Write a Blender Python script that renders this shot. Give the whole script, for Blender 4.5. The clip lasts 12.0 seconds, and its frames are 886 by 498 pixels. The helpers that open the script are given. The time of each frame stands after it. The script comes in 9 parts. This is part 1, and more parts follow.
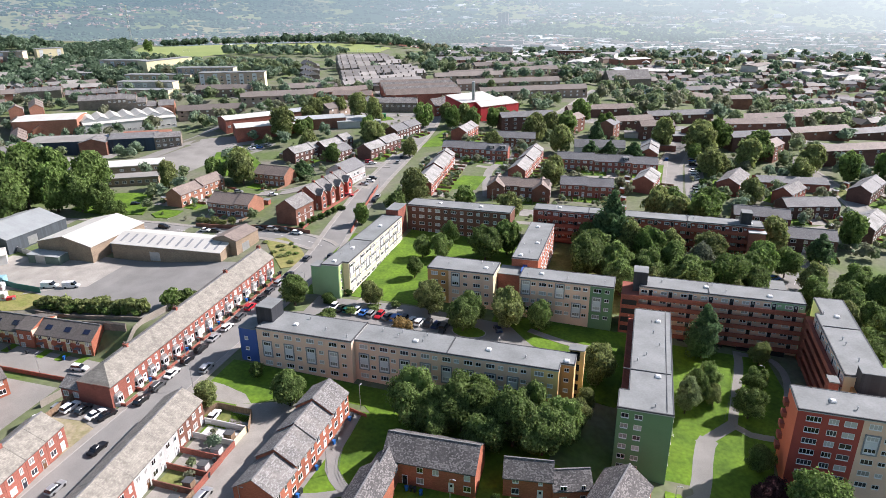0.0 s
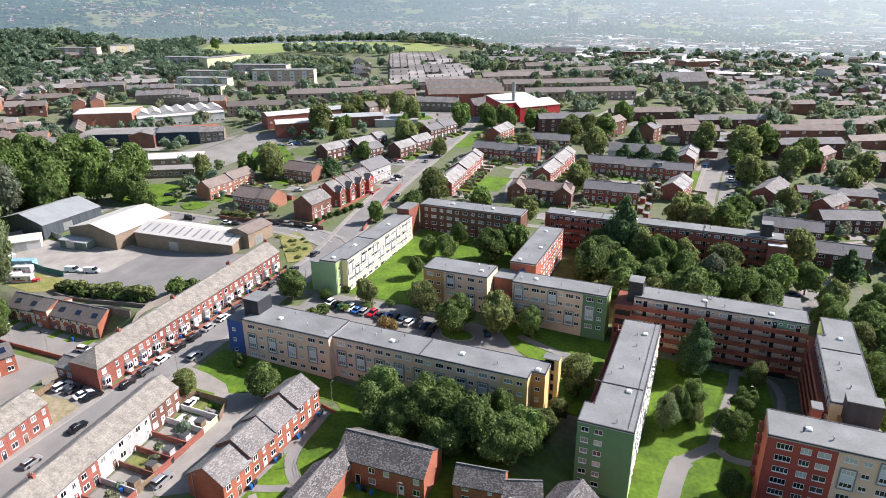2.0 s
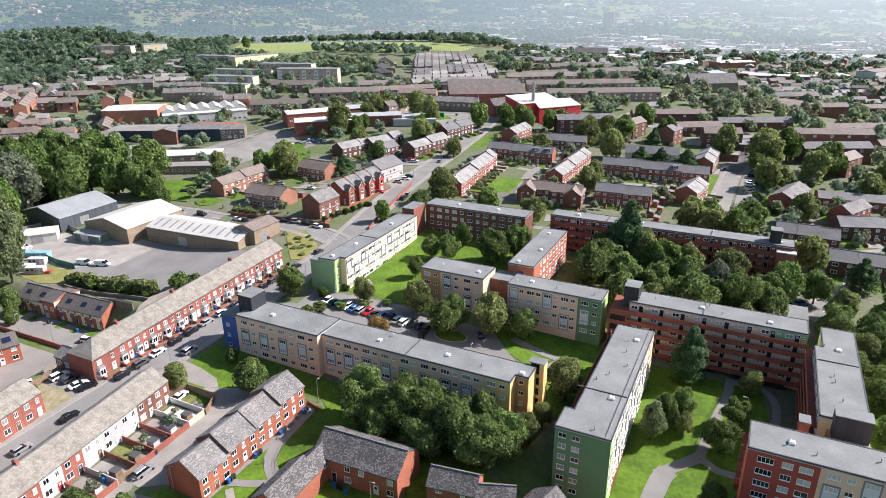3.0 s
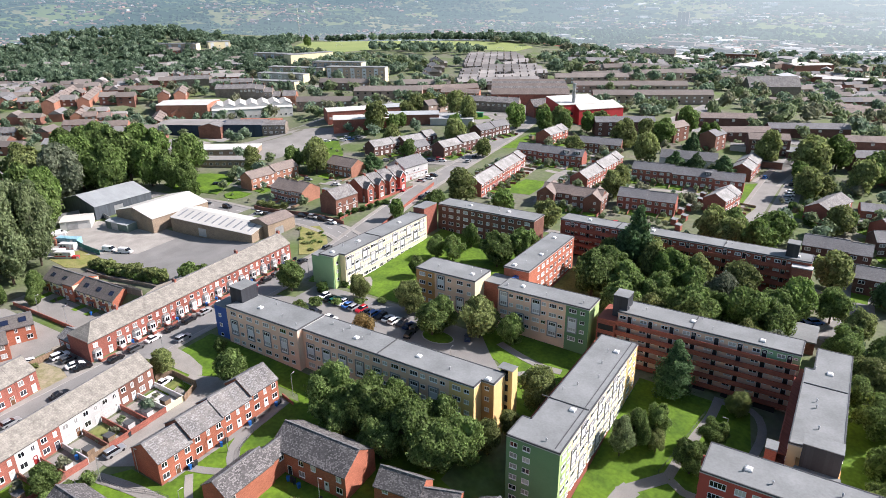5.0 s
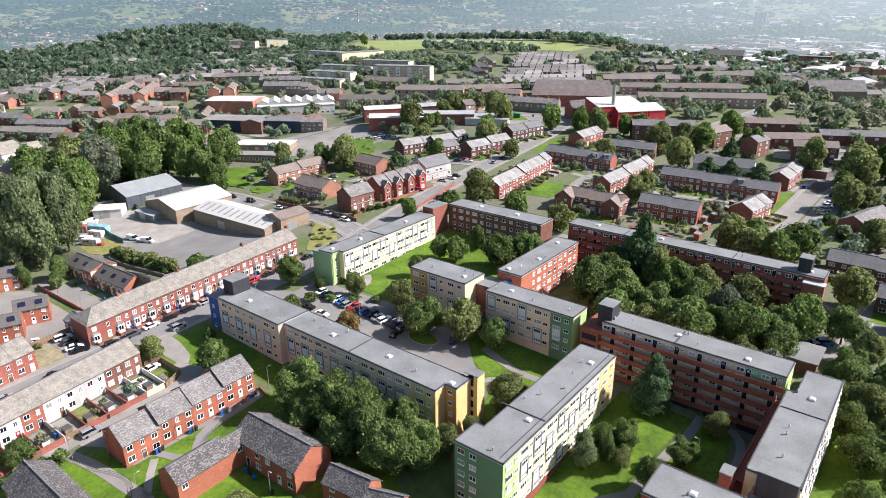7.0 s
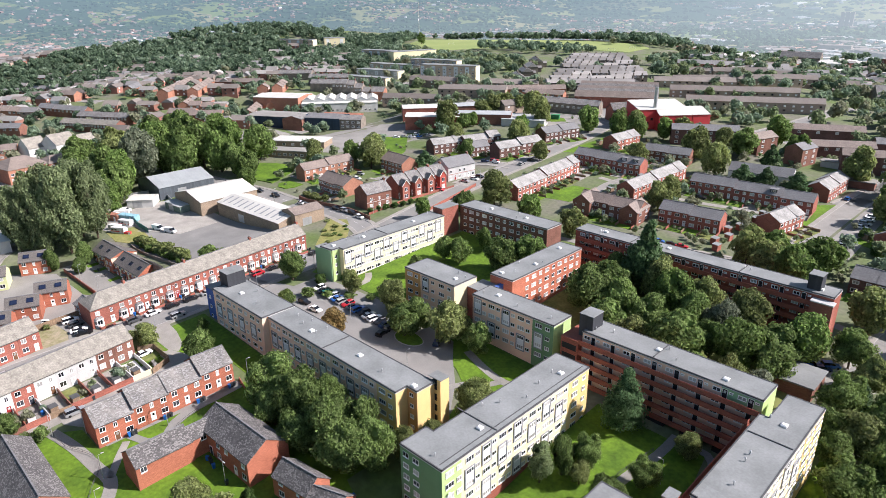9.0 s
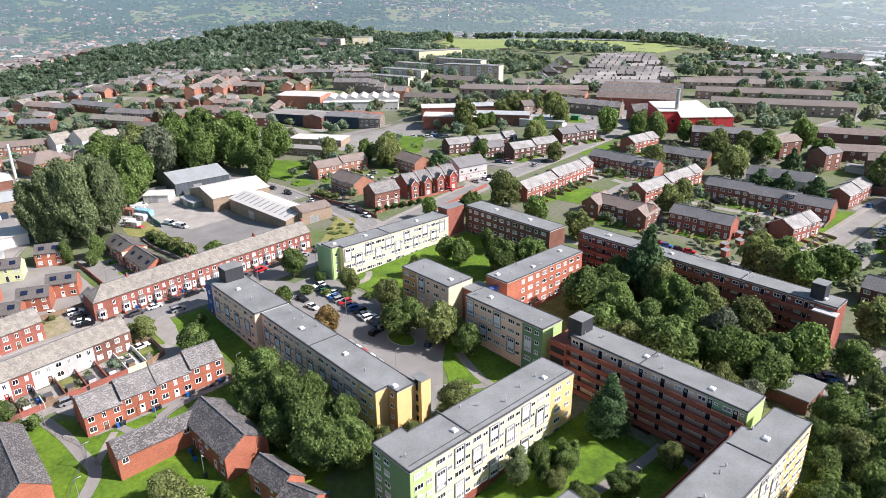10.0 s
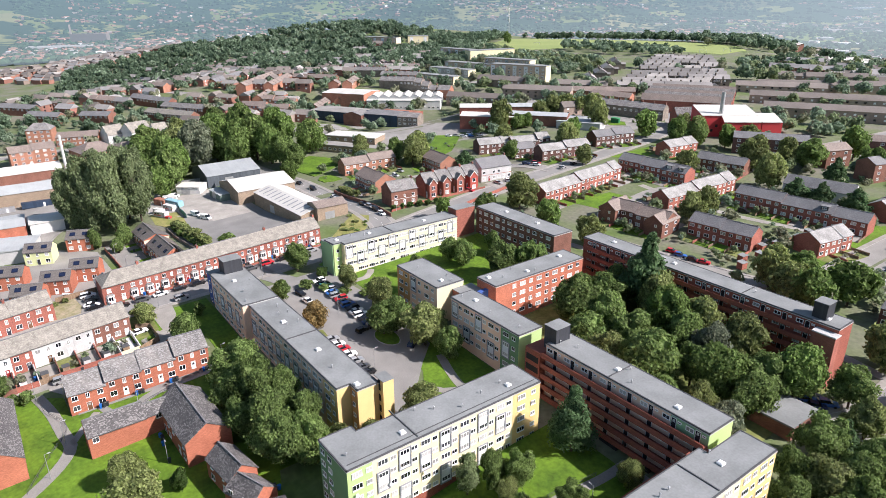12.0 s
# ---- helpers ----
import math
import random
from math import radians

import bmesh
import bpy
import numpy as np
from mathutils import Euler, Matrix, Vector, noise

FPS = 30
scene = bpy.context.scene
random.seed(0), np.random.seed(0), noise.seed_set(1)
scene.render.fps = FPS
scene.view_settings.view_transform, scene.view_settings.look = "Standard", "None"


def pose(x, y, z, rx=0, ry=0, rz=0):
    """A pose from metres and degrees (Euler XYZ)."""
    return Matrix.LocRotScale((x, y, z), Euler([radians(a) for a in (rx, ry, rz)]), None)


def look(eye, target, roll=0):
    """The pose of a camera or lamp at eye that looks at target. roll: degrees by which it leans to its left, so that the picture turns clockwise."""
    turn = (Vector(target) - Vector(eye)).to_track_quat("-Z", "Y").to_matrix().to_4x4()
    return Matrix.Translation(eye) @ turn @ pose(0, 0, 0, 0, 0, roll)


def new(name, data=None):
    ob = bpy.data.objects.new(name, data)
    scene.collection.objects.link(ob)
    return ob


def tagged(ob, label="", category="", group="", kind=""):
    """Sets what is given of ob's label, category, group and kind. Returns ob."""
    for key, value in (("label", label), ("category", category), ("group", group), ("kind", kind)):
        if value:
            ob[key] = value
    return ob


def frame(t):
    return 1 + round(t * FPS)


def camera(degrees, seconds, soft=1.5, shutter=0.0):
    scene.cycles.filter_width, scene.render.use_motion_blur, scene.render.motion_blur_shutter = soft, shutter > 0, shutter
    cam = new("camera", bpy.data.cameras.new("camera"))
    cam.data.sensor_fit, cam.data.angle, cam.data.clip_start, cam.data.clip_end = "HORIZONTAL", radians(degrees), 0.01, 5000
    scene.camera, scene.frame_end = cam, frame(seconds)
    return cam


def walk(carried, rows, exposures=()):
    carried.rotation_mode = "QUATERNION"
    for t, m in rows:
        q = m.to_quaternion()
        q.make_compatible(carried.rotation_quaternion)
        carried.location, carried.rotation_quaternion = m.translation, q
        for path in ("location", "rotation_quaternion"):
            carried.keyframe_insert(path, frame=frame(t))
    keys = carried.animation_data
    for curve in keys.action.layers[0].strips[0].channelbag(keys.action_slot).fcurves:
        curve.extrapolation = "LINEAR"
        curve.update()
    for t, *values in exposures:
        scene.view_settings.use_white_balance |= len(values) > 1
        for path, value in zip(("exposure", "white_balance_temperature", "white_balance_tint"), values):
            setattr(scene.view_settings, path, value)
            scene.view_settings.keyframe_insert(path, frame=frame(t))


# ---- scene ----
cam = camera(68.7, 12.0, soft=0.8)
METRES, EYE, TILT, LEAN, TURN = 120.0, 85.0, -21.4, 0.55, 17.2
ROWS = [
    (0.0, 0.0, 0.0, 0.0, 0.0, 0.0, -0.0),
    (0.5, 0.0417, 0.0027, 0.0015, 1.44, -0.03, -0.56),
    (1.0, 0.0831, 0.0064, 0.0031, 2.85, -0.07, -1.13),
    (1.5, 0.1247, 0.0111, 0.0051, 4.31, -0.11, -1.68),
    (2.0, 0.1661, 0.0172, 0.0071, 5.73, -0.16, -2.24),
    (2.5, 0.2073, 0.0244, 0.0095, 7.15, -0.22, -2.8),
    (3.0, 0.2482, 0.033, 0.0123, 8.56, -0.31, -3.34),
    (5.0, 0.4098, 0.0734, 0.0284, 14.31, -0.81, -5.49),
    (5.5, 0.4487, 0.0862, 0.0335, 15.69, -0.97, -6.01),
    (6.0, 0.4871, 0.1001, 0.0391, 17.1, -1.14, -6.52),
    (6.5, 0.525, 0.1149, 0.045, 18.49, -1.32, -7.02),
    (7.0, 0.5626, 0.1305, 0.0507, 19.9, -1.5, -7.52),
    (9.0, 0.7101, 0.203, 0.0796, 25.67, -2.42, -9.54),
    (9.5, 0.7455, 0.2235, 0.0877, 27.12, -2.67, -10.04),
    (10.0, 0.7804, 0.2449, 0.0959, 28.57, -2.97, -10.54),
    (10.5, 0.8147, 0.2669, 0.1045, 30.03, -3.27, -11.04),
    (11.0, 0.8484, 0.2896, 0.1131, 31.47, -3.56, -11.51),
    (11.5, 0.8814, 0.313, 0.1224, 32.97, -3.88, -11.98),
    (12.0, 0.9139, 0.3376, 0.1317, 34.45, -4.2, -12.43),
]
walk(cam, [(t, pose(0, 0, EYE, TILT, LEAN, TURN) @ pose(METRES * x, METRES * y, METRES * z, 90 + pitch, roll, yaw)) for t, x, y, z, yaw, pitch, roll in ROWS])

# ---- sky and sun ----
SUN_AZ, SUN_EL = 38.0, 39.0            # degrees from +x towards +y, and above the horizon
world = bpy.data.worlds.new("sky_world")
scene.world = world
world.use_nodes = True
wn = world.node_tree.nodes
sky = wn.new("ShaderNodeTexSky")
sky.sky_type = "NISHITA"
sky.sun_disc = False
sky.sun_elevation = radians(SUN_EL)
sky.sun_rotation = radians(90 - SUN_AZ)
sky.dust_density = 1.0
world.node_tree.links.new(sky.outputs[0], wn["Background"].inputs[0])
wn["Background"].inputs[1].default_value = 0.078
sun = new("sun", bpy.data.lights.new("sun", "SUN"))
sun.data.energy = 5.0
sun.data.angle = radians(0.6)
sun.data.color = (1.0, 0.915, 0.925)
sun.matrix_world = look((Vector((math.cos(radians(SUN_AZ)) * math.cos(radians(SUN_EL)), math.sin(radians(SUN_AZ)) * math.cos(radians(SUN_EL)), math.sin(radians(SUN_EL)))) * 900), (0, 0, 0))
scene.view_settings.exposure = 0.81


# ---- materials ----
def nodes_of(name):
    m = bpy.data.materials.new(name)
    m.use_nodes = True
    return m, m.node_tree.nodes, m.node_tree.links, m.node_tree.nodes["Principled BSDF"]


def mat(name, col, rough=0.85, var=0.22, coarse=0.25, fine=4.0, bump=0.2, metal=0.0, tint=None, rand=0.0, spec=0.3, pattern=None, island=0.0):
    """A surface with broad stains, fine grain and, if wanted, courses (pattern: width, height, joint darkness)."""
    m, n, l, p = nodes_of(name)
    geo = n.new("ShaderNodeNewGeometry")
    big, small = n.new("ShaderNodeTexNoise"), n.new("ShaderNodeTexNoise")
    for node, scale, detail in ((big, coarse, 5), (small, fine, 3)):
        node.inputs["Scale"].default_value = scale
        node.inputs["Detail"].default_value = detail
        l.new(geo.outputs["Position"], node.inputs["Vector"])
    ramp = n.new("ShaderNodeMapRange")
    ramp.inputs[1].default_value, ramp.inputs[2].default_value = 0.3, 0.7
    l.new(big.outputs["Fac"], ramp.inputs[0])
    mix = n.new("ShaderNodeMix")
    mix.data_type = "RGBA"
    tint = tint or tuple(c * (1 - 1.3 * var) for c in col)
    mix.inputs[6].default_value = (*[min(1, c * (1 + 0.5 * var)) for c in col], 1)
    mix.inputs[7].default_value = (*tint, 1)
    l.new(ramp.outputs[0], mix.inputs[0])
    out = mix.outputs[2]

    def scale_value(src, lo, hi, fac):
        r = n.new("ShaderNodeMapRange")
        r.inputs[3].default_value, r.inputs[4].default_value = lo, hi
        l.new(fac, r.inputs[0])
        h = n.new("ShaderNodeHueSaturation")
        l.new(r.outputs[0], h.inputs["Value"])
        l.new(src, h.inputs["Color"])
        return h.outputs[0]

    out = scale_value(out, 1 - 1.6 * var, 1 + 1.6 * var, small.outputs["Fac"])
    height = small.outputs["Fac"]
    if pattern:
        tc = n.new("ShaderNodeTexCoord")
        sep, com = n.new("ShaderNodeSeparateXYZ"), n.new("ShaderNodeCombineXYZ")
        add = n.new("ShaderNodeMath")
        l.new(tc.outputs["Object"], sep.inputs[0])
        l.new(sep.outputs[0], add.inputs[0])
        l.new(sep.outputs[1], add.inputs[1])
        l.new(sep.outputs[0] if pattern[3:] else add.outputs[0], com.inputs[0])
        l.new(sep.outputs[2], com.inputs[1])
        b = n.new("ShaderNodeTexBrick")
        b.inputs["Scale"].default_value = 1
        b.inputs["Brick Width"].default_value, b.inputs["Row Height"].default_value = pattern[0], pattern[1]
        b.inputs["Mortar Size"].default_value = 0.012
        b.inputs["Color1"].default_value = (1, 1, 1, 1)
        b.inputs["Color2"].default_value = (pattern[4] if len(pattern) > 4 else 0.72,) * 3 + (1,)
        b.inputs["Mortar"].default_value = (pattern[2],) * 3 + (1,)
        l.new(com.outputs[0], b.inputs["Vector"])
        out = scale_value(out, 0.0, 1.12, b.outputs["Color"])
        if len(pattern) > 5:  # pale weathered pieces, gathered in patches
            patch, pick, weigh, fleck = n.new("ShaderNodeTexNoise"), n.new("ShaderNodeMapRange"), n.new("ShaderNodeMath"), n.new("ShaderNodeMapRange")
            patch.inputs["Scale"].default_value, patch.inputs["Detail"].default_value = 0.5, 4
            l.new(geo.outputs["Position"], patch.inputs["Vector"])
            pick.inputs[1].default_value, pick.inputs[2].default_value, pick.inputs[4].default_value = pattern[4], 1.0, 0.55
            l.new(b.outputs["Color"], pick.inputs[0])
            l.new(patch.outputs["Fac"], weigh.inputs[0])
            l.new(pick.outputs[0], weigh.inputs[1])
            fleck.inputs[1].default_value, fleck.inputs[2].default_value, fleck.inputs[4].default_value = 0.8, 0.95, pattern[5]
            l.new(weigh.outputs[0], fleck.inputs[0])
            mix = n.new("ShaderNodeMix")
            mix.data_type = "RGBA"
            l.new(fleck.outputs[0], mix.inputs[0])
            l.new(out, mix.inputs[6])
            mix.inputs[7].default_value = (*[min(0.36, c * 2.2) for c in col], 1)
            out = mix.outputs[2]
    if rand:
        info = n.new("ShaderNodeObjectInfo")
        out = scale_value(out, 1 - rand, 1 + rand, info.outputs["Random"])
    if island:
        out = scale_value(out, 1 - island, 1 + island, geo.outputs["Random Per Island"])
    l.new(out, p.inputs["Base Color"])
    if bump:
        bn = n.new("ShaderNodeBump")
        bn.inputs["Strength"].default_value = bump
        bn.inputs["Distance"].default_value = 0.05
        l.new(height, bn.inputs["Height"])
        l.new(bn.outputs[0], p.inputs["Normal"])
    p.inputs["Roughness"].default_value = rough
    p.inputs["Metallic"].default_value = metal
    p.inputs["Specular IOR Level"].default_value = spec
    return m


def leaf_mat(name, col, var=0.52, through_light=0.5):
    m, n, l, p = nodes_of(name)
    geo, info = n.new("ShaderNodeNewGeometry"), n.new("ShaderNodeObjectInfo")
    rgb = n.new("ShaderNodeRGB")
    rgb.outputs[0].default_value = (*col, 1)
    src = rgb.outputs[0]
    for fac, lo, hi in ((geo.outputs["Random Per Island"], 1 - var, 1 + var), (info.outputs["Random"], 0.78, 1.22)):
        r, h = n.new("ShaderNodeMapRange"), n.new("ShaderNodeHueSaturation")
        r.inputs[3].default_value, r.inputs[4].default_value = lo, hi
        l.new(fac, r.inputs[0])
        l.new(r.outputs[0], h.inputs["Value"])
        l.new(src, h.inputs["Color"])
        src = h.outputs[0]
    l.new(src, p.inputs["Base Color"])
    p.inputs["Roughness"].default_value = 0.6
    p.inputs["Specular IOR Level"].default_value = 0.16
    tr, ms = n.new("ShaderNodeBsdfTranslucent"), n.new("ShaderNodeMixShader")
    l.new(src, tr.inputs[0])
    ms.inputs[0].default_value = through_light
    l.new(p.outputs[0], ms.inputs[1])
    l.new(tr.outputs[0], ms.inputs[2])
    l.new(ms.outputs[0], n["Material Output"].inputs[0])
    return m


def glass_mat(name):
    """Opaque window glass: dark of unlit rooms and some pale curtains put into the colour."""
    m, n, l, p = nodes_of(name)
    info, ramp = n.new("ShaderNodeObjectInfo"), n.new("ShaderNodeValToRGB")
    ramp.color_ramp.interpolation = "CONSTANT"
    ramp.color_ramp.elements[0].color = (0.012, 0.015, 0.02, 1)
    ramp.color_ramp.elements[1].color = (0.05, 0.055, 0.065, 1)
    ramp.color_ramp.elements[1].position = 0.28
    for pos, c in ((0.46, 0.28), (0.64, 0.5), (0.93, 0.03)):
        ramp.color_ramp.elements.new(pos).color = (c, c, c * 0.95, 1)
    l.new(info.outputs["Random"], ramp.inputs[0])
    l.new(ramp.outputs[0], p.inputs["Base Color"])
    p.inputs["Roughness"].default_value = 0.08
    p.inputs["Specular IOR Level"].default_value = 0.6
    return m


GRASS = mat("grass", (0.105, 0.185, 0.014), 0.9, 0.36, 0.16, 1.1, 0.8, tint=(0.06, 0.118, 0.011))
BARE_EARTH = mat("bare_earth", (0.34, 0.285, 0.21), 0.95, 0.22, 0.4, 2.0, 0.6, tint=(0.19, 0.19, 0.08))
DRY_GRASS = mat("dry_grass", (0.235, 0.21, 0.085), 0.95, 0.3, 0.35, 1.6, 0.8, tint=(0.17, 0.19, 0.05))
ROUGH_GRASS = mat("rough_grass", (0.17, 0.18, 0.06), 0.95, 0.3, 0.25, 1.2, 0.6, tint=(0.09, 0.12, 0.03))
FIELD = mat("field_grass", (0.25, 0.29, 0.105), 0.95, 0.12, 0.02, 0.5, 0.2, tint=(0.21, 0.265, 0.09))
EARTH = mat("ground_cover", (0.085, 0.13, 0.032), 0.95, 0.25, 0.05, 0.7, 0.4, tint=(0.175, 0.165, 0.135))
ASPHALT = mat("asphalt", (0.235, 0.23, 0.218), 0.88, 0.12, 0.15, 5, 0.2)
OLD_ASPHALT = mat("worn_asphalt", (0.265, 0.255, 0.235), 0.9, 0.16, 0.12, 4, 0.25)
PALE_CONCRETE = mat("dusty_concrete", (0.36, 0.34, 0.305), 0.9, 0.16, 0.2, 3, 0.2, tint=(0.27, 0.255, 0.23))
PAVING = mat("paving", (0.30, 0.283, 0.255), 0.88, 0.14, 0.3, 4, 0.2)
KERB = mat("kerb_stone", (0.36, 0.35, 0.33), 0.85, 0.12, 0.5, 5)
PAINT = mat("road_paint", (0.72, 0.72, 0.7), 0.7, 0.12, 0.6, 6, 0.05)
FELT = mat("roof_felt", (0.235, 0.247, 0.245), 0.82, 0.13, 0.16, 2.2, 0.12, tint=(0.175, 0.185, 0.183))
TRIM_DARK = mat("dark_roof_trim", (0.085, 0.087, 0.09), 0.7, 0.1)
TRIM_PALE = mat("pale_roof_trim", (0.44, 0.44, 0.44), 0.6, 0.1)
METAL = mat("galvanised_metal", (0.45, 0.46, 0.47), 0.45, 0.12, 1, 6, 0.1, metal=0.6)
DARK_METAL = mat("dark_cladding", (0.045, 0.048, 0.056), 0.6, 0.12, 0.4, 3, 0.1, pattern=(0.6, 30.0, 0.7))
WHITE = mat("white_upvc", (0.8, 0.8, 0.79), 0.45, 0.06, 1, 6, 0.03)
GREY_PANEL = mat("grey_panel", (0.27, 0.28, 0.295), 0.6, 0.08, 0.6, 5, 0.05)
WHITE_PANEL = mat("white_panel", (0.68, 0.70, 0.72), 0.5, 0.06, 0.6, 5, 0.05)
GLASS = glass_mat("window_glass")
# Near-black: the shade inside uncut openings as colour; dark doors share it.
DARK = mat("dark_opening", (0.02, 0.02, 0.022), 0.7, 0.1, 1, 4, 0)
R_BEIGE = mat("beige_render", (0.80, 0.575, 0.43), 0.88, 0.07, 0.25, 4, 0.1)
R_CREAM = mat("cream_render", (0.74, 0.66, 0.43), 0.88, 0.05, 0.25, 4, 0.1)
R_YELLOW = mat("yellow_render", (0.74, 0.53, 0.24), 0.88, 0.06, 0.25, 4, 0.1)
R_ORANGE = mat("orange_render", (0.58, 0.32, 0.13), 0.88, 0.07, 0.25, 4, 0.1)
R_GREEN = mat("green_render", (0.155, 0.27, 0.14), 0.88, 0.06, 0.25, 4, 0.1)
R_LIME = mat("pale_green_render", (0.42, 0.56, 0.24), 0.88, 0.06, 0.25, 4, 0.1)
R_PISTACHIO = mat("pistachio_render", (0.60, 0.63, 0.34), 0.88, 0.06, 0.25, 4, 0.1)
R_MINT = mat("mint_render", (0.28, 0.46, 0.26), 0.88, 0.06, 0.25, 4, 0.1)
R_BLUE = mat("blue_render", (0.06, 0.12, 0.36), 0.85, 0.08, 0.25, 4, 0.1)
R_CORAL = mat("coral_red_render", (0.40, 0.085, 0.065), 0.85, 0.06, 0.25, 4, 0.1)
R_SALMON = mat("salmon_render", (0.62, 0.17, 0.10), 0.85, 0.06, 0.25, 4, 0.1)
R_WHITE = mat("white_render", (0.60, 0.595, 0.575), 0.85, 0.08, 0.3, 4, 0.1)
R_GREY = mat("grey_render", (0.48, 0.48, 0.47), 0.85, 0.1, 0.3, 4, 0.1)
BRICK_RED = mat("red_brick", (0.345, 0.125, 0.092), 0.88, 0.15, 0.3, 5, 0.2, pattern=(0.45, 0.15, 0.7), rand=0.12)
BRICK_ORANGE = mat("orange_red_brick", (0.42, 0.15, 0.092), 0.88, 0.13, 0.3, 5, 0.2, pattern=(0.45, 0.15, 0.7), rand=0.12)
BRICK_RUSSET = mat("russet_brick", (0.385, 0.185, 0.125), 0.88, 0.13, 0.3, 5, 0.2, pattern=(0.45, 0.15, 0.75), rand=0.1)
TAUPE = mat("taupe_panelled_wall", (0.53, 0.415, 0.33), 0.85, 0.1, 0.3, 4, 0.1)
BRICK_DECK = mat("deck_red_brick", (0.31, 0.10, 0.07), 0.88, 0.12, 0.3, 5, 0.2, pattern=(0.45, 0.15, 0.75))
BRICK_BROWN = mat("brown_brick", (0.23, 0.11, 0.08), 0.88, 0.18, 0.3, 5, 0.2, pattern=(0.45, 0.15, 0.7), rand=0.12)
BRICK_DARK = mat("dark_brown_brick", (0.15, 0.08, 0.068), 0.88, 0.18, 0.3, 5, 0.2, pattern=(0.45, 0.15, 0.7))
BRICK_BUFF = mat("buff_brick", (0.33, 0.255, 0.185), 0.88, 0.14, 0.3, 5, 0.2, pattern=(0.45, 0.15, 0.75))
STONE = mat("sooty_stone", (0.24, 0.205, 0.17), 0.9, 0.2, 0.4, 4, 0.3, pattern=(0.7, 0.3, 0.7))
SLATE = mat("weathered_slate", (0.225, 0.212, 0.198), 0.8, 0.26, 0.3, 2.2, 0.3, tint=(0.15, 0.145, 0.142), pattern=(0.32, 0.15, 0.7, 1, 0.66, 0.4))
SLATE_DARK = mat("dark_streaked_slate", (0.125, 0.118, 0.115), 0.8, 0.26, 0.3, 2.2, 0.35, tint=(0.088, 0.085, 0.085), pattern=(0.32, 0.15, 0.62, 1, 0.58, 0.6))
SLATE_OLD = mat("lichened_stone_slate", (0.30, 0.28, 0.24), 0.88, 0.22, 0.6, 2.8, 0.4, tint=(0.215, 0.20, 0.175), pattern=(0.38, 0.18, 0.7, 1, 0.72))
TILE_GREY = mat("grey_concrete_tile", (0.20, 0.20, 0.202), 0.68, 0.14, 0.22, 3, 0.3, pattern=(0.4, 0.2, 0.6, 1))
# Grey tile made paler: sun glare on the slopes is put into the colour.
TILE_SUNLIT = mat("pale_concrete_tile", (0.36, 0.355, 0.34), 0.8, 0.13, 0.3, 3, 0.3, tint=(0.23, 0.225, 0.215), pattern=(0.4, 0.2, 0.65, 1))
TILE_DARK = mat("dark_brown_interlocking_tile", (0.145, 0.132, 0.122), 0.75, 0.12, 0.22, 3, 0.3, pattern=(0.4, 0.2, 0.6, 1))
TILE_BROWN = mat("brown_concrete_tile", (0.25, 0.205, 0.178), 0.68, 0.14, 0.22, 3, 0.3, pattern=(0.4, 0.2, 0.6, 1))
SHEET_WHITE = mat("white_roof_sheet", (0.52, 0.508, 0.465), 0.55, 0.07, 0.2, 2, 0.1, pattern=(1.0, 60.0, 0.86, 1, 0.95))
SHEET_GREY = mat("grey_roof_sheet", (0.36, 0.38, 0.38), 0.6, 0.1, 0.2, 2, 0.1, pattern=(1.0, 60.0, 0.85, 1, 0.93))
SHEET_SLATE = mat("slate_grey_roof_sheet", (0.27, 0.29, 0.295), 0.6, 0.1, 0.2, 2, 0.1, pattern=(1.0, 60.0, 0.85, 1, 0.93))
SHEET_DARK = mat("dark_slate_cladding", (0.085, 0.10, 0.115), 0.6, 0.12, 0.3, 3, 0.1, pattern=(0.6, 60.0, 0.8))
SHEET_BLUE = mat("dark_blue_cladding", (0.03, 0.05, 0.085), 0.55, 0.1, 0.3, 3, 0.1, pattern=(0.6, 60.0, 0.7))
SHEET_RED = mat("scarlet_cladding", (0.54, 0.055, 0.06), 0.5, 0.05, 0.3, 3, 0.05)
RUST_SHEET = mat("rusty_roof_sheet", (0.33, 0.15, 0.10), 0.8, 0.25, 0.4, 2, 0.1, pattern=(1.0, 60.0, 0.85, 1, 0.9))
TEAL = mat("teal_panel", (0.05, 0.18, 0.16), 0.6, 0.1)
TIMBER = mat("fence_timber", (0.27, 0.19, 0.125), 0.85, 0.2, 0.6, 5, 0.3, pattern=(0.15, 20.0, 0.6))
BARK = mat("bark", (0.10, 0.075, 0.055), 0.95, 0.2, 1.5, 8, 0.5)
RUBBER = mat("rubber", (0.02, 0.02, 0.021), 0.8, 0.1, 1, 5, 0.05)
CAR_GLASS = mat("car_glass", (0.012, 0.015, 0.02), 0.06, 0.02, 1, 3, 0, spec=0.7)
SOLAR = mat("solar_panel", (0.015, 0.022, 0.05), 0.15, 0.1, 1, 5, 0, spec=0.7)
BIN_BLUE = mat("blue_bin_plastic", (0.02, 0.13, 0.42), 0.5, 0.1)
BIN_DARK = mat("dark_bin_plastic", (0.03, 0.035, 0.04), 0.5, 0.1)
LEAF = {k: leaf_mat("leaves_" + k, c) for k, c in dict(m=(0.168, 0.238, 0.077), b=(0.172, 0.255, 0.075), o=(0.232, 0.272, 0.104), r=(0.27, 0.20, 0.085), t=(0.20, 0.25, 0.125), d=(0.095, 0.16, 0.07), p=(0.06, 0.03, 0.035), s=(0.20, 0.23, 0.155), h=(0.075, 0.125, 0.035), l=(0.13, 0.19, 0.06)).items()}
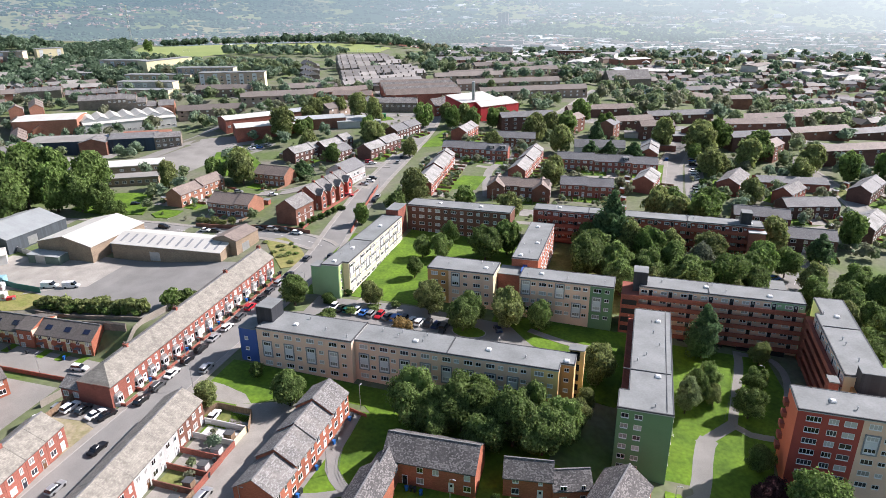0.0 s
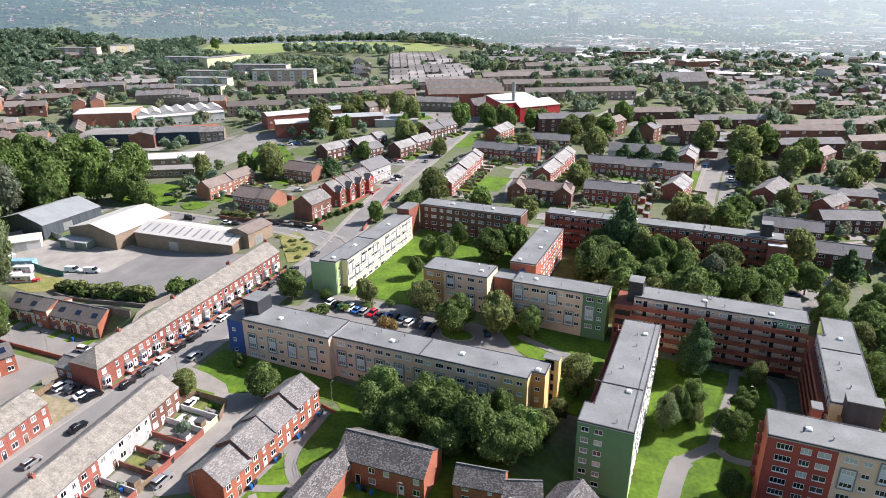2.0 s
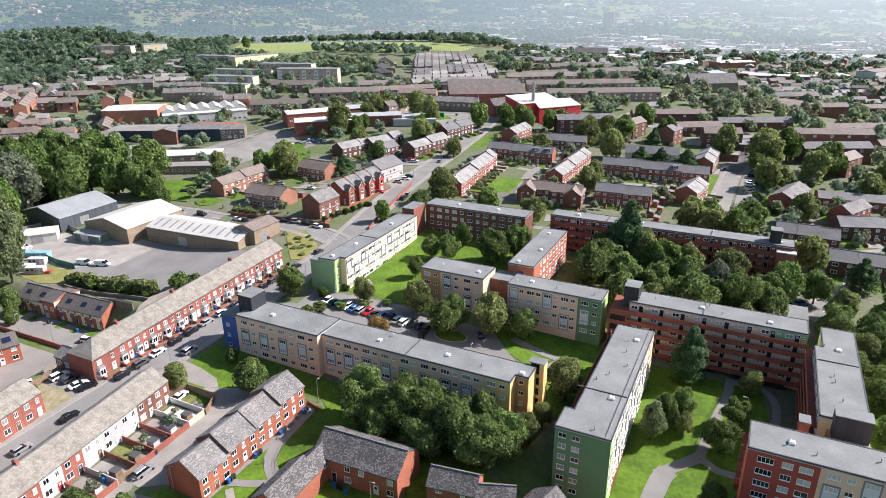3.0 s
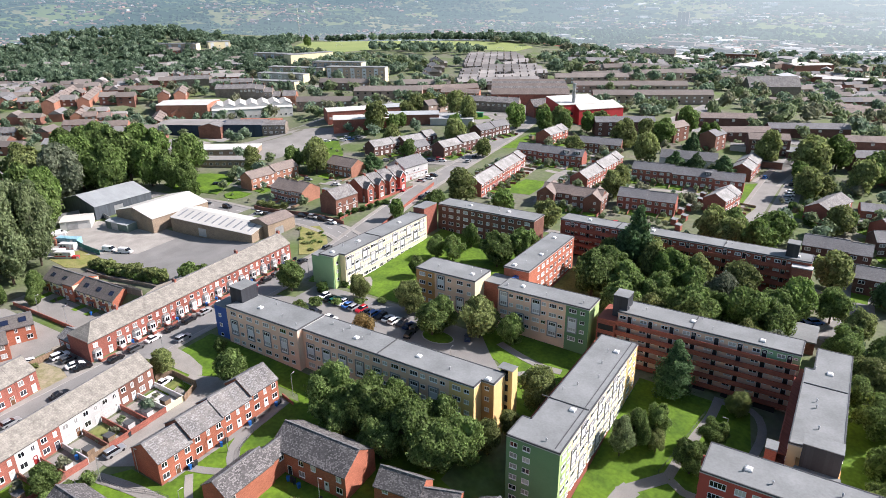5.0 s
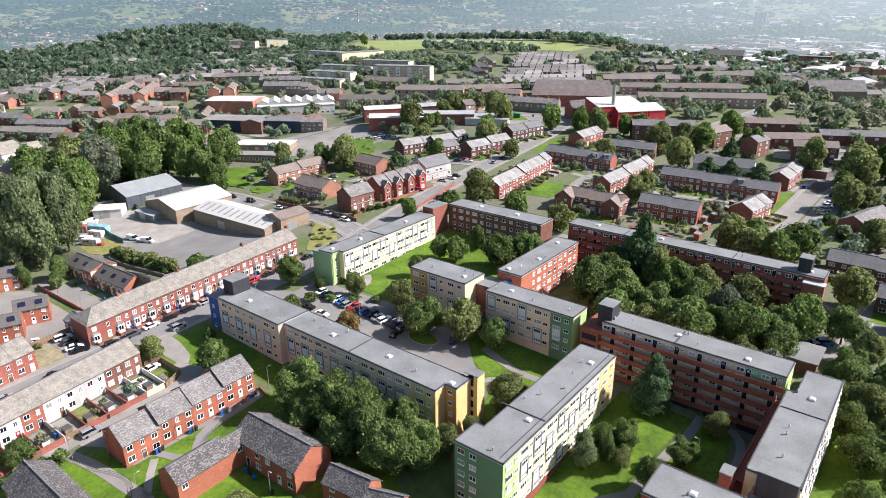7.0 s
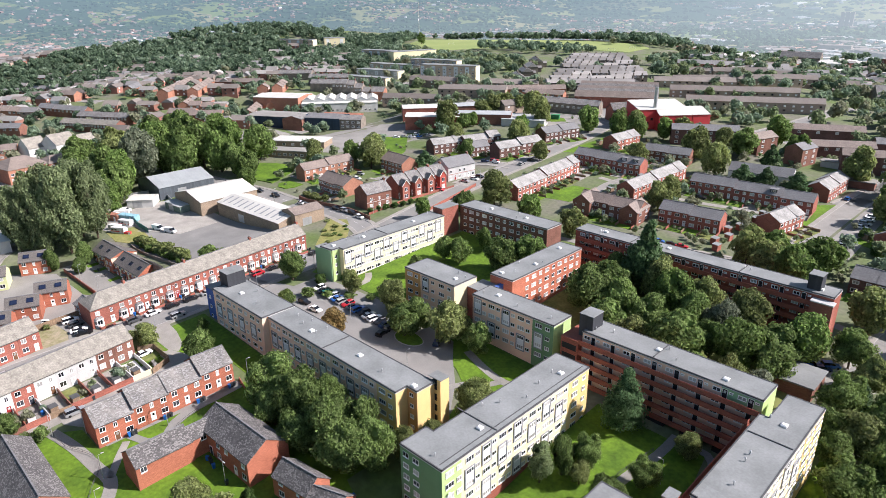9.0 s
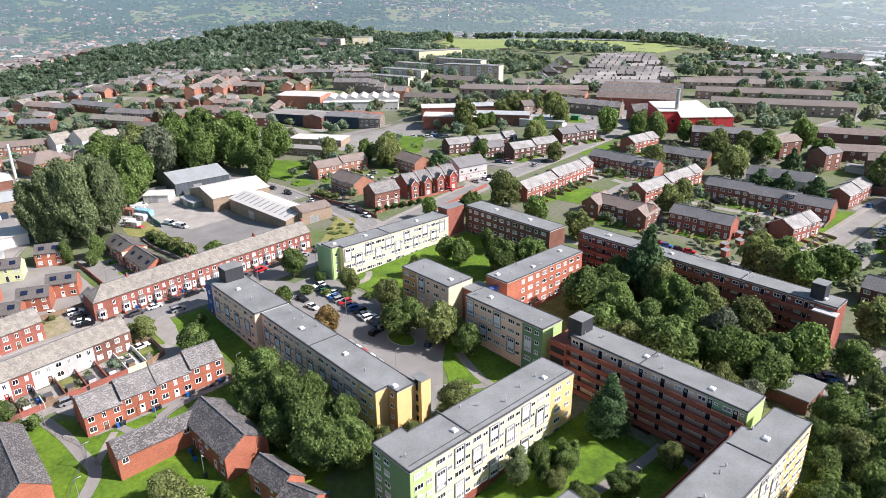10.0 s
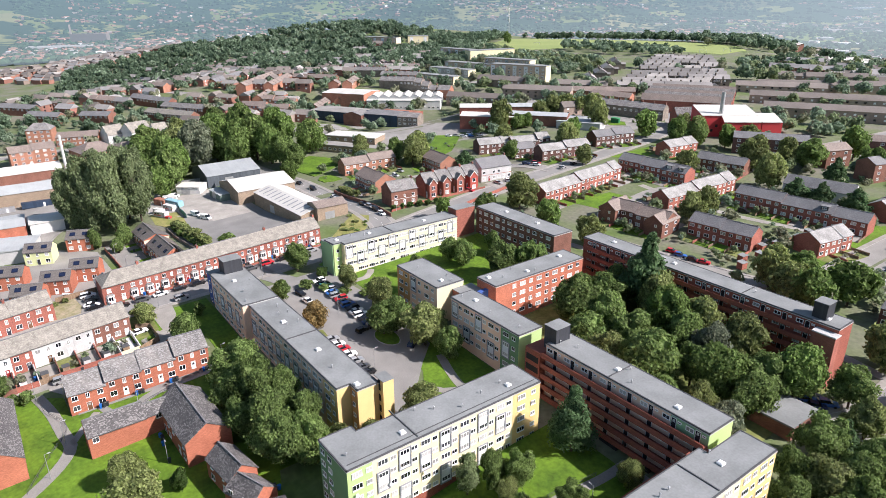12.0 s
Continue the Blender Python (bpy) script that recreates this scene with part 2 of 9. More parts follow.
PAINTS = [mat("car_paint_" + n, c, 0.28, 0.02, 1, 3, 0, metal=mt, spec=0.5) for n, c, mt in (("white", (0.78, 0.78, 0.78), 0), ("silver", (0.45, 0.46, 0.47), 0.5), ("black", (0.012, 0.012, 0.014), 0), ("grey", (0.09, 0.095, 0.10), 0.3), ("red", (0.42, 0.02, 0.03), 0), ("blue", (0.03, 0.12, 0.38), 0.1), ("teal", (0.02, 0.16, 0.14), 0.1), ("dark_blue", (0.015, 0.03, 0.09), 0.2))]
# Far foliage lighter and bluer than near leaves: haze is put into the colour.
HAZE_LEAF = {k: leaf_mat("far_leaves_" + k, c, 0.3, 0.5) for k, c in dict(m=(0.20, 0.265, 0.18), b=(0.25, 0.31, 0.165), o=(0.27, 0.285, 0.185), w=(0.12, 0.175, 0.11)).items()}
FAR_BROWN = mat("far_brown_tile", (0.205, 0.18, 0.16), 0.7, 0.12, 0.1, 1, 0.1, island=0.25)
FAR_GREY = mat("far_grey_tile", (0.24, 0.235, 0.23), 0.7, 0.12, 0.1, 1, 0.1, island=0.25)
FAR_PALE = mat("far_pale_slate", (0.31, 0.295, 0.275), 0.7, 0.12, 0.1, 1, 0.1, island=0.2)
FAR_BRICK = mat("far_red_brick", (0.30, 0.145, 0.11), 0.88, 0.12, 0.1, 1, 0.1, island=0.25)
FAR_DUN = mat("far_dun_brick", (0.32, 0.25, 0.205), 0.88, 0.12, 0.1, 1, 0.1, island=0.25)
FAR_SLATE = mat("far_purple_slate", (0.235, 0.225, 0.215), 0.65, 0.12, 0.1, 1, 0.1, island=0.3)
FAR_STONE = mat("far_sooty_stone", (0.15, 0.13, 0.11), 0.88, 0.12, 0.1, 1, 0.1, island=0.25)


# ---- building tools ----
def smooth_step(a, b, v):
    v = min(1, max(0, (v - a) / (b - a)))
    return v * v * (3 - 2 * v)


def ground(x, y):
    """The lie of the land: a slope up from the estate to a plateau, a valley with the town, and hills."""
    xx = max(-330, min(120, x))
    k = y - 240
    soft = 0.5 * (k - math.sqrt(k * k + 900))
    z = 2.95 - 0.035 * (xx + 50) + 0.045 * soft + 0.028 * min(k - soft, 380)
    pit = 7.4 * (1 - smooth_step(-127, -119.5, x)) * smooth_step(-205, -188, x) * (1 - smooth_step(119, 128, y))
    yard = (4.3 * (1 - smooth_step(-165, -122, x)) + 1.5 * (1 - smooth_step(-215, -180, x))) * smooth_step(-520, -420, x)
    # the works stand in a cutting below the terraces
    back = 1 - smooth_step(27, 36, -0.766 * (x + 333) + 0.643 * (y - 317.5))
    west = 1 - smooth_step(-275, -245, x)
    yard *= west * back * (1 - smooth_step(372, 400, y)) + (1 - west) * (1 - smooth_step(300, 365, y))
    yard += 3.0 * west * back * smooth_step(-400, -375, x) * smooth_step(255, 280, y) * (1 - smooth_step(372, 400, y))
    z -= max(pit, yard)
    # a wooded rise to the north-west, and a fall to the west
    z += 18 * smooth_step(560, 720, -x + 0.35 * (600 - y)) * smooth_step(400, 540, y) * (1 - smooth_step(560, 640, y) * (1 - smooth_step(700, 800, -x))) - 30 * smooth_step(480, 720, -x) * (1 - smooth_step(180, 400, y))
    # the court between the tall blocks falls away to the south
    dip = 2.7 - 1.1 * smooth_step(112, 124, y) - 1.6 * smooth_step(126 - 4 * smooth_step(14, 24, x), 150, y)
    z -= dip * smooth_step(-4, 4, x) * (1 - smooth_step(54, 66, x)) * max(smooth_step(101, 112, y), smooth_step(7, 14, x))
    d = math.hypot(x, y)
    s = max(smooth_step(620, 1060, y + x + 150), smooth_step(950, 1500, d))
    z = z * (1 - s) + s * (-22 - 18 * smooth_step(1000, 2000, d))
    return z + 190 * smooth_step(2300, 4700, d)


def box(bm, x0, x1, y0, y1, z0, z1, mi=0):
    v = [bm.verts.new((x, y, z)) for z in (z0, z1) for y in (y0, y1) for x in (x0, x1)]
    for f in ((0, 2, 3, 1), (4, 5, 7, 6), (0, 1, 5, 4), (2, 6, 7, 3), (0, 4, 6, 2), (1, 3, 7, 5)):
        bm.faces.new([v[i] for i in f]).material_index = mi
    return v


def mesh_of(name, bm, mats):
    me = bpy.data.meshes.new(name)
    bm.normal_update()
    bm.to_mesh(me)
    bm.free()
    for m in mats if isinstance(mats, (list, tuple)) else [mats]:
        me.materials.append(m)
    return me


def part(name, bm, mats, parent, label=""):
    ob = new(name, mesh_of(name, bm, mats))
    ob.parent = parent
    return tagged(ob, label)


def part_box(name, parent, mats, x0, x1, y0, y1, z0, z1, label=""):
    bm = bmesh.new()
    box(bm, x0, x1, y0, y1, z0, z1)
    return part(name, bm, mats, parent, label)


def thing(name, label, category, x=0, y=0, z=0, rz=0, group="", kind=""):
    ob = new(name)
    ob.matrix_basis = pose(x, y, z, 0, 0, rz)
    return tagged(ob, label, category, group, kind)


def poly_slab(name, pts, mats, lift, thick, label, category, kind="structure", step=8.0):
    """A thin sheet that lies on the land inside the outline pts."""
    bm = bmesh.new()
    bm.faces.new([bm.verts.new((x, y, 0)) for x, y in pts])
    xs, ys = [p[0] for p in pts], [p[1] for p in pts]
    for axis, lo, hi in ((0, min(xs), max(xs)), (1, min(ys), max(ys))):
        for k in range(1, int((hi - lo) / step) + 1):
            co, no = [0, 0, 0], [0, 0, 0]
            co[axis], no[axis] = lo + k * step, 1
            bmesh.ops.bisect_plane(bm, geom=bm.verts[:] + bm.edges[:] + bm.faces[:], plane_co=co, plane_no=no)
    ext = bmesh.ops.extrude_face_region(bm, geom=bm.faces[:])
    low = {g for g in ext["geom"] if isinstance(g, bmesh.types.BMVert)}
    for v in bm.verts:
        v.co.z = ground(v.co.x, v.co.y) + lift - (thick if v not in low else 0)
    bmesh.ops.recalc_face_normals(bm, faces=bm.faces[:])
    ob = new(name, mesh_of(name, bm, mats))
    return tagged(ob, label, category, kind=kind)


def smooth_line(pts, step=4.0):
    """Points every few metres along a rounded line through pts."""
    out = []
    n = len(pts)
    for i in range(n - 1):
        p0, p1, p2, p3 = (Vector(pts[max(0, min(n - 1, j))]) for j in (i - 1, i, i + 1, i + 2))
        k = max(1, int((p2 - p1).length / step))
        for s in range(k):
            t = s / k
            out.append(0.5 * (2 * p1 + (p2 - p0) * t + (2 * p0 - 5 * p1 + 4 * p2 - p3) * t * t + (3 * p1 - p0 - 3 * p2 + p3) * t ** 3))
    out.append(Vector(pts[-1]))
    return out


def strip(bm, line, off0, off1, lift, thick=0.5, mi=0):
    """A band between two offsets (to the right of the line) that follows the land."""
    rows = []
    for i, p in enumerate(line):
        d = (line[min(i + 1, len(line) - 1)] - line[max(i - 1, 0)]).normalized()
        nrm = Vector((d.y, -d.x))
        a, b = p + nrm * off0, p + nrm * off1
        rows.append([bm.verts.new((q.x, q.y, ground(q.x, q.y) + z)) for q, z in ((a, lift - thick), (a, lift), (b, lift), (b, lift - thick))])
    for r, s in zip(rows, rows[1:]):
        for j in range(3):
            bm.faces.new((r[j], r[j + 1], s[j + 1], s[j])).material_index = mi


PAVED, FOOT = [], []


def road(pts, width, footways=(1.8, 1.8), surface=None, centre=True, name="road", label="grey asphalt street with pale kerbs and pavements"):
    line = smooth_line(pts)
    PAVED.append((line, width / 2 + max(footways)))
    bm = bmesh.new()
    strip(bm, line, -width / 2, width / 2, 0.05)
    tagged(new(name, mesh_of(name, bm, surface or ASPHALT)), label, "road", kind="structure")
    for side, w in zip((-1, 1), footways):
        if not w:
            continue
        bm = bmesh.new()
        a, b = side * width / 2, side * (width / 2 + 0.18)
        strip(bm, line, min(a, b), max(a, b), 0.17, mi=1)
        a, b = side * (width / 2 + 0.18), side * (width / 2 + w)
        strip(bm, line, min(a, b), max(a, b), 0.165)
        tagged(new("pavement", mesh_of("pavement", bm, [PAVING, KERB])), "pale grey pavement with a stone kerb beside a street", "pavement", kind="structure")
    if centre:
        bm = bmesh.new()
        for i in range(0, len(line) - 1, 2):
            strip(bm, line[i:i + 2], -0.06, 0.06, 0.056, 0.01)
        tagged(new("road_marking", mesh_of("road_marking", bm, PAINT)), "broken white centre line on asphalt", "road marking", kind="structure")


WINDOW_CACHE = {}


def window_meshes(w, h, lights, frame_mat, deep):
    key = (w, h, lights, frame_mat.name, deep)
    if key not in WINDOW_CACHE:
        bm, t = bmesh.new(), 0.075
        xs = [-w / 2]
        for i in range(1, lights):
            xs += [-w / 2 + i * w / lights - t / 2, -w / 2 + i * w / lights + t / 2]
        xs = [-w / 2, -w / 2 + t] + xs[1:] + [w / 2 - t, w / 2]
        zs = [-h / 2 - 0.09, -h / 2, -h / 2 + t, h / 2 - t, h / 2]
        front = [[bm.verts.new((x, -0.07, z)) for x in xs] for z in zs]
        back = [[bm.verts.new((x, 0.02, z)) for x in xs] for z in zs]
        solid = lambda i, j: 0 <= i < len(xs) - 1 and 0 <= j < 4 and (j != 2 or i % 2 == 0)
        for j in range(4):
            for i in range(len(xs) - 1):
                if not solid(i, j):
                    continue
                f, g = front, back
                bm.faces.new((f[j][i], f[j][i + 1], f[j + 1][i + 1], f[j + 1][i]))
                for (di, dj), (p, q) in (((-1, 0), ((j + 1, i), (j, i))), ((1, 0), ((j, i + 1), (j + 1, i + 1))), ((0, -1), ((j, i), (j, i + 1))), ((0, 1), ((j + 1, i + 1), (j + 1, i)))):
                    if not solid(i + di, j + dj):
                        bm.faces.new((g[p[0]][p[1]], g[q[0]][q[1]], f[q[0]][q[1]], f[p[0]][p[1]]))
        for v in front[0]:
            v.co.y = -0.17
        me1 = mesh_of("window", bm, frame_mat)
        bm = bmesh.new()
        box(bm, -w / 2 + 0.03, w / 2 - 0.03, -0.035, 0.015, -h / 2 + 0.03, h / 2 - 0.03)
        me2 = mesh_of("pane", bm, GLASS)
        WINDOW_CACHE[key] = (me1, me2)
    return WINDOW_CACHE[key]


def put_window(parent, x, y, z, rz, w=1.2, h=1.2, lights=2, frame_mat=None, name="window"):
    """A framed window with its sill on a wall that faces local -y turned by rz; z is its middle."""
    me1, me2 = window_meshes(w, h, lights, frame_mat or WHITE, 1)
    ob = new(name, me1)
    ob.parent = parent
    ob.matrix_basis = pose(x, y, z, 0, 0, rz)
    pane = new("pane", me2)
    pane.parent = ob
    return ob


FLAT_WINDOWS = {}


def far_window(parent, x, y, z, rz, w=1.2, h=1.2):
    """A window seen from far off: frame, mullion and panes in one small mesh."""
    if (w, h) not in FLAT_WINDOWS:
        bm = bmesh.new()
        e = 0.13
        us = (-w / 2, -w / 2 + e, -0.05, 0.05, w / 2 - e, w / 2) if w > 1.0 else (-w / 2, -w / 2 + e, w / 2 - e, w / 2)
        vs = (-h / 2, -h / 2 + e, h / 2 - e, h / 2)
        g = [[bm.verts.new((u, -0.1, v)) for u in us] for v in vs]
        panes = []
        for k in range(3):
            for q in range(len(us) - 1):
                f = bm.faces.new((g[k][q], g[k][q + 1], g[k + 1][q + 1], g[k + 1][q]))
                if k == 1 and q % 2:
                    panes.append(f)
        rim = bmesh.ops.extrude_edge_only(bm, edges=[d for d in bm.edges if d.is_boundary])["geom"]
        for v in rim:
            if isinstance(v, bmesh.types.BMVert):
                v.co.y = 0.02
        bmesh.ops.inset_individual(bm, faces=panes, thickness=0.02, depth=-0.05)
        for f in panes:
            f.material_index = 1
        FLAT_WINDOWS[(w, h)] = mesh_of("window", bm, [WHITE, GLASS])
    ob = new("window", FLAT_WINDOWS[(w, h)])
    ob.parent = parent
    ob.matrix_basis = pose(x, y, z, 0, 0, rz)
    return ob


DOORS = {}


def put_door(parent, x, y, z, rz, m, w=0.95, h=2.05):
    """A panelled front door; z is its foot."""
    if m.name not in DOORS:
        bm = bmesh.new()
        box(bm, -w / 2, w / 2, -0.05, 0.02, 0, h)
        box(bm, -w / 2 - 0.08, -w / 2, -0.08, 0.02, 0, h + 0.08, 1)
        box(bm, w / 2, w / 2 + 0.08, -0.08, 0.02, 0, h + 0.08, 1)
        box(bm, -w / 2, w / 2, -0.08, 0.02, h, h + 0.08, 1)
        box(bm, -0.25, 0.25, -0.06, 0, 1.2, 1.8, 2)
        DOORS[m.name] = mesh_of("door", bm, [m, WHITE, GLASS])
    ob = new("door", DOORS[m.name])
    ob.parent = parent
    ob.matrix_basis = pose(x, y, z, 0, 0, rz)
    return ob


def gable_roof(bm, L, D, eh, rh, over=0.3, verge=0.12, th=0.16, hip=(0, 0)):
    """Two slopes with thickness; hip pulls the ridge's ends in."""
    k = rh / (D / 2)
    e = D / 2 + over
    ze = eh - over * k
    xa, xb = -L / 2 - verge, L / 2 + verge
    ra, rb = xa + hip[0], xb - hip[1]
    up, dn = {}, {}
    for d, dz in ((up, th), (dn, 0)):
        for key, co in dict(a=(xa, -e, ze), b=(xb, -e, ze), c=(xb, e, ze), d=(xa, e, ze), r=(ra, 0, eh + rh), s=(rb, 0, eh + rh)).items():
            d[key] = bm.verts.new((co[0], co[1], co[2] + dz))
    for tri in ("absr", "cdrs", "dar", "bcs"):
        if len(tri) == 3 and not (hip[0] if tri == "dar" else hip[1]):
            continue
        bm.faces.new([up[q] for q in tri])
        bm.faces.new([dn[q] for q in reversed(tri)])
    rim = ["ab", "bs", "sc", "cd", "dr", "ra"] if not (hip[0] or hip[1]) else ["ab", "cd"] + (["bc"] if hip[1] else ["bs", "sc"]) + (["da"] if hip[0] else ["dr", "ra"])
    for p, q in rim:
        bm.faces.new((dn[p], dn[q], up[q], up[p]))


def gable_walls(bm, L, D, eh, rh, foot=-3.0, hip=(0, 0), x0=None):
    """Walls of a gabled house as one closed shell."""
    v = {}
    for n, x in (("a", -L / 2), ("b", L / 2)):
        for m_, y, z in (("0", -D / 2, foot), ("1", -D / 2, eh), ("2", 0, eh + rh - 0.02), ("3", D / 2, eh), ("4", D / 2, foot)):
            if m_ == "2" and hip[0 if n == "a" else 1]:
                z = eh
            v[n + m_] = bm.verts.new((x, y, z))
    bm.faces.new([v["a" + str(i)] for i in range(5)])
    bm.faces.new([v["b" + str(i)] for i in reversed(range(5))])
    for i in range(5):
        j = (i + 1) % 5
        bm.faces.new((v["a" + str(i)], v["b" + str(i)], v["b" + str(j)], v["a" + str(j)]))


def chimney(parent, x, y, z0, z1, w=0.6, d=1.2, m=None, pots=2):
    bm = bmesh.new()
    box(bm, x - w / 2, x + w / 2, y - d / 2, y + d / 2, z0, z1)
    box(bm, x - w / 2 - 0.06, x + w / 2 + 0.06, y - d / 2 - 0.06, y + d / 2 + 0.06, z1, z1 + 0.12)
    st = part("chimney", bm, m or BRICK_BROWN, parent)
    for i in range(pots):
        yy = y + (i - (pots - 1) / 2) * 0.5
        bm = bmesh.new()
        bmesh.ops.create_cone(bm, segments=8, radius1=0.14, radius2=0.11, depth=0.5, cap_ends=True, matrix=Matrix.Translation((x, yy, z1 + 0.36)))
        part("chimney_pot", bm, TILE_BROWN, st)


RNG = random.Random(7)


# ---- land ----
def land():
    xs = [-4900, -4300, -3700, -3100, -2600, -2200, -1800, -1500, -1250, -1050, -900, -780, -680, -600] + list(range(-540, -260, 20)) + list(range(-260, -210, 10)) + [-205, -200, -196, -192, -188, -184, -180] + list(range(-170, -130, 10)) + [-130, -126, -124, -122, -120, -118, -115] + list(range(-110, 130, 10)) + [140, 160, 190, 230, 280, 340, 420, 520, 650, 800, 1000, 1300, 1700, 2200, 2800, 3500, 4200, 4900]
    ys = [-4900, -3500, -2200, -1200, -600, -300, -150, -80, -40, -10] + list(range(10, 110, 10)) + [110, 115, 118, 120, 122, 124, 126, 128, 130, 135] + list(range(140, 320, 10)) + list(range(320, 640, 20)) + [660, 700, 740, 790, 840, 900, 970, 1050, 1150, 1270, 1400, 1600, 1800, 2050, 2300, 2600, 2950, 3300, 3700, 4100, 4500, 4900]
    bm = bmesh.new()
    rough = lambda x, y: -130 * smooth_step(1400, 2600, math.hypot(x, y)) if y > 0 else 0
    g = [[bm.verts.new((x, y, ground(x, y) + rough(x, y))) for x in xs] for y in ys]
    for r, s in zip(g, g[1:]):
        for i in range(len(xs) - 1):
            bm.faces.new((r[i], r[i + 1], s[i + 1], s[i]))
    for f in bm.faces:
        f.smooth = True
    tagged(new("ground", mesh_of("ground", bm, EARTH)), "sloping land of rough grass and worn earth under a suburb", "ground", kind="structure")


land()
# lawns of the estate and the green spaces between the houses
LAWN = "mown bright green lawn beside blocks of flats"
poly_slab("lawn", [(-94, 99), (-94, 121), (-12, 121), (-12, 98), (-48, 108), (-55, 114), (-72, 114), (-80, 106)], GRASS, 0.08, 0.3, LAWN, "lawn")
poly_slab("lawn", [(-72, 60), (-70.5, 72), (-66, 78.3), (-56.8, 78.6), (-55.8, 112), (-20, 112), (0, 105), (0, 60)], GRASS, 0.075, 0.3, LAWN, "lawn")
poly_slab("lawn", [(11, 104), (11, 163), (36, 163), (42, 128), (33, 127), (30, 104)], GRASS, 0.1, 0.3, LAWN, "lawn", step=2.0)
poly_slab("lawn", [(53, 118), (53, 180), (78, 180), (78, 110)], GRASS, 0.08, 0.3, LAWN, "lawn")
poly_slab("lawn", [(-80, 161), (-80, 216), (-35, 216), (-35, 178), (-58, 177), (-58, 162)], GRASS, 0.08, 0.3, LAWN, "lawn")
poly_slab("lawn", [(-36, 153), (-36, 165), (2, 165), (2, 132), (-9, 132), (-14, 146), (-22, 151)], GRASS, 0.08, 0.3, LAWN, "lawn")
poly_slab("lawn", [(-26, 174), (-26, 221), (42, 221), (42, 177)], ROUGH_GRASS, 0.06, 0.3, "shaded rough grass under dense trees", "lawn")
poly_slab("lawn", [(-99, 174), (-99, 206), (-88, 206), (-88, 160), (-93, 158)], GRASS, 0.08, 0.3, LAWN, "lawn")
poly_slab("lawn", [(-229.2, 203.8), (-231.7, 221.0), (-223.8, 226.9), (-213.1, 231.5), (-204.4, 223.9), (-194.6, 206.1), (-206.8, 204.6), (-220.8, 202.4)], GRASS, 0.3, 0.8, "mown green beside a street corner", "lawn", step=4.0)
poly_slab("lawn", [(-191.2, 207.4), (-190.2, 213.1), (-180.6, 214.1), (-180.1, 208.8), (-181.7, 205.0), (-186.5, 204.3)], GRASS, 0.3, 0.8, "small mown corner before brick houses", "lawn", step=4.0)
poly_slab("lawn", [(-224.8, 299.9), (-215.0, 312.6), (-188.1, 286.1), (-180.7, 272.1), (-194.3, 260.1), (-208.9, 271.9)], GRASS, 0.3, 0.8, "mown green below a house row", "lawn", step=4.0)
poly_slab("lawn", [(-81, 266), (-69, 269), (-69, 290), (-80, 288)], GRASS, 0.06, 0.3, "small green between back gardens", "lawn")
poly_slab("lawn", [(-116, 330), (-106, 336), (-104, 375), (-116, 372)], GRASS, 0.06, 0.3, "grass verge below brown brick houses", "lawn")
poly_slab("waste_ground", [(-127, 190), (-118, 180), (-109.5, 171), (-105.6, 174), (-105.2, 178.5), (-108, 184), (-114, 190), (-121, 194)], DRY_GRASS, 0.16, 0.3, "overgrown dry grass corner behind a kerb", "waste ground")
poly_slab("waste_ground", [(-119.2, 80.5), (-106.6, 79.5), (-106.6, 88.5), (-112, 90), (-119.2, 89)], BARE_EARTH, 0.06, 0.3, "bare earth plot with weeds beside parked cars", "waste ground")
poly_slab("field", [(-515, 585), (-490, 605), (-470, 690), (-395, 715), (-309, 735), (-318, 800), (-361, 850), (-438, 858), (-560, 838), (-695, 800), (-600, 668)], FIELD, 0.25, 0.6, "wide pale green playing field edged by woods", "field", step=25)
poly_slab("works_yard", [(-184, 130), (-127, 131), (-124, 171), (-184, 167)], ASPHALT, 0.07, 0.3, "worn grey asphalt yard of a warehouse", "yard")
poly_slab("works_yard", [(-222, 122), (-190, 129.5), (-177, 141), (-164, 149), (-166, 163), (-184, 163), (-218, 160)], PALE_CONCRETE, 0.1, 0.3, "pale dusty storage yard with parked vans", "yard")
poly_slab("waste_ground", [(-190, 128), (-178, 127), (-168, 132), (-170, 137.5), (-179, 138.6), (-188, 138.4)], DRY_GRASS, 0.1, 0.3, "trodden earth and weeds in a yard corner", "waste ground")
poly_slab("car_park", [(-89, 133), (-89, 158), (-60, 161), (-31, 159.5), (-25, 153), (-18, 146.5), (-11.5, 138), (-11.5, 134.2)], ASPHALT, 0.11, 0.3, "dark asphalt residents' car park with marked bays", "car park")
poly_slab("car_park", [(-119.2, 89.05), (-112, 90.05), (-106.6, 88.55), (-106.6, 95.5), (-119.2, 98)], OLD_ASPHALT, 0.07, 0.3, "worn asphalt parking plot beside a terrace end", "car park")
poly_slab("courtyard", [(-186, 90), (-172, 72), (-146, 70), (-136, 80), (-136.5, 105.5), (-172, 103.8)], OLD_ASPHALT, 0.07, 0.3, "worn asphalt court between new brick houses", "courtyard", step=4.0)
poly_slab("courtyard", [(-176, 107), (-133.5, 108.5), (-133, 118), (-176, 117)], OLD_ASPHALT, 0.07, 0.3, "worn asphalt parking court in front of houses", "courtyard")

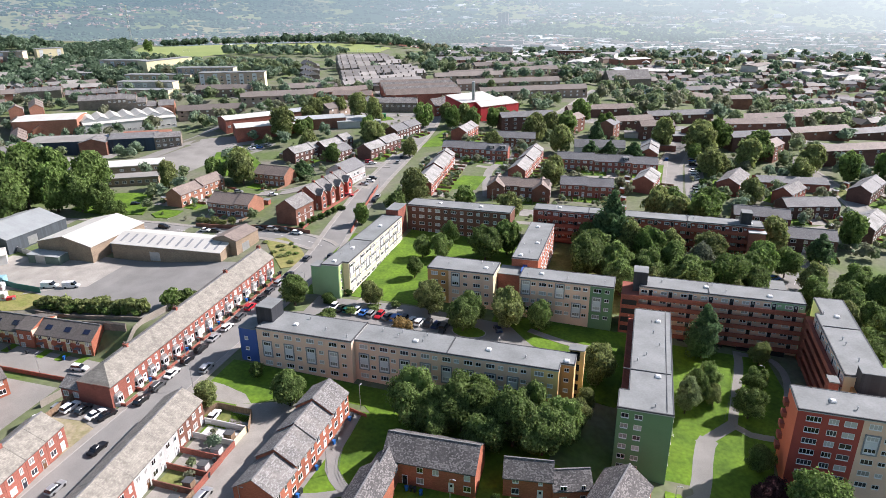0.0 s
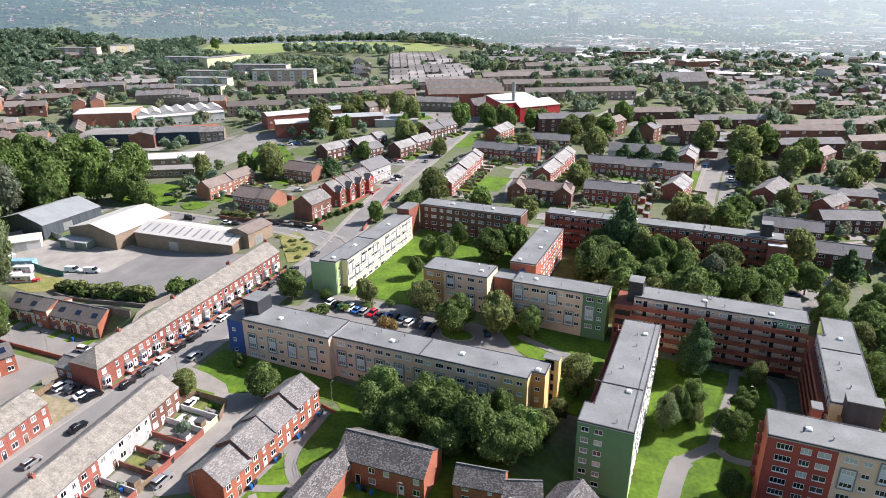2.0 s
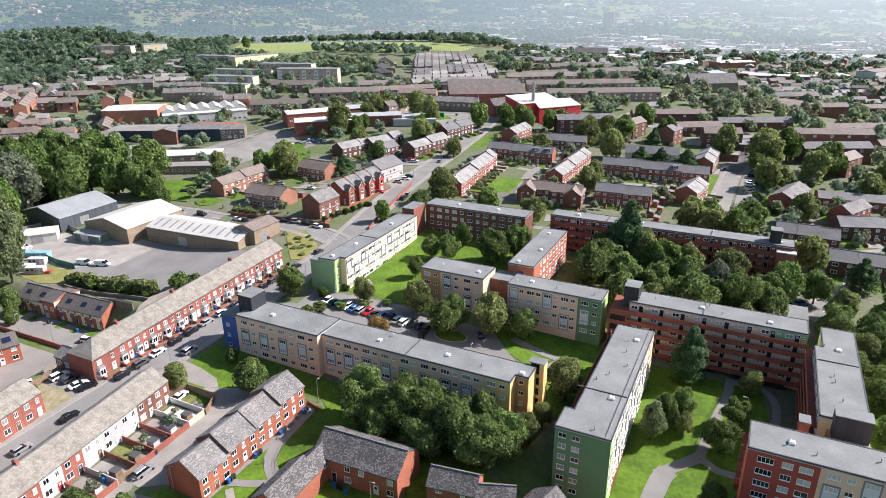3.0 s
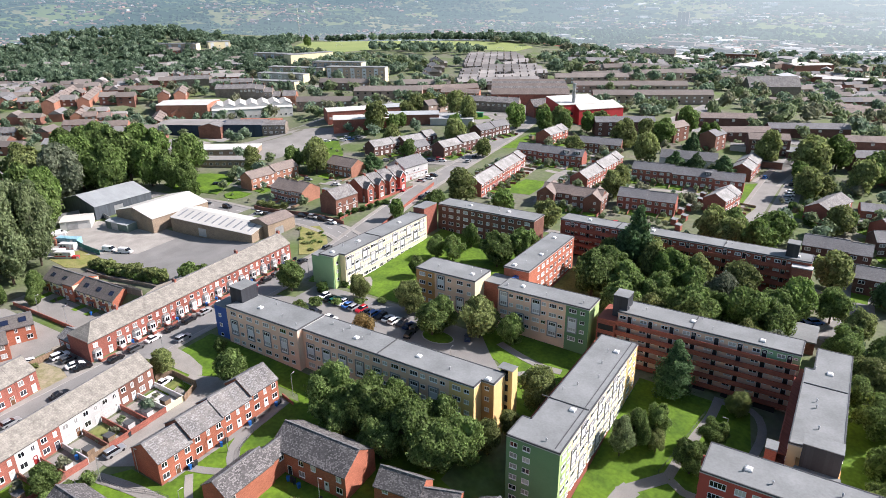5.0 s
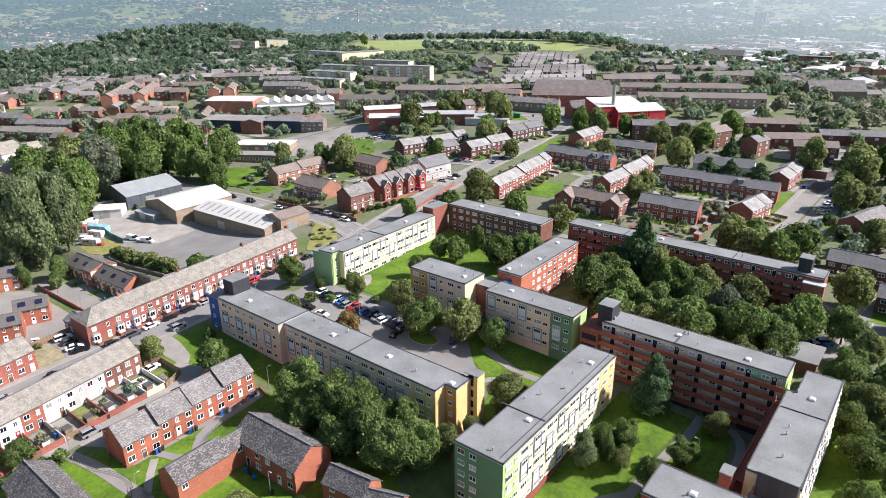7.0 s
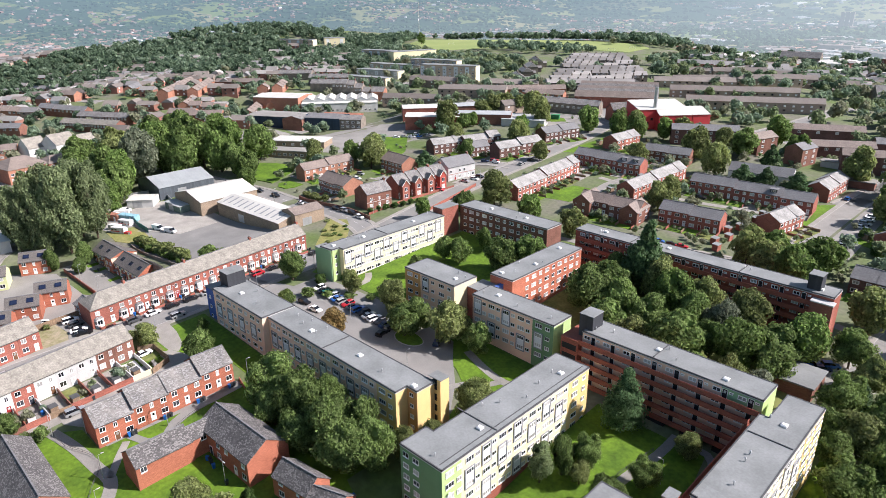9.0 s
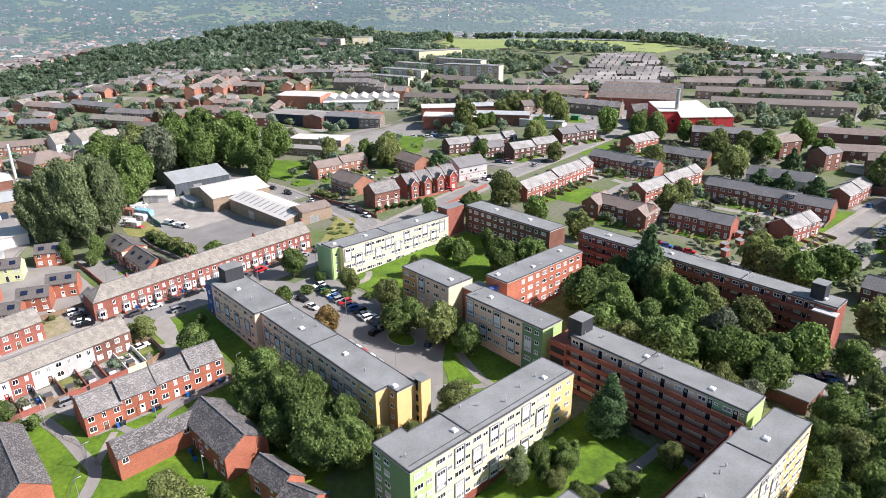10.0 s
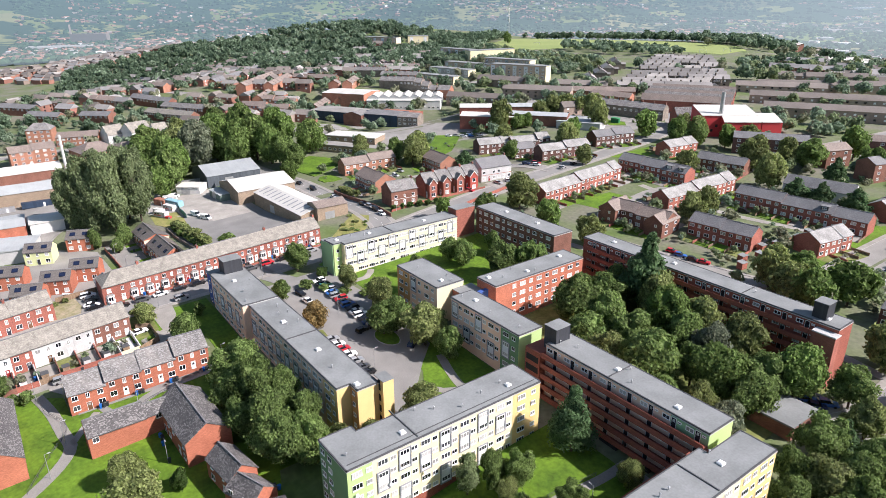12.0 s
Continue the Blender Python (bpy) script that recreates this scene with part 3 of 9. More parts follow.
# streets
road([(-97, 20), (-101.5, 60), (-101.5, 110), (-101, 150), (-101, 180), (-107, 215), (-114, 260), (-119, 310), (-126, 370), (-134, 410)], 8.0, centre=False)
road([(-300, 196), (-240, 188), (-200, 194), (-150, 197), (-112, 194), (-103, 190)], 7.5)
road([(-134, 410), (-170, 400), (-210, 380), (-250, 345), (-275, 300), (-290, 240)], 7.5, centre=False)
road([(-134, 410), (-90, 425), (-30, 432), (40, 430), (110, 420)], 8)
road([(-97, 108), (-84, 107), (-77, 98), (-74, 72), (-70, 30)], 4.6, (0.0, 0.0), PAVING, False, "lane", "narrow worn back lane between terraces")
road([(-101, 140), (-94, 143), (-86, 146)], 6.5, (0, 0), None, False)
road([(15.6, 270), (15.6, 306), (17.8, 361), (24, 420)], 7.4, (1.8, 0.0), OLD_ASPHALT, False)
poly_slab("lawn", [(4.5, 276), (9.6, 276), (9.8, 306), (11.4, 340), (6.8, 336)], GRASS, 0.09, 0.3, "grass verge beside a street", "lawn")
road([(48, 205), (53, 222), (54, 242), (66, 262), (90, 275), (130, 280)], 7.0)
road([(-165, 245), (-150, 248), (-140, 262), (-138, 285), (-118, 292)], 5.5, (1.5, 1.5), OLD_ASPHALT, False)
road([(-60, 420), (-50, 480), (-40, 560)], 7, centre=False)
# footpaths
def path_strip(pts, w=1.8, m=None):
    bm = bmesh.new()
    strip(bm, smooth_line(pts, 2), -w / 2, w / 2, 0.14, 0.3)
    tagged(new("footpath", mesh_of("footpath", bm, m or OLD_ASPHALT)), "narrow grey asphalt footpath across grass", "footpath", kind="structure")


path_strip([(-70, 73.2), (-61.2, 75.1), (-51.4, 76.2), (-46, 76.8), (-42, 75), (-38, 71.4), (-32, 64)], 2.6)
path_strip([(-46.5, 77), (-52, 81), (-55, 83.5)], 1.6, PAVING)
path_strip([(-55.6, 110.6), (-55.2, 104), (-55, 99), (-53.4, 93.6), (-49, 89.6), (-44.8, 87.8)], 2.6, ASPHALT)
path_strip([(-56.4, 111), (-56.5, 100), (-57.0, 90), (-57.4, 80)], 1.8, ASPHALT)
path_strip([(-57, 84.6), (-53, 86), (-48.5, 88.4)], 1.8, ASPHALT)
path_strip([(14.6, 102), (17.2, 111), (18.2, 116), (18.6, 121), (19.4, 126.4), (20.2, 128.4)], 4.0, ASPHALT)
path_strip([(18.2, 126.2), (21, 129.4), (25.4, 134.4)], 2.6, ASPHALT)
path_strip([(25.4, 134.2), (26.2, 140), (27.4, 148), (28.8, 157.4), (29, 165)], 2.1)
path_strip([(26, 134), (29, 132.2), (34, 132.3)], 1.8)
path_strip([(29, 163.6), (36, 164), (38.8, 160), (39.4, 154), (38.4, 146)], 1.8)
path_strip([(-76, 158), (-75, 166), (-79, 170)], 2.2, PAVING)
path_strip([(-25, 158.5), (-19.6, 156.6), (-14.6, 155.2), (-10.2, 154.6), (-6, 155)], 2.2)
path_strip([(-10.4, 154.2), (-12.6, 150.2), (-16, 147.8), (-18, 144)], 1.8)
poly_slab("works_yard", [(-300, 236), (-236, 250), (-214, 262), (-200, 322), (-228, 330), (-300, 292)], OLD_ASPHALT, 0.06, 0.3, "worn asphalt yard between old works buildings", "yard")
poly_slab("works_yard", [(-300, 70), (-180, 62), (-184, 84), (-214, 112), (-300, 122)], OLD_ASPHALT, 0.06, 0.3, "pale concrete yard round factory sheds", "yard")
poly_slab("car_park", [(19.8, 276), (30, 276), (29, 358), (21.5, 358)], OLD_ASPHALT, 0.075, 0.3, "long strip of parking bays beside a street", "car park")
poly_slab("forecourt", [(-122, 254), (-113.5, 254), (-116.5, 274), (-122.5, 274)], PAVING, 0.09, 0.3, "paved forecourt with parked cars before villas", "forecourt")
road([(-45, 247), (-20, 252), (12, 262), (14, 280)], 5, (1.2, 1.2), OLD_ASPHALT, False)
road([(-78, 306), (-40, 303), (-8, 310), (12, 312)], 3.2, (0, 0), PAVING, False, "lane", "pale paved access path before a house row")
road([(-62, 262), (-70, 300), (-66, 335), (-95, 338)], 4, (0, 0), OLD_ASPHALT, False, "lane", "grey access lane behind estate houses")
road([(24, 420), (20, 380), (14, 340)], 9, (1.5, 1.5), None, False)
road([(90, 275), (86, 330), (60, 420)], 6.5, (1.5, 1.5), OLD_ASPHALT, False)
road([(-60, 232), (-45, 236), (-20, 238), (40, 236), (52, 232)], 3, (0, 0), OLD_ASPHALT, False, "lane", "grey service lane behind flats")
road([(-134, 410), (-160, 440), (-200, 480), (-230, 560), (-250, 640)], 7, (1.5, 1.5), None, False)
road([(-215, 378), (-250, 400), (-300, 420), (-380, 400)], 6, (1.5, 1.5), OLD_ASPHALT, False)
road([(-290, 240), (-340, 232), (-420, 235), (-520, 200)], 6.5, (1.5, 1.5), OLD_ASPHALT, False)
road([(-300, 196), (-330, 150), (-345, 90), (-350, 30)], 6.5, (1.5, 1.5), OLD_ASPHALT, False)
poly_slab("forecourt", [(-200, 384), (-150, 372), (-140, 396), (-150, 404), (-196, 400)], OLD_ASPHALT, 0.06, 0.3, "asphalt round a small roundabout", "forecourt")
poly_slab("grass_island", [(-172, 386), (-160, 383), (-154, 390), (-160, 396), (-170, 395)], GRASS, 0.16, 0.3, "green roundabout with a small cabin", "lawn")
ISLE = [(-41.0 + 5.0 * math.cos(radians(a)) * (1.05 if math.cos(radians(a)) > 0 else 0.9), 152.6 + 3.4 * math.sin(radians(a)) * (1 if math.sin(radians(a)) < 0 else 0.75)) for a in range(0, 360, 20)]
poly_slab("planted_island", ISLE, KERB, 0.2, 0.4, "kerbed stone edge of an island in a car park", "kerb")
poly_slab("planted_island", [(-41 + (x + 41) * 0.94, 152.6 + (y - 152.6) * 0.92) for x, y in ISLE], GRASS, 0.24, 0.4, "grassed island under a tree in a car park", "lawn")
poly_slab("lane", [(-83, 105.5), (-66, 113), (-65.8, 79.5), (-71, 76), (-77, 76), (-80, 96)], PAVING, 0.1, 0.3, "pale concrete lane behind terraced houses", "lane")
poly_slab("lane", [(-97.4, 105), (-97.4, 111.6), (-90, 111), (-83.2, 109.4), (-80.2, 106.9), (-83.1, 105.4), (-88, 105.2)], PAVING, 0.102, 0.3, "pale concrete mouth of a back lane", "lane")
poly_slab("waste_ground", [(-96.8, 99.5), (-96.8, 104.6), (-84, 104.8), (-81.5, 101), (-82, 98.5), (-90, 98.6)], ROUGH_GRASS, 0.11, 0.3, "rough grass plot beside a terrace end", "waste ground")


# ---- blocks of flats ----
def roof_kit(parent, x0, x1, y0, y1, z, lights=((0.5, 0.5),), seams=(), poly=None):
    """A felt roof with a raised dark edge, seams, roof lights and vents."""
    outline = poly or [(x0, y0), (x1, y0), (x1, y1), (x0, y1)]
    bm = bmesh.new()
    f = bm.faces.new([bm.verts.new((x, y, z)) for x, y in outline])
    bmesh.ops.recalc_face_normals(bm, faces=[f])
    ext = bmesh.ops.extrude_face_region(bm, geom=[f])
    bmesh.ops.translate(bm, verts=[g for g in ext["geom"] if isinstance(g, bmesh.types.BMVert)], vec=(0, 0, 0.12))
    bmesh.ops.recalc_face_normals(bm, faces=bm.faces[:])
    rf = part("roof", bm, FELT, parent, "flat grey felt roof")
    n = len(outline)
    area = sum(outline[i][0] * outline[(i + 1) % n][1] - outline[(i + 1) % n][0] * outline[i][1] for i in range(n))
    bm, bm2 = bmesh.new(), bmesh.new()
    for i in range(n):
        a, b = Vector(outline[i]), Vector(outline[(i + 1) % n])
        d = (b - a).normalized()
        o = Vector((d.y, -d.x)) * (1 if area > 0 else -1)
        for target, (i0, i1, zz0, zz1) in ((bm, (-0.12, 0.1, z - 0.22, z + 0.2)), (bm2, (0.1, 0.14, z - 0.28, z - 0.1))):
            q = [a + o * i0 - d * 0.1, b + o * i0 + d * 0.1, b + o * i1 + d * 0.1, a + o * i1 - d * 0.1]
            lo = [target.verts.new((*p, zz0)) for p in q]
            hi = [target.verts.new((*p, zz1)) for p in q]
            target.faces.new(lo[::-1])
            target.faces.new(hi)
            for j in range(4):
                target.faces.new((lo[j], lo[(j + 1) % 4], hi[(j + 1) % 4], hi[j]))
    for b_ in (bm, bm2):
        bmesh.ops.recalc_face_normals(b_, faces=b_.faces[:])
    part("roof_edge", bm, TRIM_DARK, parent, "dark raised roof edge")
    part("fascia", bm2, TRIM_PALE, parent, "thin pale fascia")
    for axis, pos in seams:
        if axis == "x":
            part_box("roof_seam", rf, TRIM_DARK, pos - 0.11, pos + 0.11, y0 + 0.3, y1 - 0.3, z + 0.11, z + 0.3)
        else:
            part_box("roof_seam", rf, TRIM_DARK, x0 + 0.3, x1 - 0.3, pos - 0.11, pos + 0.11, z + 0.11, z + 0.3)
    for u, v in lights:
        cx, cy = x0 + (x1 - x0) * u, y0 + (y1 - y0) * v
        bm = bmesh.new()
        box(bm, cx - 0.55, cx + 0.55, cy - 0.55, cy + 0.55, z + 0.1, z + 0.4)
        top = box(bm, cx - 0.6, cx + 0.6, cy - 0.6, cy + 0.6, z + 0.402, z + 0.62)
        for vv in top[4:]:
            vv.co.x, vv.co.y = cx + (vv.co.x - cx) * 0.6, cy + (vv.co.y - cy) * 0.6
        part("roof_light", bm, WHITE, rf, "white domed roof light")
    rng = random.Random(int(x0 * 10 + y0))
    for k in range(max(3, int((x1 - x0) * (y1 - y0) / 70))):
        cx, cy = rng.uniform(x0 + 1.2, x1 - 1.2), rng.uniform(y0 + 1.5, y1 - 1.5)
        bm = bmesh.new()
        bmesh.ops.create_cone(bm, segments=8, radius1=0.1, radius2=0.1, depth=0.7, cap_ends=True, matrix=Matrix.Translation((cx, cy, z + 0.45)))
        bmesh.ops.create_cone(bm, segments=8, radius1=0.22, radius2=0.1, depth=0.14, cap_ends=True, matrix=Matrix.Translation((cx, cy, z + 0.86)))
        part("vent", bm, METAL, rf)
    return rf


def wall_poly(parent, outline, z0, z1, m, label="", name="wall"):
    bm = bmesh.new()
    f = bm.faces.new([bm.verts.new((x, y, z0)) for x, y in outline])
    ext = bmesh.ops.extrude_face_region(bm, geom=[f])
    bmesh.ops.translate(bm, verts=[g for g in ext["geom"] if isinstance(g, bmesh.types.BMVert)], vec=(0, 0, z1 - z0))
    bmesh.ops.recalc_face_normals(bm, faces=bm.faces[:])
    return part(name, bm, m, parent, label)


def skin(parent, rz, a0, a1, plane, z0, z1, m, t=0.03, name="wall_panel", label=""):
    """A thin coat of render on a facade. rz 0: faces -y; 90: +x; 180: +y; 270: -x."""
    bm = bmesh.new()
    if rz in (0, 180):
        s = -1 if rz == 0 else 1
        box(bm, a0, a1, min(plane, plane + s * t), max(plane, plane + s * t), z0, z1)
    else:
        s = 1 if rz == 90 else -1
        box(bm, min(plane, plane + s * t), max(plane, plane + s * t), a0, a1, z0, z1)
    return part(name, bm, m, parent, label)


def on_wall(rz, along, plane, out=0.0):
    return (along, plane - out) if rz == 0 else (plane + out, along) if rz == 90 else (along, plane + out) if rz == 180 else (plane - out, along)


STOREY = 2.62


def maisonette(parent, rz, a0, a1, plane, top, rows, phase=0, panels=True, module=5.4, every=1, stagger=False, out=0.035):
    """Rows of windows under a flat roof: a wide and a narrow one a flat, grey frames with white panels over two storeys."""
    n = max(1, int(round((a1 - a0) / module)))
    mod = (a1 - a0) / n
    for i in range(n):
        wide, narrow = a0 + mod * (i + 0.30), a0 + mod * (i + 0.76)
        starts = []
        if panels and (i + phase) % every == 0:
            starts = [1] if rows == 4 and not stagger else [0] if i % 2 == 0 else [2 - (stagger == 2)]
            if rows > 4:
                starts = [0, 3] if i % 2 else [1]
        framed = [k0 + q for k0 in starts for q in (0, 1)]
        for k in range(rows):
            z = top - 1.45 - STOREY * k
            if k in framed:
                put_window(parent, *on_wall(rz, wide, plane, out + 0.05), z, rz, 1.95, 0.95, 3)
            else:
                put_window(parent, *on_wall(rz, wide, plane, out), z, rz, 2.05, 1.1, 3)
            put_window(parent, *on_wall(rz, narrow, plane, out), z - 0.05, rz, 1.25, 0.9, 2)
        for k0 in starts:
            zt, zb = top - 0.62 - STOREY * k0, top - 0.62 - STOREY * (k0 + 2) + 0.72
            bm = bmesh.new()
            hw, d = 1.34, 0.16
            for q in ((-hw, -hw + 0.22, zb, zt), (hw - 0.22, hw, zb, zt), (-hw + 0.22, hw - 0.22, zt - 0.2, zt), (-hw + 0.22, hw - 0.22, zb, zb + 0.18)):
                box(bm, q[0], q[1], -d, 0.01, q[2], q[3])
            box(bm, -hw + 0.22, hw - 0.22, -0.035, 0.01, zb + 0.18, zt - 0.2, 1)
            ob = part("window_surround", bm, [GREY_PANEL, WHITE_PANEL], parent, "grey frame round two windows and a white panel")
            ob.matrix_basis = pose(*on_wall(rz, wide, plane, out - 0.005), 0, 0, 0, rz)


def deck_front(parent, rz, a0, a1, plane, top, rows, depth=1.35, band=None, upper=None, bays=None):
    """Access decks: brick parapets in front of doors and small windows, in the shade of the deck above."""
    n = bays or max(2, int(round((a1 - a0) / 5.2)))
    mod = (a1 - a0) / n
    for k in range(rows):
        floor = top - 0.55 - STOREY * (k + 1) + 0.45
        bm = bmesh.new()
        if rz == 0:
            box(bm, a0, a1, plane - depth, plane, floor - 0.2, floor)
            box(bm, a0, a1, plane - depth - 0.12, plane - depth, floor - 0.25, floor + 1.0)
        else:
            box(bm, plane - depth, plane, a0, a1, floor - 0.2, floor)
            box(bm, plane - depth - 0.12, plane - depth, a0, a1, floor - 0.25, floor + 1.0)
        part("deck", bm, band or BRICK_DECK, parent, "red brick deck parapet")
        for i in range(n):
            z = floor + 1.0
            far_window(parent, *on_wall(rz, a0 + mod * (i + 0.25), plane, 0.02), z + 0.45, rz, 1.7, 1.0)
            far_window(parent, *on_wall(rz, a0 + mod * (i + 0.82), plane, 0.02), z + 0.6, rz, 0.8, 0.5)
            put_door(parent, *on_wall(rz, a0 + mod * (i + 0.58), plane, 0.02), floor, rz, DARK)


def satellite_dish(parent, x, y, z, rz):
    bm = bmesh.new()
    bmesh.ops.create_cone(bm, segments=12, radius1=0.1, radius2=0.34, depth=0.12, cap_ends=True, matrix=pose(0, -0.4, 0.1, 75))
    box(bm, -0.03, 0.03, -0.4, 0, -0.05, 0.02)
    ob = part("satellite_dish", bm, WHITE, parent)
    ob.matrix_basis = pose(x, y, z, 0, 0, rz)


def flats(label):
    return thing("apartment_block", label, "apartment block", group="blocks of flats")


# long beige block with a blue stair end and a yellow gable
b = flats("long four-storey beige block of flats with blue and yellow ends")
o1 = [(-86.5, 121.3), (-61, 121.3), (-61, 131), (-86.5, 131)]
o2 = [(-61, 123.1), (-12.6, 123.1), (-12.6, 126.3), (-9.6, 126.3), (-9.6, 131.3), (-61, 131.3)]
wall_poly(b, o1, -5, 9.25, R_BEIGE, "beige rendered wall")
wall_poly(b, o2, -7, 8.85, R_BEIGE, "beige rendered wall")
roof_kit(b, -86.5, -61, 121.3, 131, 9.25, [(0.35, 0.4)], [])
roof_kit(b, -61, -9.6, 123.1, 131.3, 8.85, [(0.28, 0.4), (0.62, 0.5), (0.965, 0.5)], [("x", -38.0)], o2)
maisonette(b, 0, -85.6, -61.6, 121.3, 9.25, 4)
skin(b, 90, 121.31, 123.05, -61, -5, 9.0, R_BEIGE, label="sunlit beige return wall")
maisonette(b, 0, -60.2, -19.0, 123.1, 8.85, 4)
skin(b, 0, -18.6, -12.6, 123.1, -6, 8.6, R_YELLOW, label="yellow rendered bay")
maisonette(b, 0, -18.4, -13.0, 123.1, 8.85, 4, panels=False, out=0.07)
skin(b, 90, 123.1, 126.3, -12.6, -6, 8.6, R_YELLOW, label="yellow rendered return wall")
skin(b, 0, -12.6, -9.6, 126.3, -6, 8.6, R_ORANGE, label="orange rendered return wall")
skin(b, 90, 126.3, 131.3, -9.6, -6, 8.6, R_YELLOW, label="yellow rendered gable")
for k in range(4):
    put_window(b, -11.2, 126.26, 7.4 - STOREY * k, 0, 1.1, 0.9, 2)
# stair tower with open landings at the yellow end
wall_poly(b, [(-8.9, 131.4), (-7.9, 131.4), (-7.9, 134.0), (-8.9, 134.0)], -6, 9.6, R_YELLOW, "yellow stair tower wall", "stair_tower")
wall_poly(b, [(-11.4, 133.0), (-8.9, 133.0), (-8.9, 134.0), (-11.4, 134.0)], -6, 9.6, R_YELLOW, "yellow stair tower wall", "stair_tower")
# Solid near-black box in place of the shade in the stair well.
part_box("stair_well", b, DARK, -11.2, -8.9, 131.4, 133.0, -6, 8.4)
part_box("stair_roof", b, FELT, -11.5, -7.8, 131.4, 134.1, 9.6, 9.72)
for k in range(4):
    part_box("landing_parapet", b, R_YELLOW, -11.3, -8.8, 131.36, 131.5, 6.1 - STOREY * k, 7.0 - STOREY * k, "yellow landing parapet")
wall_poly(b, [(-92, 121.8), (-87.0, 121.8), (-87.0, 128.8), (-92, 128.8)], -4, 8.2, R_BLUE, "blue stair block", "stair_tower")
part_box("stair_roof", b, FELT, -92.1, -86.9, 121.7, 128.9, 8.2, 8.35)
part_box("link", b, R_BLUE, -87.0, -86.4, 122.6, 128, -4, 8.1)
for k in range(3):
    put_window(b, -90.0, 121.78, 5.6 - 2.9 * k, 0, 1.0, 0.9, 1)
part_box("tank_house", b, DARK_METAL, -88.2, -83.8, 124.6, 130.0, 8.3, 13.2, "dark clad tank house")
part_box("tank_house_roof", b, FELT, -88.3, -83.7, 124.5, 130.1, 13.2, 13.36)

# tall green-ended block
b = flats("six-storey cream block of flats with a green gable end")
og = [(0.4, 112.7), (10.9, 112.7), (10.9, 158), (2.3, 158), (2.3, 119.3), (0.4, 119.3)]
wall_poly(b, og, -9, 9.1, R_CREAM, "cream rendered wall")
roof_kit(b, 0.4, 10.9, 112.7, 158, 9.1, [(0.72, 0.29), (0.72, 0.86)], [("y", 127.5)], og)
part_box("roof_seam", b, TRIM_DARK, 9.6, 9.75, 113.4, 157.3, 9.2, 9.32)
skin(b, 0, 0.4, 10.9, 112.7, -8, 8.85, R_GREEN, label="green rendered gable")
skin(b, 270, 112.7, 119.3, 0.4, -8, 8.85, R_GREEN, label="green rendered return")
skin(b, 90, 112.7, 117.6, 10.9, -8, 8.85, R_LIME, label="pale green rendered bay")
skin(b, 90, 150.5, 158, 10.9, -8, 8.85, R_YELLOW, label="yellow rendered bay")
for k in range(6):
    for xx in (1.9, 4.5):
        put_window(b, xx, 112.66, 7.55 - 2.45 * k, 0, 1.5, 1.05, 2)
maisonette(b, 90, 113.0, 118.2, 10.9, 9.1, 5, panels=False, out=0.07)
maisonette(b, 90, 118.4, 150.4, 10.9, 9.1, 5, module=4.6)
maisonette(b, 90, 150.6, 157.8, 10.9, 9.1, 5, panels=False, out=0.07)
skin(b, 90, 117.6, 150.5, 10.9, -8, -3.6, BRICK_DECK, label="red brick plinth")
deck_front(b, 270, 119.6, 157.8, 2.3, 9.1, 5)
for k, yy in enumerate((114.2, 121, 128.4, 137.5)):
    satellite_dish(b, 10.95, yy, 3.5 - k * 1.2, 90)

# deck-access block across the court
b = flats("six-storey deck-access block of flats with red brick balconies")
wall_poly(b, [(3, 167.5), (43.4, 167.5), (43.4, 175), (3, 175)], -8, 11.3, R_BEIGE, "beige rendered wall")
roof_kit(b, 3, 43.4, 167.5, 175, 11.3, [(0.42, 0.5), (0.8, 0.3)], [("x", 20.5)])
deck_front(b, 0, 3, 43.4, 167.5, 11.3, 5, 1.5)
skin(b, 0, 35.5, 43.4, 167.5, 8.4, 11.05, R_MINT, 0.012, label="green rendered bay")
skin(b, 90, 167.5, 175, 43.4, -6, 11.05, R_LIME, label="pale green gable")
part_box("deck_link", b, BRICK_DECK, 43.46, 45.95, 162.8, 167.3, -6, 8.4, "red brick link between access decks")
part_box("tank_house", b, DARK_METAL, 1.2, 4.8, 168.6, 173.0, 8.5, 14.9, "dark clad tank house")
part_box("tank_house_roof", b, FELT, 1.1, 4.9, 168.5, 173.1, 14.9, 15.05)
wall_poly(b, [(-1.6, 165.6), (3, 165.6), (3, 174.6), (-1.6, 174.6)], -8, 9.3, BRICK_DECK, "red brick stair tower", "stair_tower")
# Near-black boxes for the shade in landings and below the decks.
for k in range(5):
    part_box("landing_opening", b, DARK, -1.2, 2.6, 165.55, 165.7, 6.4 - STOREY * k, 7.9 - STOREY * k)
for xx in (14, 21, 29, 36):
    part_box("undercroft", b, DARK, xx, xx + 4.4, 165.9, 167.46, -4.6, -2.4)

# east block with a dark tank house
b = flats("six-storey block of flats with brick decks and a yellow bay")
oe = [(44.5, 134), (52.7, 134), (52.7, 172.7), (46.1, 172.7), (46.1, 162.6), (44.5, 162.6)]
wall_poly(b, oe, -9, 11.3, R_CREAM, "cream rendered wall")
roof_kit(b, 44.5, 52.7, 134, 172.7, 11.3, [(0.55, 0.72)], [("y", 156.0)], oe)
skin(b, 270, 134, 162.6, 44.5, -6, 11.0, R_BEIGE, label="beige rendered wall")
deck_front(b, 270, 134, 162.6, 44.5, 11.3, 5, 1.5)
skin(b, 90, 162, 172.7, 52.7, -8, 11.0, R_YELLOW, label="yellow rendered bay")
maisonette(b, 90, 135, 162, 52.7, 11.3, 5)
maisonette(b, 90, 162.2, 172.5, 52.7, 11.3, 5, panels=False, out=0.07)
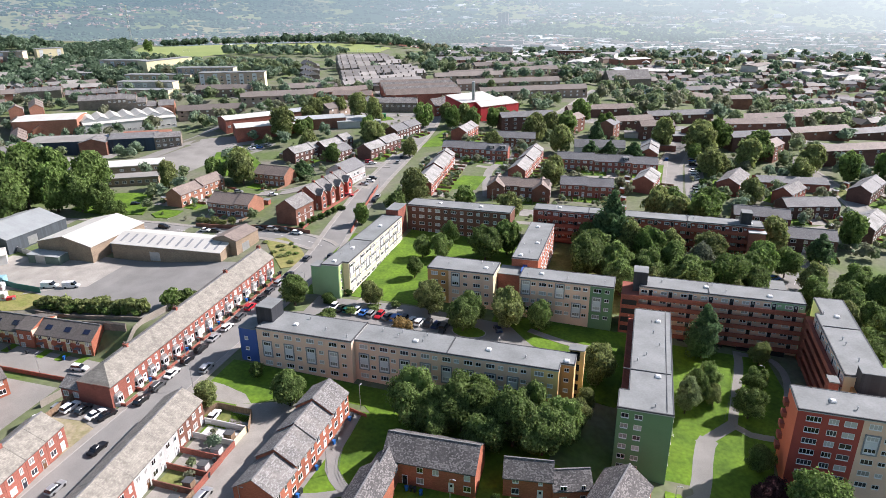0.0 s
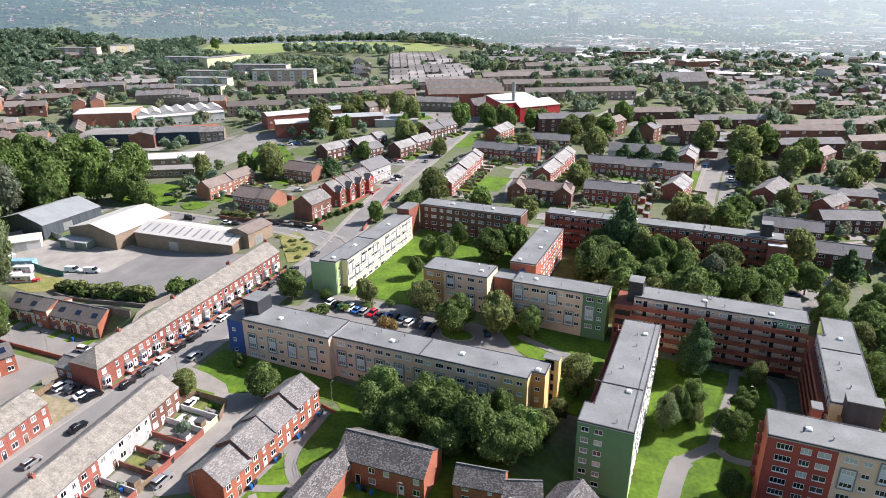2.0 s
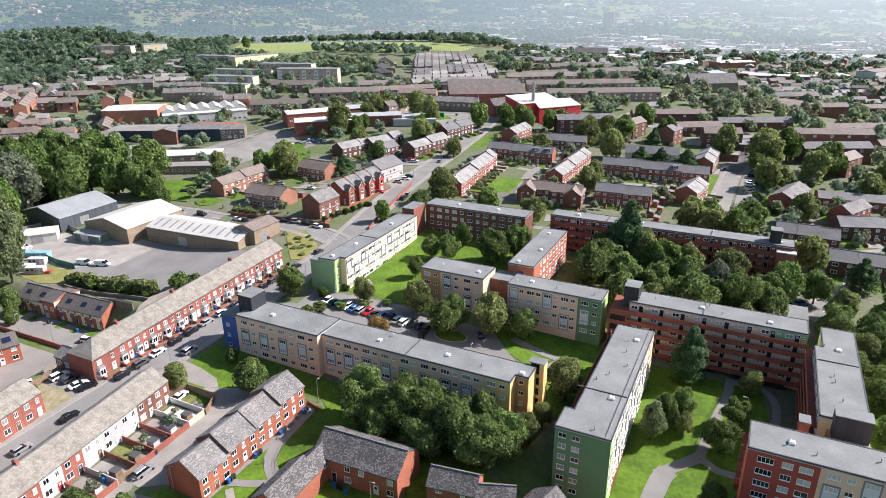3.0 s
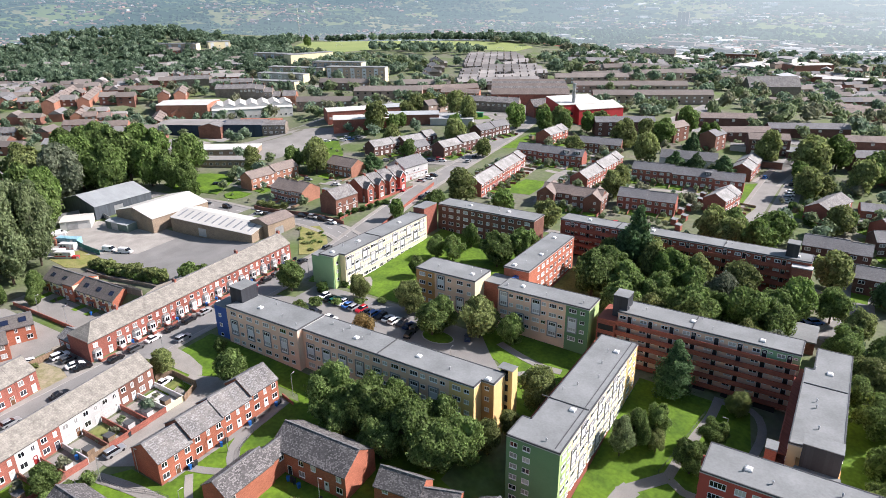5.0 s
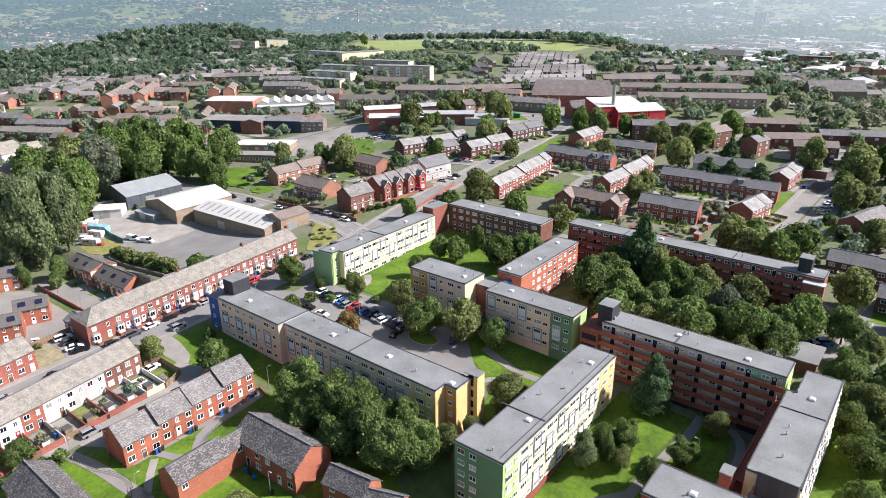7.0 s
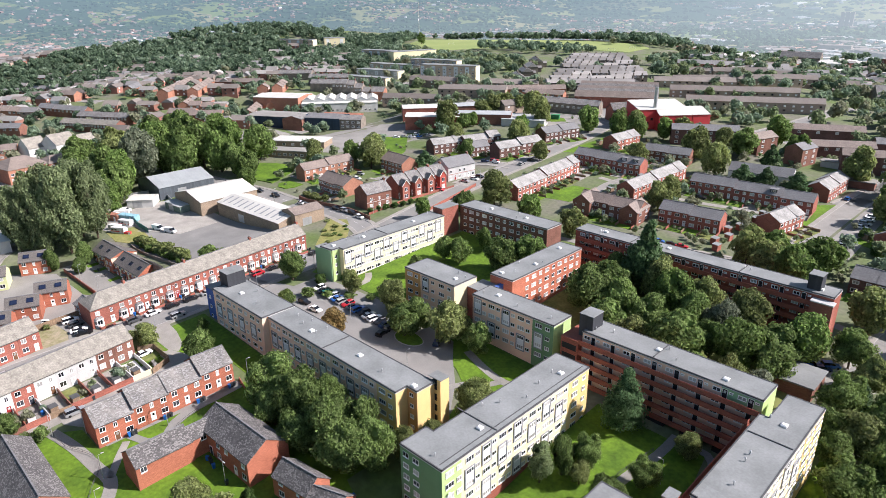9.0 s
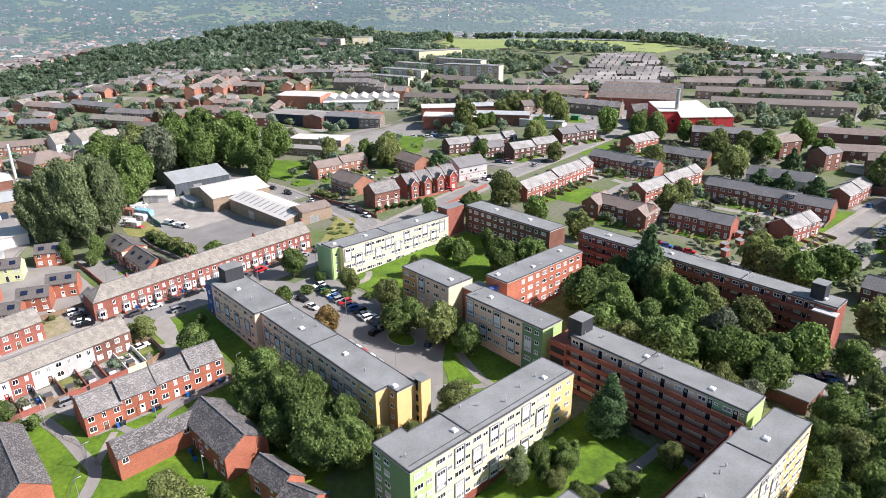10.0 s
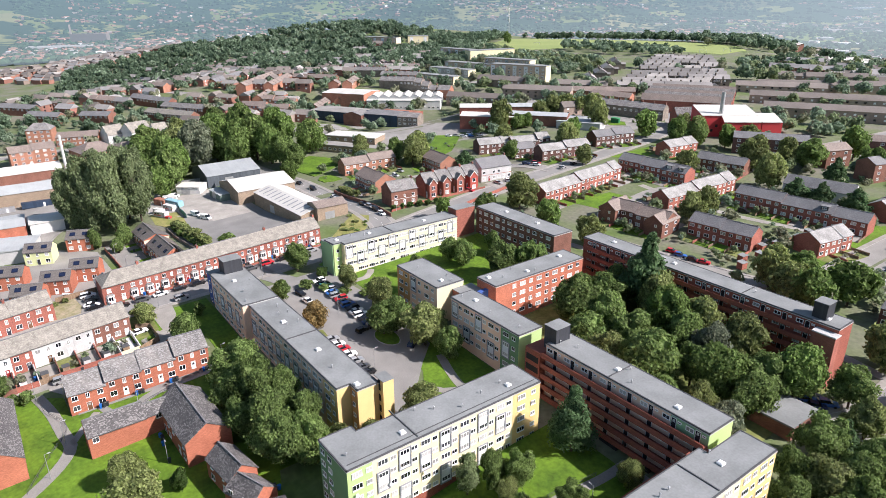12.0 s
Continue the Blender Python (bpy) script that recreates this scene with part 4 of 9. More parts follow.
part_box("tank_house", b, DARK_METAL, 46.6, 52.5, 131.4, 134.6, 8.6, 13.6, "dark clad tank house")
part_box("tank_house_roof", b, FELT, 46.5, 52.6, 131.3, 134.7, 13.6, 13.75)
wall_poly(b, [(46, 122.8), (52.8, 122.8), (52.8, 134), (46, 134)], -8, 8.8, R_ORANGE, "orange rendered link", "stair_tower")
part_box("stair_roof", b, FELT, 45.9, 52.9, 122.7, 131.4, 8.8, 8.95)
part_box("roof_light", b, WHITE, 48.6, 50.2, 127.2, 128.3, 8.95, 9.3)
wall_poly(b, [(41.2, 131.2), (43.0, 131.2), (43.0, 133.8), (41.2, 133.8)], -8, 10.6, BRICK_DECK, "red brick stair tower", "stair_tower")
part_box("stair_roof", b, FELT, 41.1, 43.1, 131.1, 133.9, 10.6, 10.9)

# coral block in front
b = flats("six-storey block of flats with a coral red end and beige bays")
wall_poly(b, [(33.1, 118.3), (84, 118.3), (84, 126.7), (33.1, 126.7)], -10, 11.4, R_BEIGE, "beige rendered wall")
roof_kit(b, 33.1, 84, 118.3, 126.7, 11.4, [(0.13, 0.5), (0.45, 0.5)], [("x", 58)])
skin(b, 0, 33.1, 44.2, 118.3, -9, 11.1, R_CORAL, label="coral red rendered bay")
skin(b, 270, 118.3, 126.7, 33.1, -9, 11.1, R_SALMON, label="salmon red rendered gable")
for k in range(6):
    for xx, ww, nn in ((36.0, 2.6, 4), (39.4, 1.7, 3), (42.2, 2.1, 2)):
        put_window(b, xx, 118.26, 9.75 - 2.5 * k, 0, ww, 1.15, nn)
maisonette(b, 0, 44.6, 83, 118.3, 11.4, 6)
for k in range(5):
    part_box("drying_balcony", b, BRICK_DECK, 32.2, 33.05, 124.6, 126.4, 7.6 - STOREY * k, 8.7 - STOREY * k)

# cream block along the street
b = flats("four-storey cream block of flats with a mint green end")
oc = [(-87.6, 158.3), (-82.2, 158.8), (-82.2, 161.6), (-80.2, 161.6), (-80.2, 206.4), (-87.4, 206.4)]
wall_poly(b, oc, -4, 11.1, R_CREAM, "cream rendered wall")
roof_kit(b, -87.6, -80.2, 158.3, 206.4, 11.1, [(0.4, 0.06), (0.5, 0.3), (0.55, 0.75)], [("y", 180)], oc)
skin(b, 0, -87.6, -82.2, 158.42, -3, 10.8, R_MINT, 0.12, label="mint green rendered end")
skin(b, 90, 158.8, 161.5, -82.2, -3, 10.8, R_LIME, label="pale green return")
skin(b, 0, -82.1, -80.25, 161.6, -3, 10.8, R_CREAM, label="cream return")
for k in range(3):
    put_window(b, -82.16, 160.1, 8.6 - 2.7 * k, 90, 0.9, 1.0, 1)
maisonette(b, 90, 162, 206, -80.2, 11.1, 4, stagger=2, module=4.0)
wall_poly(b, [(-91.4, 158.9), (-87.6, 158.9), (-87.6, 163), (-91.4, 163)], -4, 9.9, R_MINT, "mint green stair tower", "stair_tower")
part_box("stair_roof", b, FELT, -91.5, -87.6, 158.8, 163.1, 9.9, 10.1)
wall_poly(b, [(-86.5, 207.2), (-81.8, 207.2), (-81.8, 215.6), (-86.5, 215.6)], -2, 12.9, BRICK_RED, "red brick stair tower", "stair_tower")
part_box("stair_roof", b, FELT, -86.6, -81.7, 207.1, 215.7, 12.9, 13.1)


def brick_block(label, x0, x1, y0, y1, top, m, rows, faces, roof_lights=((0.3, 0.5), (0.7, 0.5))):
    bb = flats(label)
    wall_poly(bb, [(x0, y0), (x1, y0), (x1, y1), (x0, y1)], top - 14, top, m, "brick wall")
    roof_kit(bb, x0, x1, y0, y1, top, roof_lights)
    for rz, a0, a1, plane in faces:
        n = max(1, int((a1 - a0) / 2.9))
        for i in range(n):
            for k in range(rows):
                put_window(bb, *on_wall(rz, a0 + (a1 - a0) * (i + 0.5) / n, plane, 0.03), top - 1.5 - STOREY * k, rz, 2.0 if i % 2 else 1.3, 1.1, 3 if i % 2 else 2)
    return bb


brick_block("four-storey red brick block of flats beside a lawn", -81.6, -42.6, 216.3, 224.4, 12.5, BRICK_BROWN, 4, [(0, -80.6, -43.6, 216.3)])
brick_block("four-storey red brick block of flats with pale windows", -34.2, -26.3, 178, 211.7, 11.5, BRICK_ORANGE, 4, [(90, 183, 211, -26.3)], ((0.3, 0.06), (0.7, 0.4), (0.4, 0.85)))
b = flats("four-storey beige block of flats with an orange bay")
wall_poly(b, [(-57, 166.4), (-37.2, 166.4), (-37.2, 175.5), (-57, 175.5)], -5, 10.4, R_BEIGE, "beige rendered wall")
roof_kit(b, -57, -37.2, 166.4, 175.5, 10.4, [(0.85, 0.4)])
skin(b, 0, -57, -50.6, 166.4, -3, 10.1, R_ORANGE, label="orange rendered bay")
skin(b, 90, 166.4, 175.5, -37.2, -3, 10.1, R_CREAM, label="cream rendered gable")
maisonette(b, 0, -56.6, -50.8, 166.4, 10.4, 4, panels=False, out=0.07)
maisonette(b, 0, -50.4, -37.6, 166.4, 10.4, 4, stagger=True)
part_box("stair_tower", b, BRICK_RED, -37.1, -29.8, 171.6, 178.2, -3, 8.6, "red brick stair link")
part_box("stair_roof", b, FELT, -37.1, -29.8, 171.5, 178.2, 8.6, 8.8)
b = flats("four-storey beige block of flats with a green bay")
wall_poly(b, [(-29.4, 165.3), (-3.6, 165.3), (-3.6, 172.6), (-29.4, 172.6)], -7, 11.0, R_BEIGE, "beige rendered wall")
roof_kit(b, -29.4, -3.6, 165.3, 172.6, 11.0, [(0.22, 0.5)])
skin(b, 0, -9.8, -3.6, 165.3, -5, 10.7, R_GREEN, label="green rendered bay")
skin(b, 90, 165.3, 172.6, -3.6, -5, 10.7, R_LIME, label="pale green gable")
maisonette(b, 0, -29, -10, 165.3, 11.0, 4, stagger=True)
maisonette(b, 0, -9.6, -3.9, 165.3, 11.0, 4, out=0.07)
part_box("stair_tower", b, R_BLUE, -30.6, -29.42, 172.7, 178.0, -3, 9.6, "blue link panel")

# long brown deck block behind the trees
b = flats("long four-storey dark red brick deck block with a tank house")
wall_poly(b, [(-35.3, 222), (40.6, 222), (40.6, 228.8), (-35.3, 228.8)], -4, 13, BRICK_DECK, "red brick wall")
roof_kit(b, -35.3, 40.6, 222, 228.8, 13, [(0.12, 0.5), (0.4, 0.5), (0.95, 0.4)], [("x", -16), ("x", 17)])
deck_front(b, 0, -34, 36, 222, 13, 4, 1.5)
wall_poly(b, [(36, 219.4), (41.2, 219.4), (41.2, 222), (36, 222)], -4, 11.6, BRICK_RED, "red brick stair tower", "stair_tower")
part_box("stair_roof", b, R_GREY, 35.9, 41.3, 219.3, 222, 11.6, 11.9)
part_box("tank_house", b, DARK_METAL, 33.6, 36.8, 223.6, 227.4, 12.8, 17.0, "dark clad tank house")
part_box("tank_house_roof", b, FELT, 33.5, 36.9, 223.5, 227.5, 17.0, 17.15)


# ---- houses ----
DOOR_MATS = [WHITE, WHITE, WHITE, mat("red_door", (0.3, 0.03, 0.03), 0.5), mat("dark_door", (0.03, 0.035, 0.05), 0.5), mat("brown_door", (0.16, 0.08, 0.04), 0.6)]


def lean(bm, slope):
    """Lets eaves and ridge follow a sloping street."""
    for v in bm.verts:
        if v.co.z > 2:
            v.co.z += slope * v.co.x


def house(label, x, y, rz, L, D, eh, rh, wall, roof, front="wdw", bay=False, stack=True, hip=(0, 0), far=False, rear=False, rows=2, group="houses", gable_win=(0, 0), lintel=None, z=None, slope=0.0):
    """A gabled house; its front faces local -y. front: the ground floor's openings from end to end."""
    h = thing("house", label, "house", x, y, ground(x, y) if z is None else z, rz, group)
    FOOT.append((x, y, rz, L, D))
    bm = bmesh.new()
    gable_walls(bm, L, D, eh, rh, hip=hip)
    lean(bm, slope)
    part("wall", bm, wall, h)
    bm = bmesh.new()
    gable_roof(bm, L, D, eh, rh, hip=hip, verge=0.0 if slope else 0.12)
    ridge_mat = TILE_GREY if roof is not TILE_BROWN else TILE_BROWN
    if far:
        box(bm, -L / 2 - 0.05 + hip[0], L / 2 + 0.05 - hip[1], -0.14, 0.14, eh + rh + 0.06, eh + rh + 0.26, 1)
    lean(bm, slope)
    part("roof", bm, [roof, ridge_mat], h)
    if not far:
        bm = bmesh.new()
        box(bm, -L / 2 - 0.05 + hip[0], L / 2 + 0.05 - hip[1], -0.14, 0.14, eh + rh + 0.06, eh + rh + 0.26)
        lean(bm, slope)
        part("ridge", bm, ridge_mat, h)
    if not far:
        bm = bmesh.new()
        box(bm, -L / 2, L / 2, -(D / 2 + 0.27), -(D / 2 + 0.13), eh - 0.32, eh - 0.16)
        lean(bm, slope)
        part("gutter", bm, TRIM_DARK, h)
    win = far_window if far else put_window
    n = len(front)
    for side in ((0, 1) if rear else (0,)):
        yy, a = (-D / 2, 0) if side == 0 else (D / 2, 180)
        for i, c in enumerate(front):
            xx = (-L / 2 + L * (i + 0.5) / n) * (1 if side == 0 else -1)
            if c == "d":
                put_door(h, xx, yy, 0.1, a, DOOR_MATS[int(abs(x * 7 + y * 3 + i)) % (4 if far else 6)])
            elif c == "w" and not (bay and side == 0):
                win(h, xx, yy, 1.45, a, 1.9 if far else 1.5, 1.3)
            if c in "wu" or (c == "d" and n < 4):
                for k in range(1, rows):
                    win(h, xx, yy, 1.45 + 2.55 * k, a, (1.8 if far else 1.25) if c != "d" else (1.3 if far else 0.8), 1.2)
            if bay and side == 0 and c == "w":
                bm = bmesh.new()
                pts = [(-1.25, 0.05), (-0.75, -0.75), (0.75, -0.75), (1.25, 0.05)]
                lo = [bm.verts.new((xx + px, yy + py, -1.0)) for px, py in pts]
                hi = [bm.verts.new((xx + px, yy + py, 2.5)) for px, py in pts]
                for j in range(3):
                    bm.faces.new((lo[j], lo[j + 1], hi[j + 1], hi[j]))
                tip = [bm.verts.new((xx + px, yy + 0.05, 3.0)) for px in (-0.75, 0.75)]
                for q in ((hi[1], hi[2], tip[1], tip[0]), (hi[0], hi[1], tip[0]), (hi[2], hi[3], tip[1])):
                    bm.faces.new(q).material_index = 1
                bw = part("bay_window", bm, [R_WHITE, SLATE], h, "white bay window")
                put_window(bw, xx, yy - 0.76, 1.5, 0, 1.35, 1.3, 2)
                for s in (-1, 1):
                    put_window(bw, xx + s * 1.0, yy - 0.36, 1.5, s * 58, 0.7, 1.3, 1)
    for s, on in zip((-1, 1), gable_win):
        if on:
            for k in range(rows):
                win(h, s * L / 2, -D * 0.15, 1.45 + 2.55 * k, 90 * s, 0.9, 1.0)
    if lintel:
        part_box("string_course", h, lintel, -L / 2 + 0.01, L / 2 - 0.01, -D / 2 - 0.04, -D / 2 + 0.02, 2.72, 2.9)
    if stack:
        chimney(h, L / 2 - 0.35, 0.2, eh + rh - 0.7, eh + rh + 0.75, m=wall if wall in (BRICK_RED, BRICK_BROWN) else BRICK_BROWN)
    return h


# long brick terrace along the street, with white bays
T1 = dict(D=9.0, eh=5.6, rh=2.7, wall=BRICK_RED, roof=SLATE_OLD, front="wd", bay=True, group="brick terrace along the street", slope=0.043)
for i in range(14):
    house("red brick terraced house with white bay window and old slates", -113.2 - i * 0.064, 105.2 + 4.6 * i, 90.8, 4.6, stack=i in (0, 4, 9, 13), **T1)
house("red brick terrace end house with hipped slate roof", -113.0, 99.2, 90.8, 7.4, 9.0, 5.6, 2.7, BRICK_RED, SLATE_OLD, "wd", bay=True, hip=(4.2, 0), stack=False, group="brick terrace along the street", slope=0.043)
house("low red brick back wing with a slate roof", -120.2, 98.4, 0.8, 5.6, 5.5, 3.0, 1.6, BRICK_RED, SLATE, "ww", stack=False, rows=1)

# second terrace with back yards
T2 = dict(D=8.6, eh=5.5, rh=2.6, roof=SLATE_OLD, front="wd", group="terrace with back yards", slope=0.045)
YARD_WALLS = [BRICK_BROWN, BRICK_BROWN, R_GREY, R_GREY, R_WHITE, BRICK_RED, R_WHITE, BRICK_RED, BRICK_BROWN, R_WHITE, R_GREY, BRICK_RED]
for i, wl in enumerate(YARD_WALLS):
    word = {BRICK_BROWN: "brown brick", R_GREY: "grey rendered", R_WHITE: "white rendered", BRICK_RED: "red brick"}[wl]
    house(word + " terraced house with a mottled stone slate roof", -90.3 + i * 0.42, 95.5 - i * 4.7, 95, 4.7, wall=wl, stack=i == 7, **T2)

# third row: stepped orange brick houses
for i in range(4):
    house("orange brick terraced house with a grey slate roof", -61.3, 82.7 + 7.85 * i, 89.5, 7.85, 8.6, 5.2, 2.7, BRICK_ORANGE, SLATE, "wdw", stack=False, group="stepped brick row", z=ground(-61, 82 + 7.85 * i) - 0.1 + (0.5 if i in (1, 2) else 0.9 if i == 3 else 0))
for i in range(5):
    house("red brick terraced house with a slate roof beside the street", -112.3 + i * 0.63, 79.6 - 5.2 * i, 97, 5.2, 8.6, 5.4, 2.6, BRICK_RED, SLATE_OLD, "wd", stack=i == 2, slope=0.045, group="short terrace by the street")

# small brick houses on the green
ON_GREEN = "brick houses on the green"
house("orange brick house with pale slates and two small windows", -42.1, 85.4, 90.5, 11.4, 6.6, 5.1, 2.2, BRICK_ORANGE, SLATE_DARK, "u...", stack=False, group=ON_GREEN)
house("low brick link with an archway and pale slates", -41.6, 93.6, 90.5, 5.0, 4.6, 4.7, 1.7, BRICK_ORANGE, SLATE_DARK, "u", stack=False, group=ON_GREEN)
house("red brick house with a broad dark slate roof", -33.4, 99.2, 2.4, 18.6, 9.4, 5.2, 3.0, BRICK_ORANGE, SLATE_DARK, "wdwudw", stack=False, group=ON_GREEN)
house("small brick house with a dark slate roof", -14.8, 100.8, 8, 9.4, 5.8, 4.5, 2.3, BRICK_ORANGE, SLATE_DARK, "wd", stack=False, group=ON_GREEN)
house("small brick house with a steep slate roof", -7.0, 101.6, 20, 7.5, 6.0, 3.6, 2.3, BRICK_ORANGE, SLATE_DARK, "wd", stack=False, group=ON_GREEN)
house("brick house with a dark slate gable roof", 2.0, 98.6, 74, 12, 9, 4.8, 3.0, BRICK_ORANGE, SLATE_DARK, "wdw", stack=False, group=ON_GREEN)
house("orange brick house with a dark slate roof beside grass", -53, 64.3, 0, 24.6, 8.6, 5.0, 2.9, BRICK_ORANGE, SLATE_DARK, "wdwdw", stack=False, group=ON_GREEN)

# newer houses behind the terrace
NEW_H = "new houses behind the terrace"
for i, (dx, hl) in enumerate(((-15.5, 6.0), (-9.5, 6.0), (1.6, 6.0), (7.6, 6.0), (13.6, 6.0))):
    cx, cy = -155.6 + dx * 1.02, 123.0 + dx * 0.0628
    hh = house("orange-red brick house with cream upper walls and roof windows", cx, cy, 3.6, hl * 1.02, 8.6, 5.0, 2.8, BRICK_ORANGE, TILE_DARK, "dw", stack=False, group=NEW_H, z=-6.85 - 0.012 * dx)
    part_box("cream_panel", hh, R_CREAM, -hl / 2 + 0.02, hl / 2 - 0.02, -4.33, -4.3, 3.7, 4.9, "cream upper wall")
    part_box("cream_panel", hh, R_CREAM, 0.5, 1.75, -4.34, -4.3, 0.3, 3.7, "cream window strip")
    for xx in (-1.5, 1.5):
        put_window(hh, xx, -4.36, 4.05, 0, 1.1, 1.2)
    if i == 4:
        bm = bmesh.new()
        bm.faces.new([bm.verts.new((hl / 2 + 0.03, y, z)) for y, z in ((-4.25, 2.6), (4.25, 2.6), (4.25, 4.95), (0, 7.75), (-4.25, 4.95))])
        part("gable_panel", bm, R_PISTACHIO, hh, "pale green upper gable")
    ob = part_box("roof_window", hh, SOLAR, -0.95, 0.95, -0.75, 0.75, 0, 0.1, "dark roof window")
    ob.matrix_basis = pose(0.3, -2.3, 6.45, 33)
    part_box("door_canopy", hh, TILE_GREY, -hl / 4 - 0.9, -hl / 4 + 0.9, -5.4, -4.3, 2.35, 2.5, "small grey door canopy")
    gx, gy = cx + 1.5, cy - 6.6
    poly_slab("garden", [(gx - 1.3, gy - 2), (gx + 1.0, gy - 1.9), (gx + 1.0, gy + 2), (gx - 1.3, gy + 1.9)], GRASS, 0.12, 0.3, "small front lawn of a new house", "garden")
hh = house("orange-red brick house bay with a raised side gable", -159.9, 122.4, 3.6, 5.2, 9.2, 6.3, 1.7, BRICK_ORANGE, TILE_DARK, "wu", stack=False, group=NEW_H, z=-6.8)
part_box("side_panel", hh, R_BEIGE, 2.6, 2.64, -4.55, 4.5, 4.2, 6.2, "tan side panel under the gable")
for i, (hx, hy, hr) in enumerate(((-150.7, 97.0, 68), (-146.0, 87.6, 68), (-140.4, 78.5, 68), (-176.5, 86.0, 68), (-159.8, 75.2, 68), (-180.5, 100.4, 66))):
    hh = house(("orange-red brick house with solar panels on dark tiles", "orange-red brick house with solar panels on dark tiles", "orange-red brick house with solar panels on dark tiles", "pale green rendered house with solar panels on dark tiles")[i % 4], hx, hy, hr, 9.2, 7.4, 5.0, 2.2, (BRICK_ORANGE, BRICK_ORANGE, BRICK_ORANGE, R_PISTACHIO)[i % 4], TILE_DARK, "wdw", stack=False, group=NEW_H)
    for s in (-1, 1):
        ob = part_box("solar_panel", hh, SOLAR, -0.95, 0.95, -0.85, 0.85, 0, 0.06)
        ob.matrix_basis = pose(s * 2.2, -2.0, 6.35, 30.7)

# villas along the north street
house("dark brick villa with a bay and grey slate roof", -126.5, 212.0, 85, 12, 9, 6.4, 3.0, BRICK_BROWN, SLATE, "wdw", group="villas", lintel=R_WHITE)
for i in range(4):
    yy = 226.5 + i * 6.6
    house(("red brick villa with a white-edged front gable", "painted red villa with a white-edged front gable")[i == 3], -127.3 + i * 0.75, yy, 84, 6.4, 8.4, 6.4, 3.0, (BRICK_RED, BRICK_RED, BRICK_RED, R_CORAL)[i], SLATE, "wd", bay=True, group="villas")
    gx, gy = -122.2 + i * 0.75, yy - 1.2
    g = thing("house_gable", "red brick gabled front bay with white barge boards", "gable", gx, gy, ground(gx, gy), -6, "villas")
    bm = bmesh.new()
    gable_walls(bm, 3.0, 3.6, 6.2, 2.0)
    ob = part("wall", bm, R_CORAL if i == 3 else BRICK_RED, g)
    bm = bmesh.new()
    gable_roof(bm, 3.0, 3.6, 6.2, 2.0, verge=0.25)
    part("roof", bm, SLATE, g)
    bm = bmesh.new()
    for s in (-1, 1):
        q = [(1.78, s * 2.1, 5.75), (1.78, 0, 8.2), (1.78, 0, 8.5), (1.78, s * 2.1, 6.05)]
        vs = [bm.verts.new(p) for p in q] + [bm.verts.new((p[0] + 0.06, p[1], p[2])) for p in q]
        bm.faces.new(vs[:4])
        bm.faces.new(vs[4:][::-1])
        for j in range(4):
            bm.faces.new((vs[j], vs[(j + 1) % 4], vs[4 + (j + 1) % 4], vs[4 + j]))
    part("barge_board", bm, WHITE, g)
    put_window(g, 1.52, 0, 4.4, 90, 1.5, 1.6, 2)
    put_window(g, 1.52, 0, 1.5, 90, 1.8, 1.6, 2)
house("grey rendered villa pair with a slate roof", -128.5, 262.5, 83, 16, 11, 6.2, 3.2, R_GREY, TILE_GREY, "wdwwdw", bay=False, group="villas", lintel=BRICK_RED)

# estate houses: label, x, y, turn, length, depth, eaves, roof rise, wall, roof, front, units
E_GROUP = "estate houses"


def garden(x, y, rz, w, D, i):
    """A small front plot with a path and low fences, laid on the slope."""
    c, s = math.cos(radians(rz)), math.sin(radians(rz))
    at = lambda u, v: (x + c * u - s * v, y + s * u + c * v)
    h = w / 2 - 0.06
    poly_slab("garden", [at(-h, -D / 2 - 6.5), at(h, -D / 2 - 6.5), at(h, -D / 2 - 0.1), at(-h, -D / 2 - 0.1)], (GRASS, PAVING, ROUGH_GRASS, GRASS)[(i * 7 + int(abs(x))) % 4], 0.1, 0.4, "small front garden of a brick house", "garden")
    gx, gy = at(h, -D / 2 - 3.4)
    g = thing("garden_fence", "low brown timber fence between gardens", "fence", gx, gy, ground(gx, gy), rz, "garden fences")
    part_box("panel", g, TIMBER if i % 3 else BRICK_RED, -0.06, 0.06, -3.1, 3.2, -0.6, 1.0)


def dormer(h, x, y, z, w=2.6):
    """A dark tiled dormer with a white window, on the front slope."""
    part_box("dormer", h, TRIM_DARK, x - w / 2, x + w / 2, y, y + 2.6, z, z + 1.5, "dark tile-hung dormer")
    part_box("dormer_roof", h, TILE_GREY, x - w / 2 - 0.2, x + w / 2 + 0.2, y - 0.2, y + 2.8, z + 1.5, z + 1.62)
    far_window(h, x, y, z + 0.8, 0, 1.6, 1.0)


def garden_shed(x, y, rz, k):
    """A small store with a sloping felt roof in a back garden."""
    g = thing("garden_shed", ("brown timber garden shed with a felt roof", "red brick garden store with a flat roof")[k], "shed", x, y, ground(x, y), rz, "garden sheds")
    bm = bmesh.new()
    box(bm, -1.3, 1.3, -1.0, 1.0, -0.4, 2.1)
    part("wall", bm, (TIMBER, BRICK_RED)[k], g)
    bm = bmesh.new()
    for v in box(bm, -1.45, 1.45, -1.15, 1.15, 2.1, 2.2):
        v.co.z += 0.25 * (v.co.y > 0)
    part("roof", bm, FELT, g)


PLOT_SPOTS = []


for k_ in range(22):
    PLOT_SPOTS.append((-81.6 + (k_ * 0.37) % 1 * 3.2 + k_ * 0.2, 96 - k_ * 2.4))


